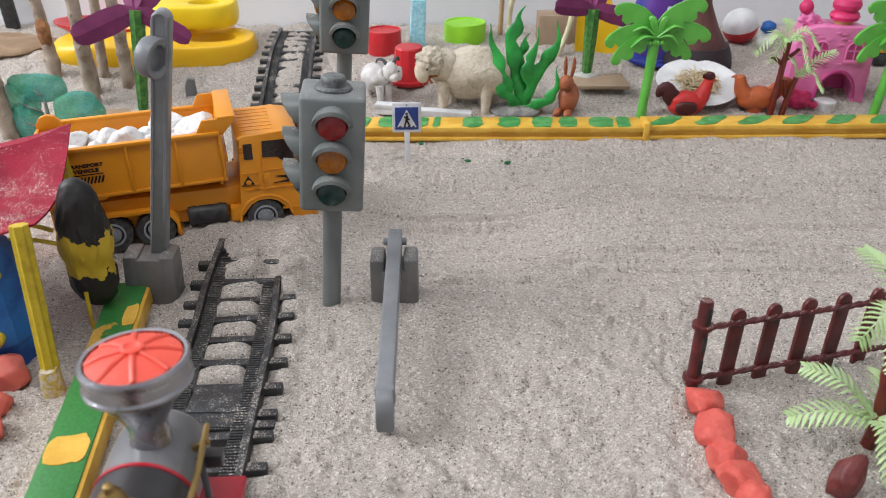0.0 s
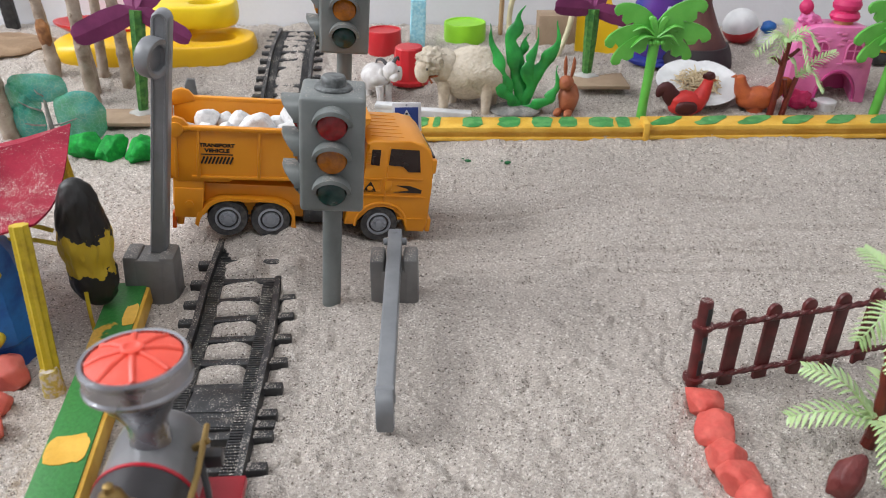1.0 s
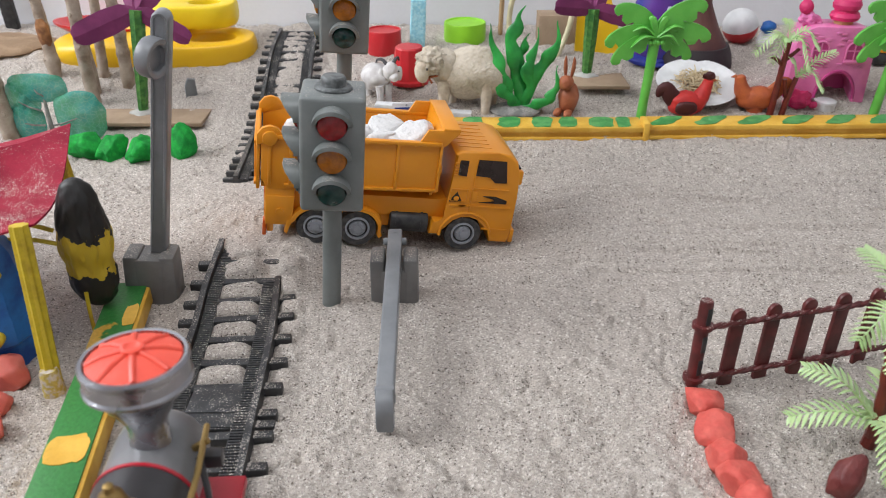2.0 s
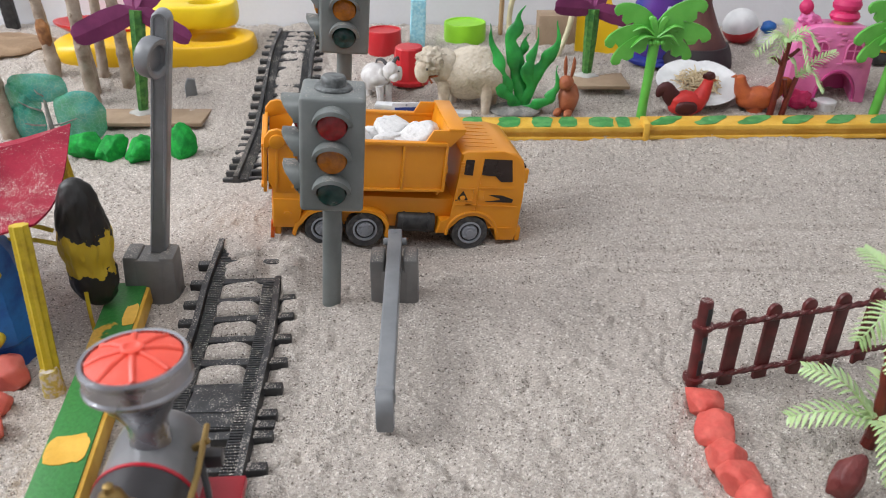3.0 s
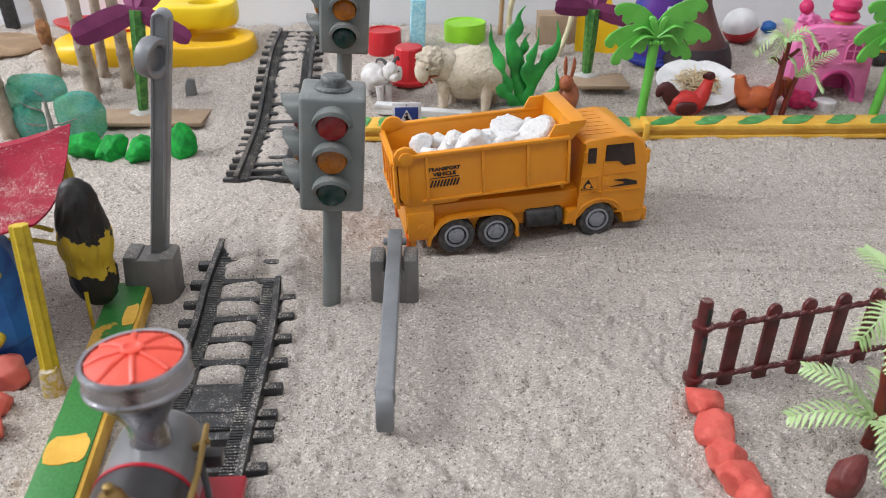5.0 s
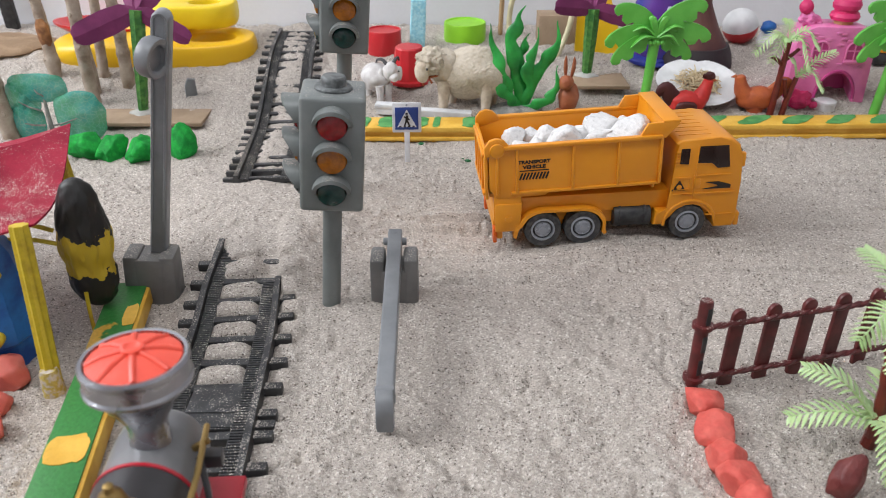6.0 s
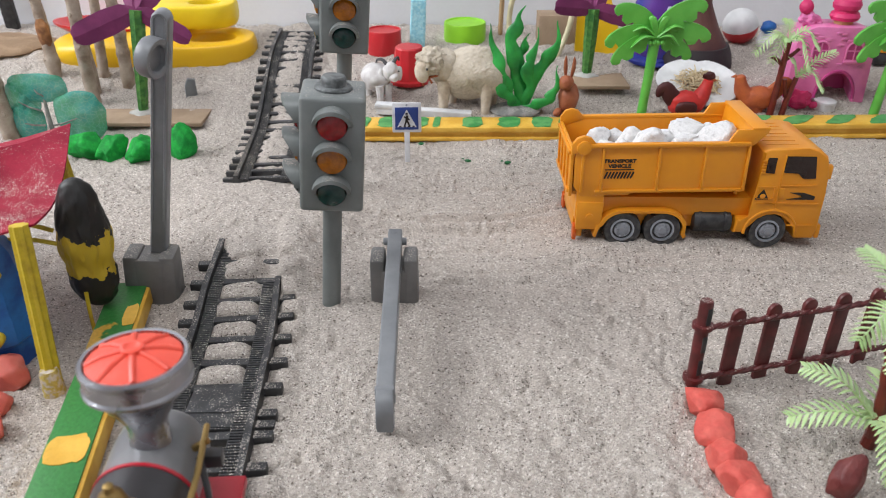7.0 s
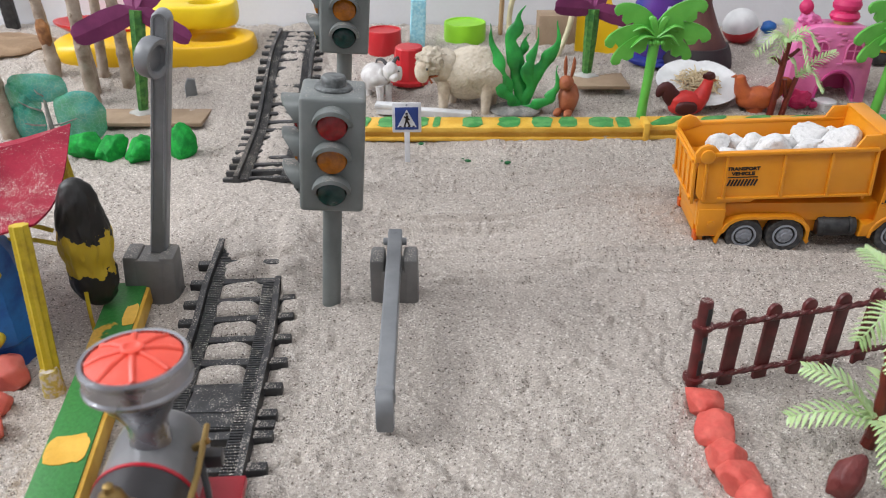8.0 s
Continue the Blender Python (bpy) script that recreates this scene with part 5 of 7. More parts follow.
palm_one = palm_flat(pose(0.1665, 0.637, gz(0.168, 0.637), 0, 0, 0), "bright green moulded plastic palm tree by the kerb")
copy_thing(palm_one, pose(0.3640, 0.641, gz(0.364, 0.641), 0, 2, 8))


def frond(parent, base, tip, sag, leaf, n=13, width=1.0):
    """A soft plastic palm frond: a rib with two combs of narrow leaflets."""
    base, tip = Vector(base), Vector(tip)
    mid = (base + tip) / 2 + Vector((0, 0, sag))
    pts = curve_pts([base, mid, tip], n + 1)
    ln = (tip - base).length
    bm = tube(B(), pts, [0.0007 - 0.0005 * i / n for i in range(n + 1)], 6)
    for i in range(1, n + 1):
        p = pts[i]
        d = (pts[min(i + 1, n)] - pts[i - 1]).normalized()
        side = d.cross(Vector((0.15, -0.35, 1))).normalized()
        u = i / n
        l = leaf * (0.45 + 0.75 * math.sin(math.pi * min(0.16 + u * 0.78, 1))) * width
        for s in (-1, 1):
            q = p + (side * s * 0.80 + d * 0.62).normalized() * l
            q.z -= l * 0.16
            m1 = p.lerp(q, 0.5) + Vector((0, 0, l * 0.08))
            tube(bm, [p, m1, q], [0.0006, 0.0009, 0.0002], 5, 0.35)
    return part("frond", bm, FROND_GREEN, parent)


def near_palm():
    x, y = 0.1740, 0.2450
    t = thing("plastic_palm", pose(x, y, 0), "small plastic palm with pale green fronds and red-brown trunk", "palm tree", "pale green plastic palms")
    part("trunk", tube(B(), curve_pts([(0, 0, -0.003), (0.001, 0.0005, 0.020), (-0.001, 0.001, 0.045), (-0.002, 0.001, 0.066)], 14), [0.0026 + 0.0004 * (k % 2) for k in range(14)], 10), TRUNK_RED, t)
    part("branch", tube(B(), [(0, 0, 0.006), (-0.0015, -0.002, 0.012), (-0.002, -0.0025, 0.0175)], [0.0020, 0.0019, 0.0017], 8), TRUNK_RED, t)
    c1 = (-0.002, -0.0025, 0.0165)
    for tip, sag in (((-0.0345, 0.000, 0.0165), 0.004), ((-0.0280, 0.010, 0.0330), 0.006), ((-0.003, -0.024, 0.0060), 0.008), ((0.020, -0.014, 0.014), 0.006), ((0.012, 0.024, 0.020), 0.008)):
        frond(t, c1, tip, sag, 0.0070)
    c2 = (-0.002, 0.001, 0.0655)
    for tip, sag in (((-0.0180, -0.003, 0.0560), 0.006), ((-0.0130, 0.018, 0.0830), 0.004), ((0.010, 0.022, 0.074), 0.008), ((0.022, -0.006, 0.064), 0.008), ((-0.012, -0.018, 0.054), 0.006)):
        frond(t, c2, tip, sag, 0.0068)


near_palm()


def red_palm():
    x, y = 0.2750, 0.636
    t = thing("plastic_palm", pose(x, y, gz(x, y)), "twin-stemmed plastic palm with red-brown trunks and pale fronds", "palm tree", "pale green plastic palms")
    part("trunk", tube(B(), [(-0.001, 0, -0.003), (0.001, 0, 0.03), (0.003, 0, 0.064)], [0.0030, 0.0026, 0.0022], 10), TRUNK_RED, t)
    part("trunk", tube(B(), [(0.0085, 0, -0.003), (0.011, 0, 0.016), (0.0150, 0, 0.034)], [0.0026, 0.0024, 0.0020], 10), TRUNK_RED, t)
    part("branch", tube(B(), [(0.002, 0, 0.044), (-0.004, -0.001, 0.049), (-0.009, -0.001, 0.052)], [0.0020, 0.0016, 0.0016], 8), TRUNK_RED, t)
    part("branch", tube(B(), [(0.002, 0, 0.048), (0.008, -0.001, 0.054), (0.012, -0.001, 0.058)], [0.0020, 0.0016, 0.0014], 8), TRUNK_RED, t)
    part("branch", tube(B(), [(0.0095, 0, 0.018), (0.0065, -0.001, 0.026), (0.0055, -0.001, 0.033)], [0.0018, 0.0016, 0.0020], 8), TRUNK_RED, t)
    c = (0.003, 0, 0.064)
    for tip, sag in (((-0.024, -0.004, 0.056), 0.010), ((0.026, -0.004, 0.060), 0.011), ((-0.012, -0.010, 0.050), 0.010), ((0.020, -0.010, 0.044), 0.012), ((0.004, 0.012, 0.078), 0.003)):
        frond(t, c, tip, sag, 0.0070, 13)
    c = (0.015, 0, 0.034)
    for tip, sag in (((0.040, -0.003, 0.056), 0.003), ((0.036, -0.006, 0.026), 0.010), ((0.006, -0.004, 0.050), 0.004)):
        frond(t, c, tip, sag, 0.0070, 13)


red_palm()


# ---------------------------------------------------------------- fence, clay stones, rock
def fence():
    x, y = 0.1125, 0.2835
    t = thing("picket_fence", pose(x, y, 0, 0, 0, 14), "maroon plastic toy picket fence with twisted rails", "fence")
    bm = lathe(B(), [(0.0, -0.004), (0.0030, -0.004), (0.0030, 0.0460), (0.0025, 0.0470), (0.0, 0.0470)], seg=16)
    for z in (0.0060, 0.0340):
        lathe(bm, [(0.0036, z - 0.0012), (0.0046, z - 0.0010), (0.0046, z + 0.0010), (0.0036, z + 0.0012)], seg=16)
    part("post", bm, FENCE_BROWN, t, "round corner post")
    # the post has no cut slots; black blocks give their shade
    slots = B()
    for z in (0.013, 0.0255, 0.0400):
        box(slots, (0.0004, -0.0027, z), (0.0022, 0.0012, 0.0082), 0.0002)
    part("slot_shade", slots, BLACK_PLASTIC, t, "black blocks for the shade in the post's slots")
    for k in range(7):
        px = 0.0165 + k * 0.0178
        out = [(-0.0034, -0.003), (0.0034, -0.003), (0.0034, 0.0360)] + [(0.0034 * math.cos(a), 0.0360 + 0.0038 * math.sin(a)) for a in [math.pi * q / 8 for q in range(1, 8)]] + [(-0.0034, 0.0360)]
        part("picket", prism(B(), out, 0.0022, m=pose(px, 0, 0, 0, 1.0, 0), bevel=0.0004), FENCE_BROWN, t)
    for z in (0.0062, 0.0335):
        bm = B()
        n = 150
        for s in (0, math.pi):
            tube(bm, [(0.002 + 0.128 * i / n, -0.0013 + 0.0005 * math.sin(i * 0.50 + s), z + 0.0005 * math.cos(i * 0.50 + s)) for i in range(n + 1)], 0.0011, 8)
        part("rail", bm, FENCE_BROWN, t, "twisted rail")


fence()


def clay_stone(name, x, y, s, seed, material, label, group, z=None, rz=0.0, craggy=0.13):
    t = tagged(part(name, lump(B(), (0, 0, 0), s, seed, craggy, 4, 1.5, fine=craggy * 0.4, cuts=7), material, sharp=70), label, "clay stone", group)
    t.matrix_world = pose(x, y, (gz(x, y) + s[2] * 0.55) if z is None else z, 0, 0, rz)
    return t


for k, (x, y, sx, sy) in enumerate(((0.1125, 0.2680, 0.0082, 0.0100), (0.1130, 0.2505, 0.0086, 0.0090), (0.1130, 0.2360, 0.0082, 0.0086), (0.1145, 0.2235, 0.0080, 0.0082), (0.1165, 0.2115, 0.0082, 0.0084), (0.1195, 0.1990, 0.0082, 0.0086))):
    clay_stone("clay_stone", x, y, (sx * 1.06, sy * 1.05, 0.0078), k + 60, RED_CLAY, "coral-red kneaded clay stone in a row on the sand", "row of red clay stones", rz=(8, -14, 5, 20, -6, 12)[k], craggy=0.15)
for k, (x, y, sx, sy, sz) in enumerate(((-0.2690, 0.5600, 0.0165, 0.0120, 0.0118), (-0.2480, 0.5580, 0.0125, 0.0100, 0.0105), (-0.2265, 0.5560, 0.0150, 0.0110, 0.0102), (-0.1955, 0.5580, 0.0125, 0.0110, 0.0150))):
    clay_stone("clay_stone", x, y, (sx, sy, sz), k + 70, GREEN_CLAY, "bright green clay stone on the sand", "row of green clay stones", rz=k * 50, craggy=0.24)
rk = tagged(part("polished_stone", lump(B(), (0, 0, 0), (0.0070, 0.0050, 0.0140), 81, 0.16, 4, 1.3, fine=0.05, cuts=8), RUSTY_ROCK), "dark red polished stone standing on end", "stone")
rk.matrix_world = pose(0.1525, 0.2190, 0.0080, 0, 14, 20)
# green paint stains on the sand, built as small flat lumps
for k, (x, y, s) in enumerate(((-0.0172, 0.583, 0.0017), (0.0186, 0.5480, 0.0019), (0.0480, 0.5440, 0.0020), (0.0440, 0.5480, 0.0010), (0.0150, 0.553, 0.0008))):
    clay_stone("paint_stain", x, y, (s * 1.3, s, s * 0.6), k + 90, GREEN_SPECK, "tiny dark green paint stain on the sand, shaped as a crumb", "green clay crumbs")


# ---------------------------------------------------------------- branches, paper trees, leaf
def branch(x, y, top, r, seed, label, torn=0.0):
    """A dry twig stuck upright in the sand, with knots."""
    z0 = gz(x, y)
    t = thing("branch", pose(x, y, z0), label, "branch", "upright dry branches")
    rnd = random.Random(seed)
    n = 40
    pts = curve_pts([(0, 0, -0.008), (top[0] * 0.3 + rnd.uniform(-0.002, 0.002), top[1] * 0.3, top[2] * 0.3), (top[0] * 0.65 + rnd.uniform(-0.003, 0.003), top[1] * 0.65, top[2] * 0.65), top], n)
    knots = [rnd.randint(6, n - 5) for _ in range(4)]
    rad = []
    for i in range(n):
        k = 1 + sum(0.13 * math.exp(-((i - q) / 1.3) ** 2) for q in knots)
        rad.append(r * 0.88 * (1.08 - 0.25 * i / n) * k * rnd.uniform(0.96, 1.04))
    part("stem", tube(B(), pts, rad, 14), BARK, t)
    for q in knots[:3]:
        a = rnd.uniform(3.6, 5.8)
        d = Vector((math.cos(a), math.sin(a), 0.25)).normalized()
        part("knot", rod(B(), pts[q] + d * rad[q] * 0.5, pts[q] + d * (rad[q] + r * 0.10), r * 0.42, r * 0.26, 10), BARK, t)
    if torn:
        i = int(n * torn)
        part("torn_bark", lump(B(), pts[i] + Vector((0.0005, -r * 0.55, 0)), (r * 0.95, r * 0.65, 0.0130), 5, 0.25, 3), BARE_WOOD, t, "torn orange wood")


branch(-0.3440, 0.5960, (-0.006, 0.002, 0.135), 0.0068, 1, "grey-brown dry branch standing in the sand")
branch(-0.3490, 0.7000, (-0.010, 0.003, 0.105), 0.0058, 2, "dry branch with torn orange bark standing in the sand", torn=0.42)
branch(-0.2990, 0.6570, (-0.004, 0.003, 0.120), 0.0060, 3, "thick dry branch standing in the sand")
branch(-0.3040, 0.6750, (-0.002, 0.003, 0.100), 0.0046, 4, "grey-brown dry branch standing in the sand")
branch(-0.3060, 0.7000, (0.004, 0.003, 0.100), 0.0050, 5, "grey-brown dry branch standing in the sand")
branch(-0.2800, 0.6880, (-0.004, 0.003, 0.085), 0.0060, 6, "grey-brown dry branch standing in the sand")


def paper_leaf(bm, a, b, width, m=None):
    """A folded paper blade from a to b, creased along the middle."""
    a, b = Vector(a), Vector(b)
    d = (b - a).normalized()
    side = Vector((d.z, 0, -d.x)).normalized()
    prof = ((0.0, 0.30), (0.18, 0.85), (0.45, 1.0), (0.85, 0.92), (0.94, 0.75), (1.0, 0.45))
    t = bmesh.new()
    rows = []
    for u, w in prof:
        c = a.lerp(b, u)
        for dy in (0.0, 0.0008):
            rows.append([t.verts.new(c + side * width * w * s + Vector((0, dy + (0.0012 if s == 0 else 0) * -1, 0))) for s in (-0.5, 0, 0.5)])
    f, k = rows[0::2], rows[1::2]
    for r in (f, k):
        for p, q in zip(r, r[1:]):
            for i in (0, 1):
                t.faces.new((p[i], p[i + 1], q[i + 1], q[i]))
    for i in (0, 2):
        for j in range(len(f) - 1):
            t.faces.new((f[j][i], f[j + 1][i], k[j + 1][i], k[j][i]))
    for j in (0, -1):
        for i in (0, 1):
            t.faces.new((f[j][i], f[j][i + 1], k[j][i + 1], k[j][i]))
    return merge(bm, t)


def paper_tree(m, height, lean, leaves, base, label):
    t = thing("paper_palm", m, label, "paper palm", "paper palms on cardboard feet")
    part("stem", tube(B(), [(0, 0, 0.001), (lean * 0.5, 0, height * 0.5), (lean, 0, height)], [0.0042, 0.0056, 0.0064], 16, flute=0.84), STEM_GREEN, t, "green fluted stem")
    part("glue", lump(B(), (0, 0, 0.001), (0.0100, 0.0085, 0.0030), 8, 0.2, 3), GLUE, t, "hardened glue")
    part("foot", box(B(), base[0], base[1], 0.0003), CARDBOARD, t, "brown cardboard foot")
    for tip, w in leaves:
        part("leaf", paper_leaf(B(), (lean, -0.002, height), (lean + tip[0], tip[1], height + tip[2]), w), PURPLE_PAPER, t, "folded purple paper leaf", smooth=False)


paper_tree(pose(-0.2520, 0.6380, gz(-0.252, 0.638) + 0.002), 0.0860, 0.0100, (((-0.052, -0.006, -0.021), 0.021), ((0.040, -0.004, -0.023), 0.016), ((0.012, 0.026, 0.014), 0.018), ((-0.010, 0.020, 0.020), 0.018)),
           ((0.008, -0.008, -0.0005), (0.094, 0.036, 0.0030)), "purple paper palm on a green stem and cardboard foot")
paper_tree(pose(0.1290, 0.6990, gz(0.129, 0.699) + 0.001), 0.0600, 0.0010, (((-0.034, -0.006, 0.003), 0.015), ((0.038, -0.006, -0.010), 0.016), ((0.012, 0.020, 0.012), 0.016), ((-0.010, 0.020, 0.014), 0.016)),
           ((0.010, -0.012, -0.0005), (0.046, 0.040, 0.0030)), "purple paper palm on a green stem and cardboard foot")


def fabric_leaf():
    x, y = -0.3130, 0.5980
    t = thing("fabric_leaf_spray", pose(x, y, 0, 0, 0, 0), "spray of sheer teal fabric leaves with pale veins", "artificial leaf")
    part("stem", tube(B(), [(0.002, 0, -0.003), (0.001, 0, 0.018), (0.0005, 0.001, 0.036)], [0.0022, 0.0017, 0.0010], 8), PEBBLE, t, "grey stem")
    lobes = [((-0.003, 0, 0.010), (-0.0165, -0.004, 0.013), 0.0140, 0.018), ((-0.003, 0, 0.022), (-0.0185, -0.002, 0.030), 0.0135, 0.017), ((0.001, 0, 0.034), (-0.004, -0.002, 0.0400), 0.0230, 0.0135),
             ((0.004, 0, 0.010), (0.0265, -0.006, 0.018), 0.0205, 0.023)]
    for k, (a, c, w, h) in enumerate(lobes):
        bm = bmesh.new()
        nu, nv = 18, 12
        front, back = [], []
        for j in range(nv + 1):
            for i in range(nu + 1):
                u, v = 2 * i / nu - 1, 2 * j / nv - 1
                k2 = 1 / max((abs(u) ** 2.6 + abs(v) ** 2.6) ** (1 / 2.6), 1e-6) * max(abs(u), abs(v)) if (u or v) else 1
                px, pz = u * k2, v * k2
                rr = 1 + 0.10 * noise.noise(Vector((px * 1.5, pz * 1.5, k * 9.0)))
                yy = 0.006 * (px * px + 0.6 * pz * pz) + 0.002 * noise.noise(Vector((px * 2.5, pz * 2.5, k + 3.0)))
                p = Vector((c[0] + px * w * rr, c[1] + yy, c[2] + pz * h * 0.85 * rr))
                front.append(bm.verts.new(p)), back.append(bm.verts.new(p + Vector((0, 0.0006, 0))))
        for grid in (front, back):
            for j in range(nv):
                for i in range(nu):
                    q = j * (nu + 1) + i
                    bm.faces.new((grid[q], grid[q + 1], grid[q + nu + 2], grid[q + nu + 1]))
        rimv = [i for i in range(nu)] + [nu + (nu + 1) * j for j in range(nv)] + [(nu + 1) * (nv + 1) - 1 - i for i in range(nu)] + [(nu + 1) * (nv - j) for j in range(nv)]
        for q, r in zip(rimv, rimv[1:] + rimv[:1]):
            bm.faces.new((front[q], front[r], back[r], back[q]))
        part("leaf", bm, TEAL_LEAF, t, sharp=70)
        part("vein", tube(B(), [a, (Vector(a) + Vector(c)) / 2 + Vector((0, -0.002, 0)), c], [0.0009, 0.0007, 0.0004], 6), PEBBLE, t)


fabric_leaf()


# ---------------------------------------------------------------- paper hut, peanut bee, blue barrel
def hut():
    t = thing("paper_hut", pose(-0.2400, 0.3400, 0), "paper hut with a crimson curled roof on yellow posts", "toy hut")
    cor = [Vector((0.068, -0.044, 0.0770)), Vector((0.041, 0.062, 0.0830)), Vector((-0.085, 0.050, 0.080)), Vector((-0.070, -0.062, 0.077))]
    apex = Vector((-0.018, 0.0, 0.098))
    for k in range(4):
        a, b = cor[k], cor[(k + 1) % 4]
        bm = bmesh.new()
        n = 10
        rows = []
        for i in range(n + 1):
            u = i / n
            row = []
            for j in range(n + 1):
                v = j / n
                e = a.lerp(b, v)
                e.z -= 0.011 * math.sin(math.pi * v)
                p = apex.lerp(e, u)
                p.z -= 0.010 * math.sin(math.pi * u)
                row.append(p)
            rows.append(row)
        top = [[bm.verts.new(p) for p in r] for r in rows]
        bot = [[bm.verts.new(p - Vector((0, 0, 0.0010))) for p in r] for r in rows]
        for i in range(n):
            for j in range(n):
                bm.faces.new((top[i][j], top[i][j + 1], top[i + 1][j + 1], top[i + 1][j]))
                bm.faces.new((bot[i][j], bot[i + 1][j], bot[i + 1][j + 1], bot[i][j + 1]))
        for j in range(n):
            bm.faces.new((top[n][j], top[n][j + 1], bot[n][j + 1], bot[n][j]))
        bmesh.ops.remove_doubles(bm, verts=bm.verts[:], dist=1e-6)
        part("roof_panel", bm, PINK_PAPER, t, "crimson paper roof panel")
    posts = (((0.0655, -0.0600), (0.0625, -0.0460)), ((0.0370, 0.0600), (0.0330, 0.0560)), ((-0.085, 0.050), (-0.078, 0.045)), ((-0.066, -0.062), (-0.062, -0.054)))
    for (bx, by), (tx, ty) in posts:
        bm = tube(B(), [(bx, by, -0.003), ((bx + tx) / 2, (by + ty) / 2, 0.036), (tx, ty, 0.0775)], [0.0041, 0.0041, 0.0041], 16, flute=0.80)
        part("post", bm, POST_YELLOW, t, "yellow painted straw post")
        part("sand_crust", lathe(B(), [(0.0052, -0.002), (0.0048, 0.004), (0.0044, 0.010), (0.0036, 0.013)], Matrix.Translation((bx, by, 0)), 18), SANDY_POST, t, "sand stuck to the post")


hut()


def peanut_bee():
    t = thing("peanut_bee", pose(-0.1765, 0.3370, 0), "peanut painted yellow and black like a bee, on a wire stake", "toy bee")
    bm = bmesh.new()
    bmesh.ops.create_icosphere(bm, subdivisions=5, radius=1.0)
    for v in bm.verts:
        d = v.co.copy()
        z = d.z
        w = 0.0119 + 0.0010 * -z
        waist = 1 - 0.19 * math.exp(-((z + 0.30) / 0.22) ** 2) - 0.10 * math.exp(-((z - 0.45) / 0.3) ** 2)
        r = math.sqrt(max(1 - abs(z) ** 2.6, 0)) / max(math.sqrt(1 - z * z), 1e-3)
        k = w * waist * r * (1 + 0.12 * noise.noise(d * 2.4) + 0.08 * noise.noise(d * 6) + 0.03 * noise.noise(d * 18))
        v.co = Vector((d.x * k * 1.12 - 0.0026 * z * (1 if z < 0 else 0.2) + 0.002, d.y * k, z * 0.0345))
    body = part("body", bm, PEANUT, t, "yellow and black painted peanut shell")
    body.matrix_basis = pose(0.0010, 0, 0.0455, 0, 3, 0)
    part("stake", tube(B(), [(0.0030, -0.0120, -0.003), (0.0030, -0.0120, 0.014), (0.0028, -0.0105, 0.024)], 0.0010, 8), POST_YELLOW, t, "yellow wire stake")
    for z0, z1 in ((0.0560, 0.0500), (0.0640, 0.0570)):
        part("wire", tube(B(), curve_pts([(-0.0235, -0.020, z0 + 0.002), (-0.015, -0.014, z0 - 0.001), (-0.006, -0.009, z1)], 8), 0.0011, 8), POST_YELLOW, t, "yellow painted wire")


peanut_bee()

bl = thing("blue_barrel", pose(-0.2130, 0.3090, 0), "blue painted clay barrel with yellow dabs", "barrel")
part("barrel", lathe(B(), [(0.0, -0.002), (0.0185, -0.002), (0.0190, 0.012), (0.0205, 0.014), (0.0212, 0.026), (0.0198, 0.030), (0.0205, 0.044), (0.0185, 0.056), (0.0150, 0.062), (0.0, 0.063)], seg=11), BLUE_PAINT, bl, sharp=25)
for k, (a, z) in enumerate(((-70, 0.046), (-40, 0.052), (-55, 0.020))):
    part("dab", lump(B(), (0.0196 * math.cos(radians(a)), 0.0196 * math.sin(radians(a)), z), (0.0040, 0.0030, 0.0042), k, 0.2, 3), YELLOW_PAINT, bl, "yellow paint dab")
for k, (x, y, s) in enumerate(((-0.1990, 0.2860, 0.0110), (-0.1950, 0.2660, 0.0080), (-0.1895, 0.2520, 0.0080))):
    clay_stone("clay_stone", x, y, (s, s * 0.9, s * 0.85), k + 120, PINK_CLAY, "salmon-pink glossy clay lump beside the hut", "pink clay lumps", rz=k * 40)
tg = thing("metal_ring", pose(-0.1905, 0.2430, 0.004, 70, 0, 70), "small steel ring lying against pink clay", "ring")
part("ring", tube(B(), [(0.0065 * math.cos(2 * math.pi * k / 24), 0.0065 * math.sin(2 * math.pi * k / 24), 0) for k in range(25)], 0.0010, 8), CHROME, tg)


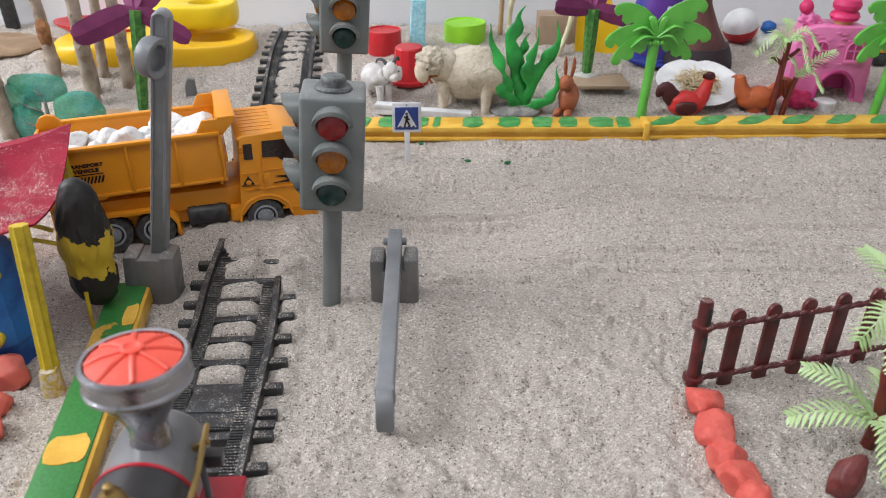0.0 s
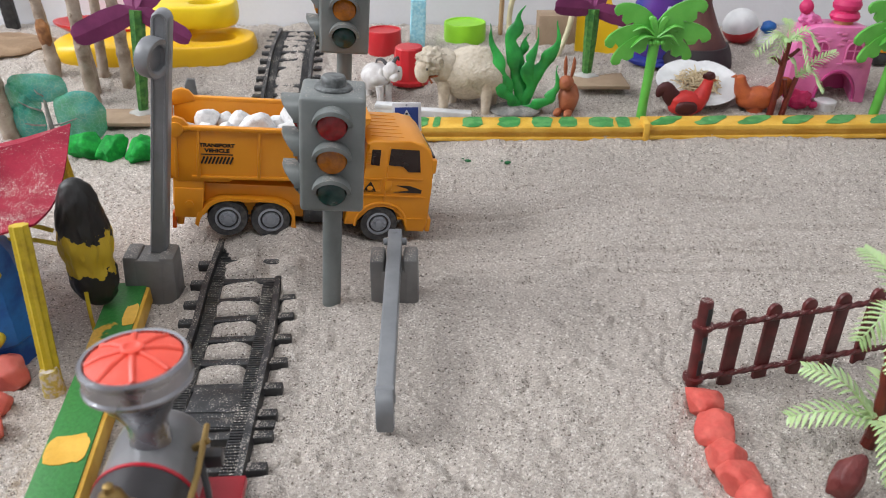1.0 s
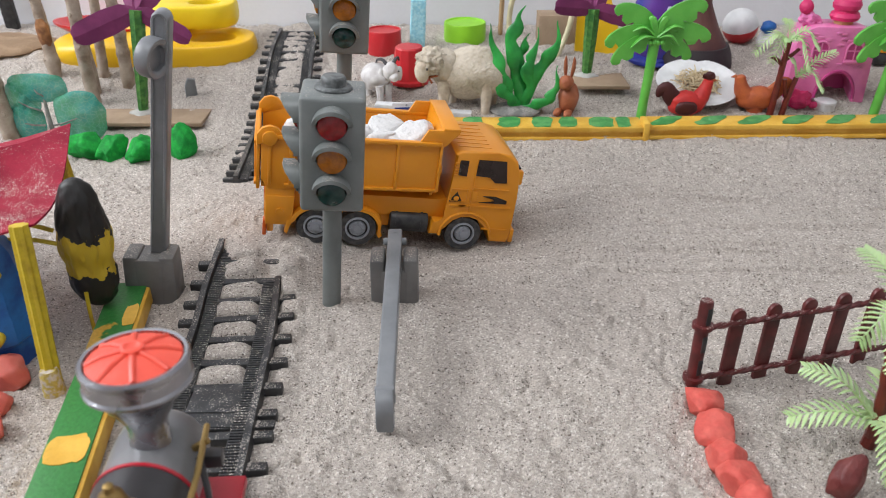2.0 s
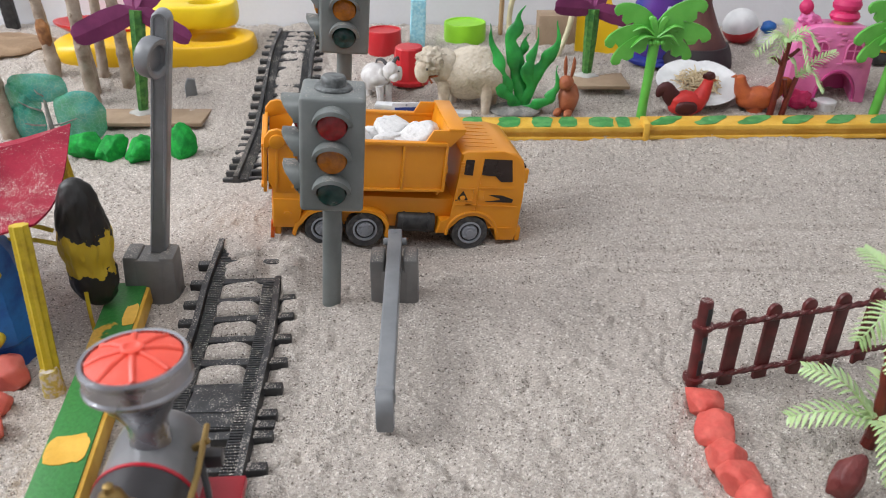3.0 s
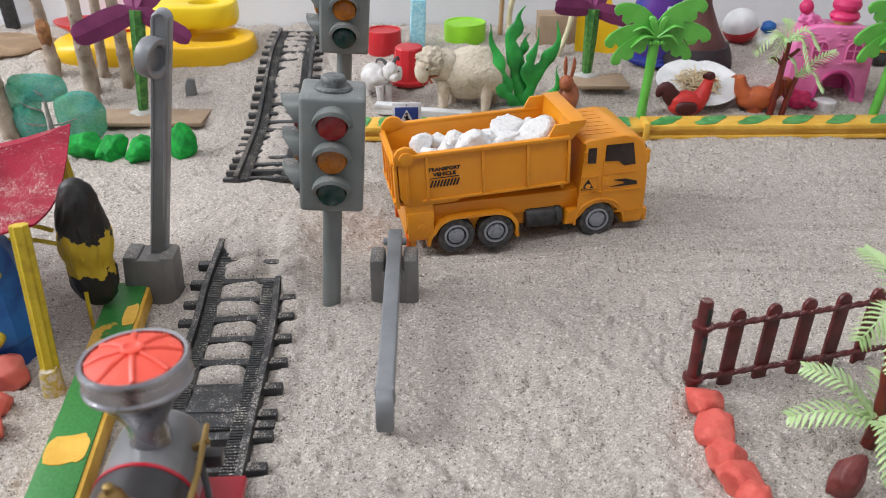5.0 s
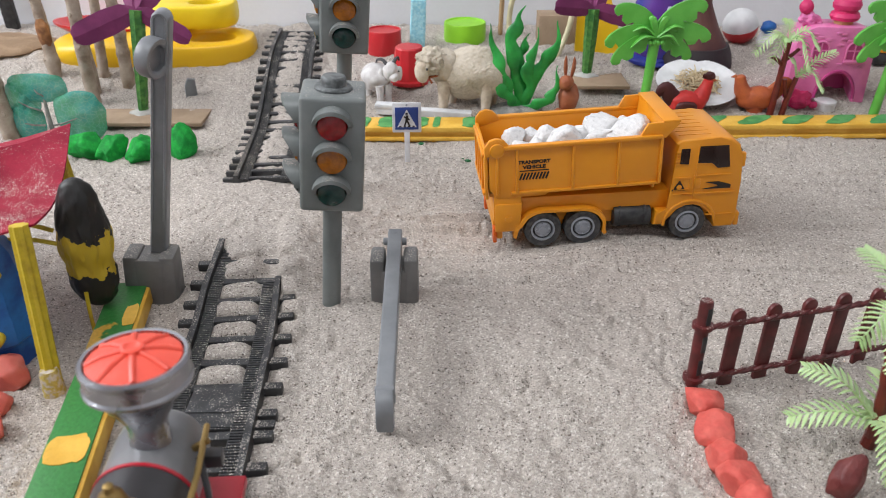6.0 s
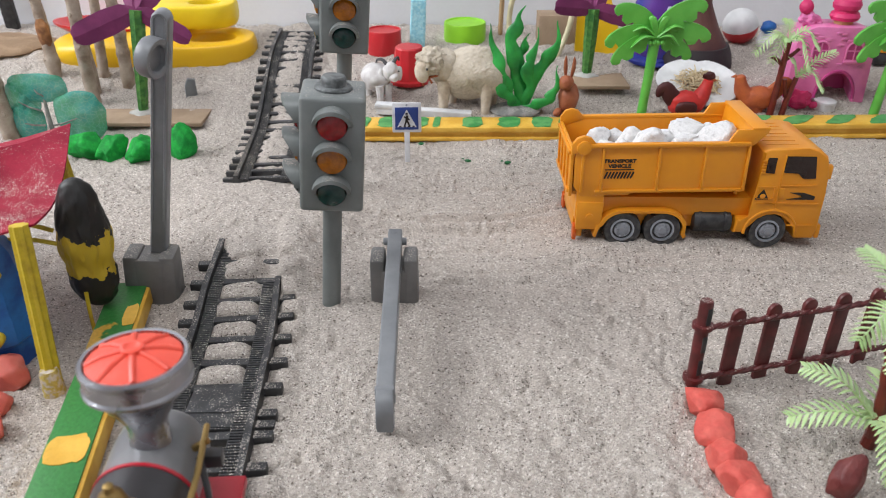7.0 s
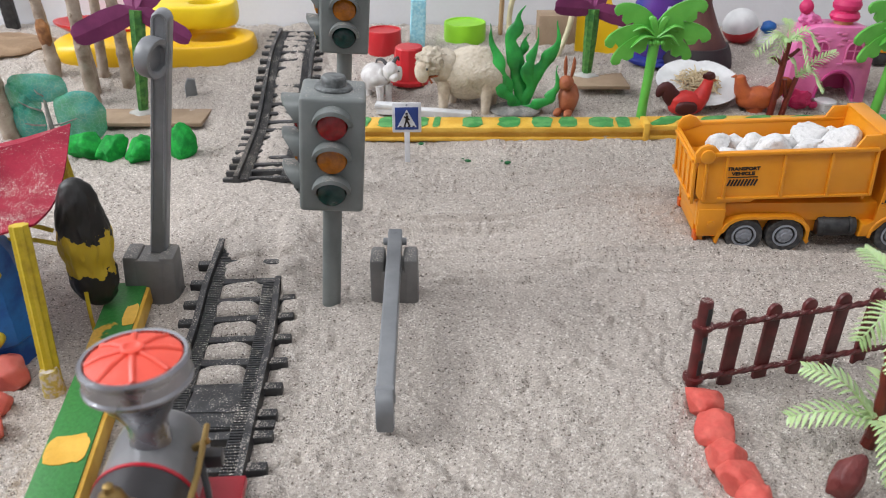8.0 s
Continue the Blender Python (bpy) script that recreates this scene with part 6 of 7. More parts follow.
# ---------------------------------------------------------------- steam locomotive
def locomotive():
    t = thing("toy_locomotive", pose(-0.0960, 0.2000, 0.0072, 0, 0, 3.5), "toy steam locomotive with chrome funnel and coral spark cap", "toy train")
    part("footplate", box(B(), (0, -0.062, 0.0110), (0.052, 0.140, 0.0040), 0.0010), DEEP_RED, t, "red footplate")
    part("smokebox", lathe(B(), [(0.0, -0.018), (0.0158, -0.018), (0.0160, 0.0), (0.0152, 0.008), (0.0120, 0.0125), (0.0, 0.0140)], pose(0, 0, 0.0290, -90, 0, 0), 36), SMOKE_GREY, t, "grey smokebox")
    part("boiler", lathe(B(), [(0.0, -0.110), (0.0164, -0.110), (0.0164, -0.018), (0.0, -0.018)], pose(0, 0, 0.0290, -90, 0, 0), 36), BOILER_BLACK, t, "dark boiler")
    bm = lathe(B(), [(0.0158, -0.0197), (0.0168, -0.0195), (0.0168, -0.0183), (0.0158, -0.0179)], pose(0, 0, 0.0290, -90, 0, 0), 36)
    part("boiler_band", bm, DEEP_RED, t, "dark red boiler band")
    fun = pose(0.0010, -0.0080, 0, -3, 0, 0)
    part("funnel", lathe(B(), [(0.0, 0.040), (0.0070, 0.041), (0.0064, 0.046), (0.0063, 0.0500), (0.0072, 0.0535), (0.0142, 0.0650), (0.0158, 0.0660), (0.0167, 0.0669), (0.0168, 0.0678), (0.0161, 0.0686), (0.0160, 0.0728), (0.0167, 0.0736), (0.0168, 0.0750), (0.0161, 0.0759),
                               (0.0150, 0.0757), (0.0146, 0.0735), (0.0, 0.0735)], fun, 48), CHROME, t, "tarnished chrome funnel")
    cap = lathe(B(), [(0.0148, 0.0732), (0.0144, 0.0752), (0.0090, 0.0772), (0.0040, 0.0780), (0.0, 0.0782)], fun, 40)
    for k in range(8):
        a = 2 * math.pi * k / 8 + 0.25
        part("cap_rib", tube(B(), [fun @ Vector((0.0030 * math.cos(a), 0.0030 * math.sin(a), 0.0779)), fun @ Vector((0.0090 * math.cos(a), 0.0090 * math.sin(a), 0.0770)), fun @ Vector((0.0140 * math.cos(a), 0.0140 * math.sin(a), 0.0750))], 0.0011, 8), CORAL, t)
    lathe(cap, [(0.0016, 0.0778), (0.0034, 0.0780), (0.0036, 0.0792), (0.0026, 0.0795), (0.0018, 0.0790)], fun, 20)
    part("spark_cap", cap, CORAL, t, "coral-red ribbed spark cap")
    bell = pose(0.0005, -0.0400, 0.0455)
    part("bell", lathe(B(), [(0.0, 0.013), (0.0014, 0.0125), (0.0018, 0.0105), (0.0034, 0.0090), (0.0042, 0.0060), (0.0052, 0.0030), (0.0078, 0.0), (0.0082, -0.003), (0.0, -0.003)], bell, 26), BRASS, t, "brass bell")
    part("handrail", tube(B(), [(0.0165, 0.004, 0.040), (0.0180, -0.020, 0.0400), (0.0180, -0.09, 0.0400)], 0.0011, 8), BRASS, t, "brass handrail")
    for yy in (-0.004, -0.045):
        part("rail_stanchion", rod(B(), (0.0130, yy, 0.037), (0.0185, yy, 0.0405), 0.0014, 0.0012, 8), BRASS, t)
    part("pipe", tube(B(), curve_pts([(0.0165, -0.010, 0.039), (0.0200, -0.018, 0.032), (0.0215, -0.026, 0.022), (0.0215, -0.03, 0.013)], 10), 0.0011, 8), BOILER_BLACK, t, "dark pipe")
    part("lamp_bracket", box(B(), (0.0190, -0.004, 0.0330), (0.0070, 0.005, 0.0055), 0.0008), BOILER_BLACK, t)
    part("cylinder", rod(B(), (0.0185, -0.028, 0.0045), (0.0185, 0.000, 0.0045), 0.0050, seg=18, bevel=0.0008), BOILER_BLACK, t)
    part("cylinder", rod(B(), (-0.0185, -0.028, 0.0045), (-0.0185, 0.000, 0.0045), 0.0050, seg=18, bevel=0.0008), BOILER_BLACK, t)
    for yy in (-0.015, -0.055, -0.095):
        for s in (-1, 1):
            part("wheel", lathe(B(), [(0.0, -0.002), (0.0085, -0.002), (0.0090, 0.0), (0.0078, 0.002), (0.0, 0.002)], pose(s * 0.0185, yy, 0.0082, 0, 90, 0), 24), BOILER_BLACK, t)
    part("cab", box(B(), (0, -0.121, 0.032), (0.044, 0.026, 0.046), 0.0015), DEEP_RED, t, "red driver's cab")


locomotive()


# ---------------------------------------------------------------- things along the wall
def lid(name, x, y, r, h, material, label, category):
    t = thing(name, pose(x, y, gz(x, y)), label, category)
    bm = lathe(B(), [(0.0, -0.003), (r * 0.97, -0.003), (r, 0.001), (r, h - 0.0015), (r * 0.97, h), (r * 0.90, h), (r * 0.88, h - 0.0012), (0.0, h - 0.0012)], seg=48)
    part("cap", bm, material, t)


lid("bottle_cap", -0.0560, 0.7520, 0.0165, 0.0190, RED_PLASTIC, "red plastic bottle cap on the sand", "cap")
lid("jar_lid", 0.0215, 0.7850, 0.0205, 0.0165, LIME, "lime green plastic jar lid on the sand", "lid")
cup = thing("upturned_cup", pose(-0.0300, 0.6960, gz(-0.03, 0.696)), "red plastic cup standing upside down", "cup")
part("cup", lathe(B(), [(0.0, -0.002), (0.0185, -0.002), (0.0188, 0.0012), (0.0160, 0.0020), (0.0125, 0.0285), (0.0115, 0.0300), (0.0, 0.0300)], seg=12), RED_PLASTIC, cup, sharp=20)
sp = thing("foam_block", pose(-0.0250, 0.7620, gz(-0.025, 0.762), 0, 3, 6), "pale blue rough foam block standing upright", "foam block")
bm = box(B(), (0, 0, 0.0205), (0.0140, 0.0090, 0.045), 0.0008)
bmesh.ops.subdivide_edges(bm, edges=bm.edges[:], cuts=5, use_grid_fill=True)
for v in bm.verts:
    v.co += Vector((noise.noise(v.co * 400), noise.noise(v.co * 400 + Vector((5, 0, 0))), noise.noise(v.co * 400 + Vector((0, 5, 0))))) * 0.0007
part("block", bm, SPONGE_BLUE, sp)


def vinyl_float(x, y, z, outer, thick, hole, material, label, rz=0.0, tilt=0.0):
    """A plump flat float with a rounded rim; hole gives the opening's centre along x and its half axes."""
    t = thing("vinyl_float", pose(x, y, z, tilt, 0, rz), label, "inflatable float", "yellow vinyl floats")
    n, e = 80, 2 / 2.7
    prof = [(0.15 * (1 - math.cos(b)), math.sin(b)) for b in [math.pi / 2 * (k / 6) for k in range(-6, 7)]]
    prof += [(1 - 0.07 * (1 - math.cos(b)), math.sin(b)) for b in [math.pi / 2 * (k / 6) for k in range(6, -7, -1)]]
    bm = bmesh.new()
    rings = []
    for f, h in prof:
        ring = []
        for k in range(n):
            c, sn = math.cos(2 * math.pi * k / n), math.sin(2 * math.pi * k / n)
            waist = 1 - 0.10 * math.exp(-((c + 0.1) / 0.35) ** 2)
            po = Vector((outer[0] * abs(c) ** e * (1 if c > 0 else -1), outer[1] * abs(sn) ** e * (1 if sn > 0 else -1) * waist, h * thick / 2))
            pi = Vector((hole[0] + hole[1] * c, hole[2] * sn, h * thick / 2 * 0.9))
            ring.append(bm.verts.new(po.lerp(pi, f)))
        rings.append(ring)
    for p, q in zip(rings, rings[1:] + rings[:1]):
        for k in range(n):
            bm.faces.new((p[k], p[(k + 1) % n], q[(k + 1) % n], q[k]))
    part("float", bm, material, t, sharp=80)


vinyl_float(-0.2730, 0.7480, 0.0320, (0.0965, 0.0370), 0.0235, (0.0570, 0.0210, 0.0125), YELLOW_VINYL, "plump yellow vinyl float with an oval hole lying on the sand", tilt=4)
vinyl_float(-0.2360, 0.7700, 0.0610, (0.0400, 0.0290), 0.0210, (0.0100, 0.0140, 0.0100), LEMON_VINYL, "lemon yellow vinyl float stacked on another", rz=4, tilt=2)
rp = thing("red_dish", pose(-0.3330, 0.7980, 0.0400, -6, 4, 0), "shallow red plastic dish half under a yellow ring", "dish")
part("dish", lathe(B(), [(0.0, -0.003), (0.040, -0.003), (0.050, 0.003), (0.0505, 0.005), (0.048, 0.005), (0.039, 0.0), (0.0, 0.0)], seg=40), RED_PLASTIC, rp)
bp = thing("black_post", pose(-0.4430, 0.8270, gz(-0.443, 0.827)), "thin black post by the wall", "post")
part("post", box(B(), (-0.001, 0, 0.040), (0.0125, 0.008, 0.090), 0.0008, m=pose(0, 0, 0, 0, -3, 0)), BLACK_PLASTIC, bp)
# brown cardboard area at the back left, built as a low mound
er = thing("brown_patch", pose(-0.4300, 0.7700, gz(-0.43, 0.77) - 0.004), "low brown mound standing in for a cardboard sheet on the sand", "earth")
part("mound", lump(B(), (0, 0, 0), (0.060, 0.045, 0.0080), 14, 0.2, 4), PATCH_BROWN, er)
sk = thing("bamboo_stick", pose(0.0570, 0.7990, gz(0.057, 0.799)), "thin bamboo stick standing by the wall", "stick")
part("stick", tube(B(), [(0, 0, -0.01), (0.001, 0, 0.03), (0.003, 0, 0.09)], 0.0024, 10), BAMBOO, sk)
hp = thing("bent_straw", pose(0, 0, 0), "cream drinking straw bent into a hoop in the sand", "straw")
part("straw", tube(B(), curve_pts([(0.0660, 0.7900, 0.025), (0.0660, 0.7900, 0.060), (0.0780, 0.7830, 0.100), (0.100, 0.770, 0.1120), (0.1200, 0.755, 0.090), (0.1180, 0.745, 0.055), (0.1040, 0.735, 0.022)], 40), 0.0026, 10), STRAW_CREAM, hp)
yt = thing("yellow_tent", pose(0.1380, 0.7450, gz(0.138, 0.745)), "small yellow folded card tent", "card tent")
part("card", prism(B(), [(-0.014, -0.002), (0.034, -0.002), (0.014, 0.060), (-0.012, 0.062)], 0.0020, m=pose(0, 0, 0, -10, 0, 0)), YELLOW_VINYL, yt)
cb = thing("cardboard_box", pose(0.1290, 0.7750, gz(0.129, 0.775)), "low brown cardboard box by the wall", "box")
part("box", box(B(), (0, 0, 0.012), (0.075, 0.026, 0.030), 0.0006), CARDBOARD, cb)

# ball, volcano and spotted house
ba = thing("ball", pose(0.2880, 0.7750, gz(0.288, 0.775) + 0.0145, 12, -15, 0), "small white and red ball on the sand", "ball")
for name, a0, a1, material, lab in (("upper_half", 0.5, 0.0, PLATE_WHITE, "white half"), ("lower_half", 1.0, 0.5, RED_PLASTIC, "red half")):
    part(name, lathe(B(), [(0.0168 * math.sin(math.pi * (a0 + (a1 - a0) * k / 12)), 0.0168 * math.cos(math.pi * (a0 + (a1 - a0) * k / 12))) for k in range(13)], seg=32), material, ba, lab)
vo = thing("volcano", pose(0.2310, 0.7300, gz(0.238, 0.73)), "brown painted clay volcano with a charcoal foot", "volcano")
bm = lathe(B(), [(0.0, -0.004), (0.0350, -0.004), (0.0315, 0.012), (0.0210, 0.030), (0.0110, 0.050), (0.0065, 0.075), (0.0050, 0.095), (0.0, 0.090)], seg=26)
for v in bm.verts:
    v.co += Vector((noise.noise(v.co * 60), noise.noise(v.co * 60 + Vector((9, 0, 0))), 0)) * 0.0022
part("cone", bm, VOLCANO, vo)
bm = lathe(B(), [(0.0, -0.004), (0.0362, -0.004), (0.0345, 0.008), (0.0315, 0.0160), (0.0, 0.0150)], seg=26)
for v in bm.verts:
    v.co += Vector((noise.noise(v.co * 60), noise.noise(v.co * 60 + Vector((9, 0, 0))), 0)) * 0.0022
part("foot", bm, VOLCANO_BASE, vo, "charcoal painted foot")
bm = B()
for k in range(6):
    a = -0.9 + 0.28 * k
    tube(bm, [(0.010, -0.004, 0.066), (0.010 + 0.016 * math.sin(a + 1.2), -0.006, 0.066 + 0.018 * math.cos(a + 0.4))], [0.0022, 0.0008], 6, 0.5)
part("feather_tuft", bm, BLUE_DARK, vo, "blue feather tuft")
pu = thing("spotted_house", pose(0.1990, 0.7400, gz(0.199, 0.74)), "violet and blue painted clay house with pale dots", "toy house")
bm = lathe(B(), [(0.0, -0.003), (0.0260, -0.003), (0.0275, 0.010), (0.0250, 0.028), (0.0265, 0.034), (0.0180, 0.064), (0.0080, 0.090), (0.0, 0.094)], seg=14)
part("body", bm, PURPLE_PAINT, pu)
part("foot", lump(B(), (0, -0.004, 0.0), (0.032, 0.026, 0.0065), 6, 0.2, 4), BLUE_DARK, pu, "ultramarine foot")
rnd = random.Random(5)
for k in range(16):
    a, z = rnd.uniform(-2.6, -0.5), rnd.uniform(0.008, 0.075)
    r = 0.0262 if z < 0.034 else 0.0265 - (z - 0.034) * 0.30
    part("dot", lump(B(), (r * math.cos(a), r * math.sin(a), z), (0.0026, 0.0026, 0.0028), k, 0.1, 2), LILAC, pu, "pale lilac dot")


def castle():
    x, y = 0.3300, 0.6760
    t = thing("toy_castle", pose(x, y, gz(x, y), 0, 0, -5), "pink plastic toy castle with arched doorway and windows", "toy castle")
    t.scale = (0.90, 0.90, 0.96)
    arch = [(0.030 * 0.0 - 0.006 + 0.0180 * math.cos(a) + 0.014, 0.0 + 0.0240 * math.sin(a)) for a in [math.pi - math.pi * k / 14 for k in range(15)]]
    out = [(-0.0370, -0.004), (arch[0][0], -0.004)] + arch + [(arch[-1][0], -0.004), (0.0370, -0.004), (0.0360, 0.046), (0.0335, 0.058), (0.020, 0.0625), (-0.020, 0.0625), (-0.0330, 0.058), (-0.0360, 0.046)]
    bm = prism(B(), out, 0.0340, bevel=0.0012)
    part("wall", bm, PINK_PLASTIC, t, sharp=30)
    part("doorway_back", box(B(), (0.008, 0.0100, 0.011), (0.040, 0.004, 0.028)), PINK_DARK, t, "magenta doorway")
    bm = tube(B(), [(ax, -0.0172, az) for ax, az in arch], 0.0016, 8)
    part("arch_trim", bm, PINK_DARK, t)
    for wx in (-0.013, 0.0175):
        o = [(-0.0068, 0.0), (0.0068, 0.0), (0.0068, 0.009)] + [(0.0068 * math.cos(a), 0.009 + 0.0068 * math.sin(a)) for a in [math.pi * k / 8 for k in range(1, 8)]] + [(-0.0068, 0.009)]
        w = part("window", prism(B(), o, 0.0016, m=pose(wx, -0.0174, 0.0340)), PINK_DARK, t, "magenta arched window")
        fr = tube(B(), [(wx + px * 1.08, -0.0182, 0.0340 + pz * 1.03) for px, pz in o + o[:1]], 0.0010, 6)
        box(fr, (wx, -0.0184, 0.0415), (0.0010, 0.0012, 0.015)), box(fr, (wx, -0.0184, 0.0425), (0.013, 0.0012, 0.0010))
        part("window_frame", fr, PINK_PLASTIC, t)
        part("window_sill", box(B(), (wx, -0.0185, 0.0330), (0.0165, 0.0034, 0.0018), 0.0004), PINK_PLASTIC, t)
    rn = random.Random(9)
    bm = B()
    for k in range(26):
        bx, bz = rn.uniform(-0.034, 0.034), rn.uniform(0.026, 0.060)
        box(bm, (bx, -0.0172, bz), (0.0050, 0.0012, 0.0022), 0.0004)
    tagged(part("raised_bricks", bm, PINK_PLASTIC, t), kind="stuff")
    part("turret", lathe(B(), [(0.0, 0.060), (0.0085, 0.060), (0.0085, 0.066), (0.0, 0.066)], pose(0.008, 0.0, 0), 20), GOLD, t, "pale gold turret foot")
    bm = lathe(B(), [(0.0, 0.066), (0.0120, 0.066), (0.0135, 0.069), (0.0120, 0.072), (0.0105, 0.0725), (0.0105, 0.075), (0.0120, 0.0755), (0.0128, 0.079), (0.0110, 0.083), (0.0, 0.086)], pose(0.008, 0, 0), 24)
    part("turret_roof", bm, HOT_PINK, t, "hot pink frilled turret roof")
    bm = lump(B(), (-0.0240, 0, 0.0660), (0.0085, 0.0070, 0.0065), 3, 0.25, 4, 2.5)
    lump(bm, (-0.0170, 0.001, 0.0630), (0.0060, 0.0055, 0.0050), 5, 0.25, 3, 2.5)
    part("rosette", bm, PINK_PLASTIC, t, "pink frilled rosette")
    part("bobble", lump(B(), (-0.0285, -0.001, 0.0760), (0.0062, 0.0062, 0.0062), 8, 0.06, 4), HOT_PINK, t, "hot pink bobble")
    return t


castle()
ws = thing("white_tub", pose(0.3270, 0.6530, gz(0.327, 0.653)), "small white round tub before the castle doorway", "tub")
part("tub", lathe(B(), [(0.0, -0.002), (0.0085, -0.002), (0.0088, 0.003), (0.0092, 0.0035), (0.0092, 0.0055), (0.0080, 0.0060), (0.0, 0.0055)], seg=28), PLATE_WHITE, ws)
fl = thing("pink_flower", pose(0.3020, 0.6520, gz(0.302, 0.652)), "magenta clay flower lying before the castle", "clay flower")
part("petals", lump(B(), (0, 0, 0.0075), (0.0115, 0.0060, 0.0080), 44, 0.3, 4, 2.0), HOT_PINK, fl)
part("bud", lump(B(), (0.013, -0.003, 0.0030), (0.0035, 0.0030, 0.0030), 45, 0.2, 3), HOT_PINK, fl)
tb = thing("blue_white_shell", pose(0.3060, 0.7500, gz(0.306, 0.75)), "small blue and white shell figure", "shell")
part("shell", lump(B(), (0, 0, 0.0080), (0.0080, 0.0070, 0.0130), 46, 0.2, 4), PLATE_WHITE, tb)
part("crest", lump(B(), (-0.002, -0.002, 0.0220), (0.0065, 0.0050, 0.0055), 47, 0.2, 3), BLUE_PAINT, tb, "blue crest")
dg = thing("toy_digger", pose(0.4060, 0.7250, gz(0.406, 0.725), 0, 0, 10), "small black and orange toy digger", "toy digger")
part("track", box(B(), (0, 0, 0.005), (0.030, 0.018, 0.012), 0.004), BLACK_PLASTIC, dg, "black rubber track")
part("cab", box(B(), (0.002, 0, 0.017), (0.020, 0.016, 0.013), 0.0015), TRUCK_ORANGE, dg, "orange cab")
part("arm", tube(B(), [(-0.008, 0, 0.016), (-0.016, 0, 0.026), (-0.022, 0, 0.018)], 0.0020, 8), TRUCK_ORANGE, dg)

br = thing("grey_bracket", pose(-0.2190, 0.6700, gz(-0.219, 0.67), 0, -8, 20), "small grey plastic bracket stuck in the sand", "bracket")
part("bracket", prism(B(), [(-0.006, -0.003), (0.004, -0.003), (0.006, 0.014), (0.0, 0.016), (-0.004, 0.010)], 0.005, bevel=0.0006), BARRIER_GREY, br)


# ---------------------------------------------------------------- room fittings
def ceiling_light(x, y):
    t = thing("ceiling_light", pose(x, y, 1.90), "added white rectangular ceiling light panel, out of view", "ceiling light", "ceiling lights")
    part("housing", box(B(), (0, 0, -0.045), (1.16, 0.56, 0.090), 0.006), WALL, t)
    for s in (-1, 1):
        part("frame_bar", box(B(), (0, s * 0.275, -0.100), (1.18, 0.03, 0.030), 0.003), SIGN_WHITE, t)
        part("frame_bar", box(B(), (s * 0.575, 0, -0.100), (0.03, 0.52, 0.030), 0.003), SIGN_WHITE, t)


# housings added around the two unseen fill lamps
ceiling_light(-0.3, -0.25)
ceiling_light(0.75, -0.25)
wd = tagged(new("window_1"), "white framed window in the side wall", "window", kind="structure")
for c, s in (((-1.65, 0.29, 0.675), (0.08, 1.30, 0.045)), ((-1.65, 0.29, 1.575), (0.08, 1.30, 0.045)), ((-1.65, -0.335, 1.125), (0.08, 0.045, 0.85)), ((-1.65, 0.915, 1.125), (0.08, 0.045, 0.85)), ((-1.65, 0.29, 1.125), (0.06, 0.04, 0.85))):
    part("window_frame", box(B(), c, s, 0.004), SIGN_WHITE, wd)
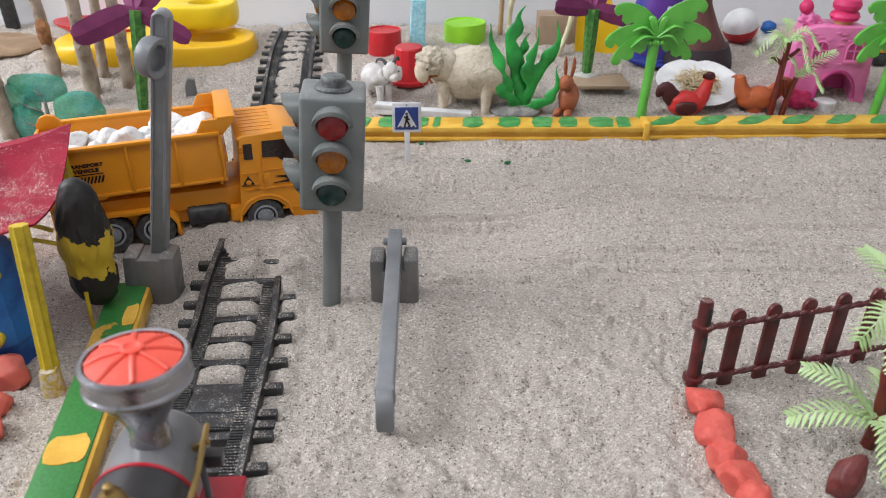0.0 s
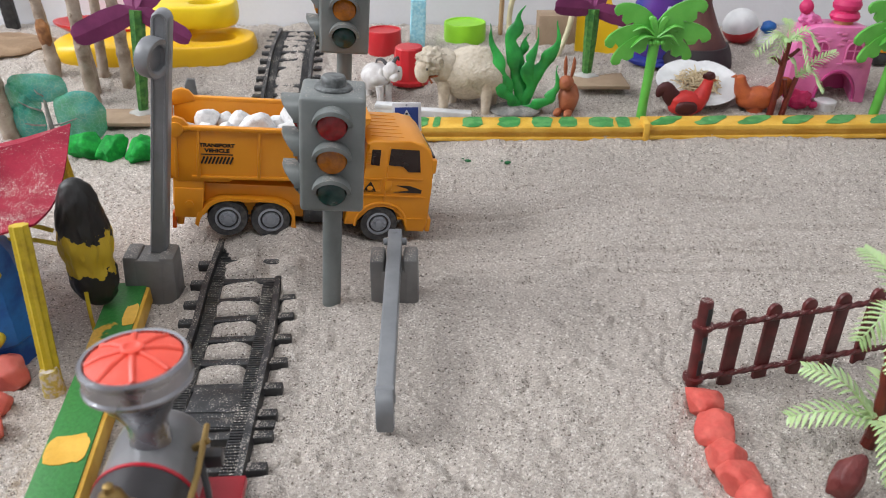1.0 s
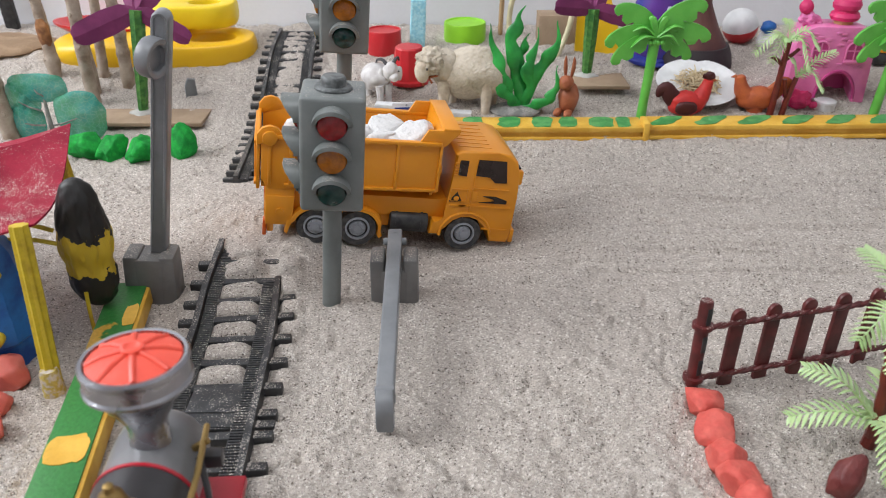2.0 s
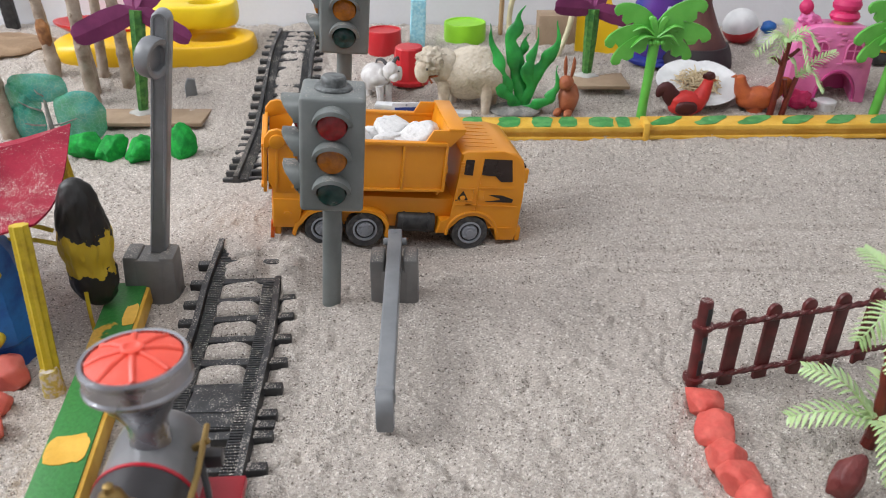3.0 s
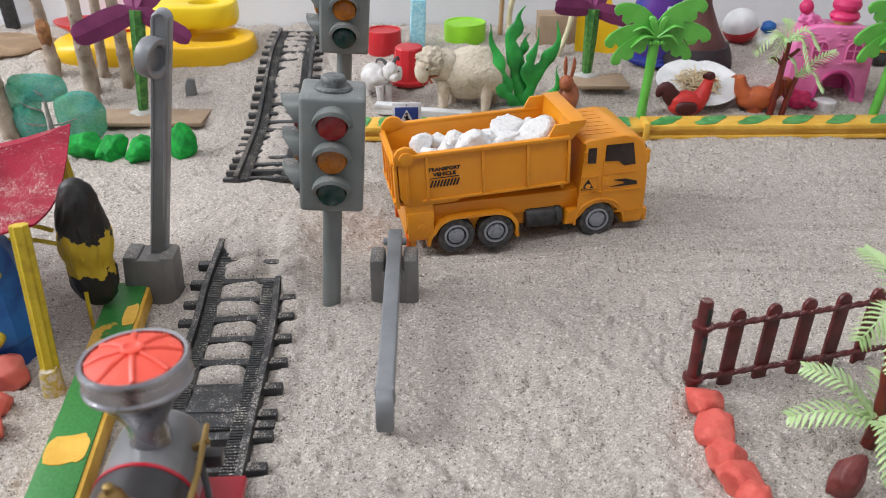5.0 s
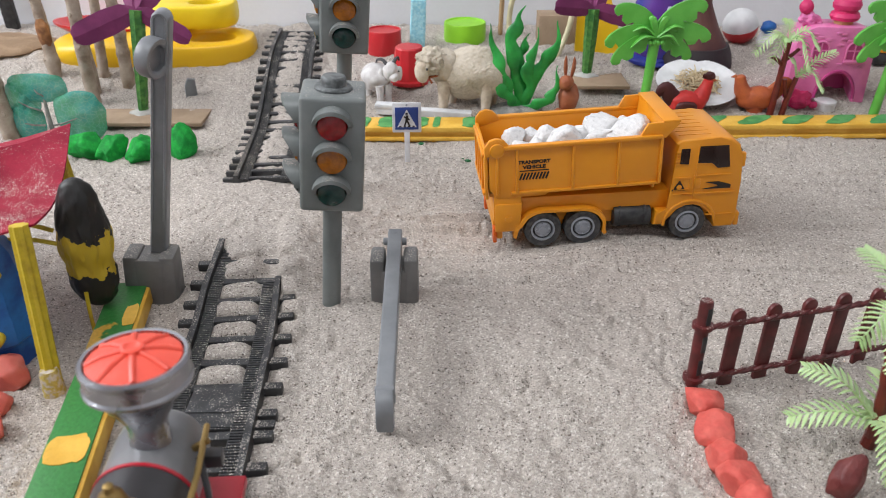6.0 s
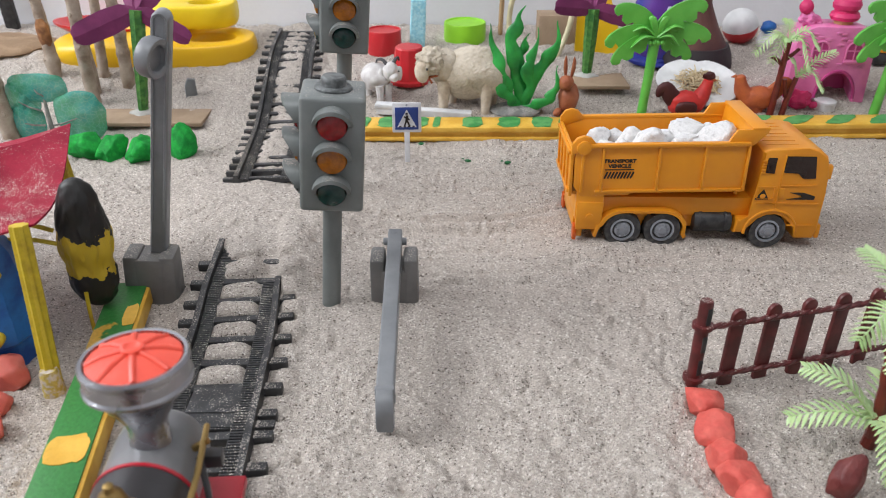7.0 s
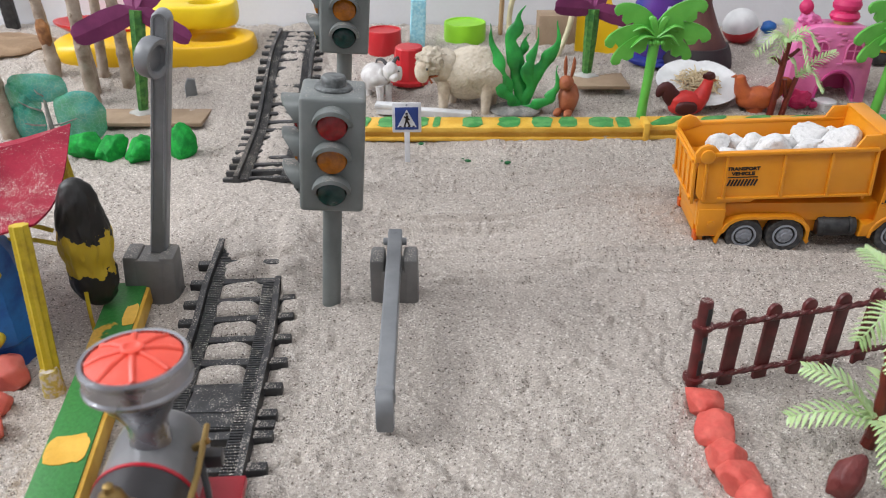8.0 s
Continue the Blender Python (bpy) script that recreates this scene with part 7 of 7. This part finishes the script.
# ---------------------------------------------------------------- what moves
def motions():
    """The truck is tugged along the road: seconds, place, heading, nose-up and roll."""
    drive = [
        (0.0, -0.1594, 0.4438, 0.0005, 17.7, -0.4, -0.2),
        (0.2, -0.1506, 0.4446, 0.0019, 14.6, 0.8, -0.2),
        (0.3, -0.1435, 0.4449, 0.0030, 16.5, 0.6, -0.1),
        (0.4, -0.1364, 0.4445, 0.0050, 14.3, 1.9, -0.4),
        (0.5, -0.1258, 0.4434, 0.0070, 13.0, 2.6, -0.6),
        (0.7, -0.1170, 0.4442, 0.0107, 14.9, 2.9, -0.5),
        (0.8, -0.0970, 0.4391, 0.0057, 11.9, -8.6, -0.1),
        (0.9, -0.0902, 0.4385, 0.0054, 12.6, -11.2, 0.0),
        (1.0, -0.0897, 0.4398, 0.0061, 12.3, -8.4, 0.1),
        (1.2, -0.0829, 0.4407, 0.0107, 15.4, -1.4, -0.5),
        (1.3, -0.0723, 0.4406, 0.0068, 12.1, -4.8, 0.0),
        (1.5, -0.0614, 0.4402, 0.0020, 10.8, -14.2, 1.0),
        (1.7, -0.0456, 0.4390, 0.0014, 10.2, -10.4, 0.8),
        (2.8, -0.0341, 0.4422, -0.0012, 10.2, -7.2, 0.2),
        (3.0, -0.0341, 0.4422, -0.0012, 10.2, -7.2, 0.2),
        (3.5, -0.0341, 0.4422, -0.0012, 10.2, -7.2, 0.2),
        (3.8, -0.0341, 0.4422, -0.0012, 10.2, -7.2, 0.2),
        (3.9, -0.0159, 0.4516, -0.0055, 10.5, -5.4, 0.0),
        (4.0, -0.0082, 0.4485, -0.0060, 11.2, -4.6, 0.0),
        (4.4, 0.0133, 0.4496, -0.0043, 11.1, -1.6, 1.3),
        (4.5, 0.0174, 0.4490, -0.0041, 11.4, -1.0, 1.0),
        (4.7, 0.0295, 0.4477, -0.0035, 12.2, 0.2, 0.4),
        (5.8, 0.0846, 0.4508, -0.0007, 4.9, 2.8, 1.0),
        (6.0, 0.1011, 0.4496, -0.0017, 3.8, 1.7, -0.1),
        (6.5, 0.1367, 0.4494, -0.0045, 1.4, -0.8, -0.6),
        (7.0, 0.1510, 0.4499, -0.0056, -0.0, -0.6, -1.0),
        (7.5, 0.1875, 0.4510, -0.0076, -2.2, 0.4, -0.8),
        (8.0, 0.2274, 0.4479, -0.0073, -3.4, 2.1, 0.4),
    ]
    walk(truck, [(t, pose(x, y, z, 0, 0, yaw) @ pose(0, 0, 0, roll, -nose, 0)) for t, x, y, z, yaw, nose, roll in drive])
    # the wheels roll with the distance covered
    ts = [r[0] for r in drive]
    xs = [r[1] for r in drive]
    rolled = []
    for k in range(161):
        t = k * 0.05
        rolled.append((t, (float(np.interp(t, ts, xs)) - xs[0]) / WHEEL_R))
    for wheel, x, side in truck_wheels:
        place = pose(x, side * (TRUCK_W / 2 - 0.0052), WHEEL_R)
        walk(wheel, [(t, place @ pose(0, 0, 0, 0, math.degrees(a), 0)) for t, a in rolled])


motions()
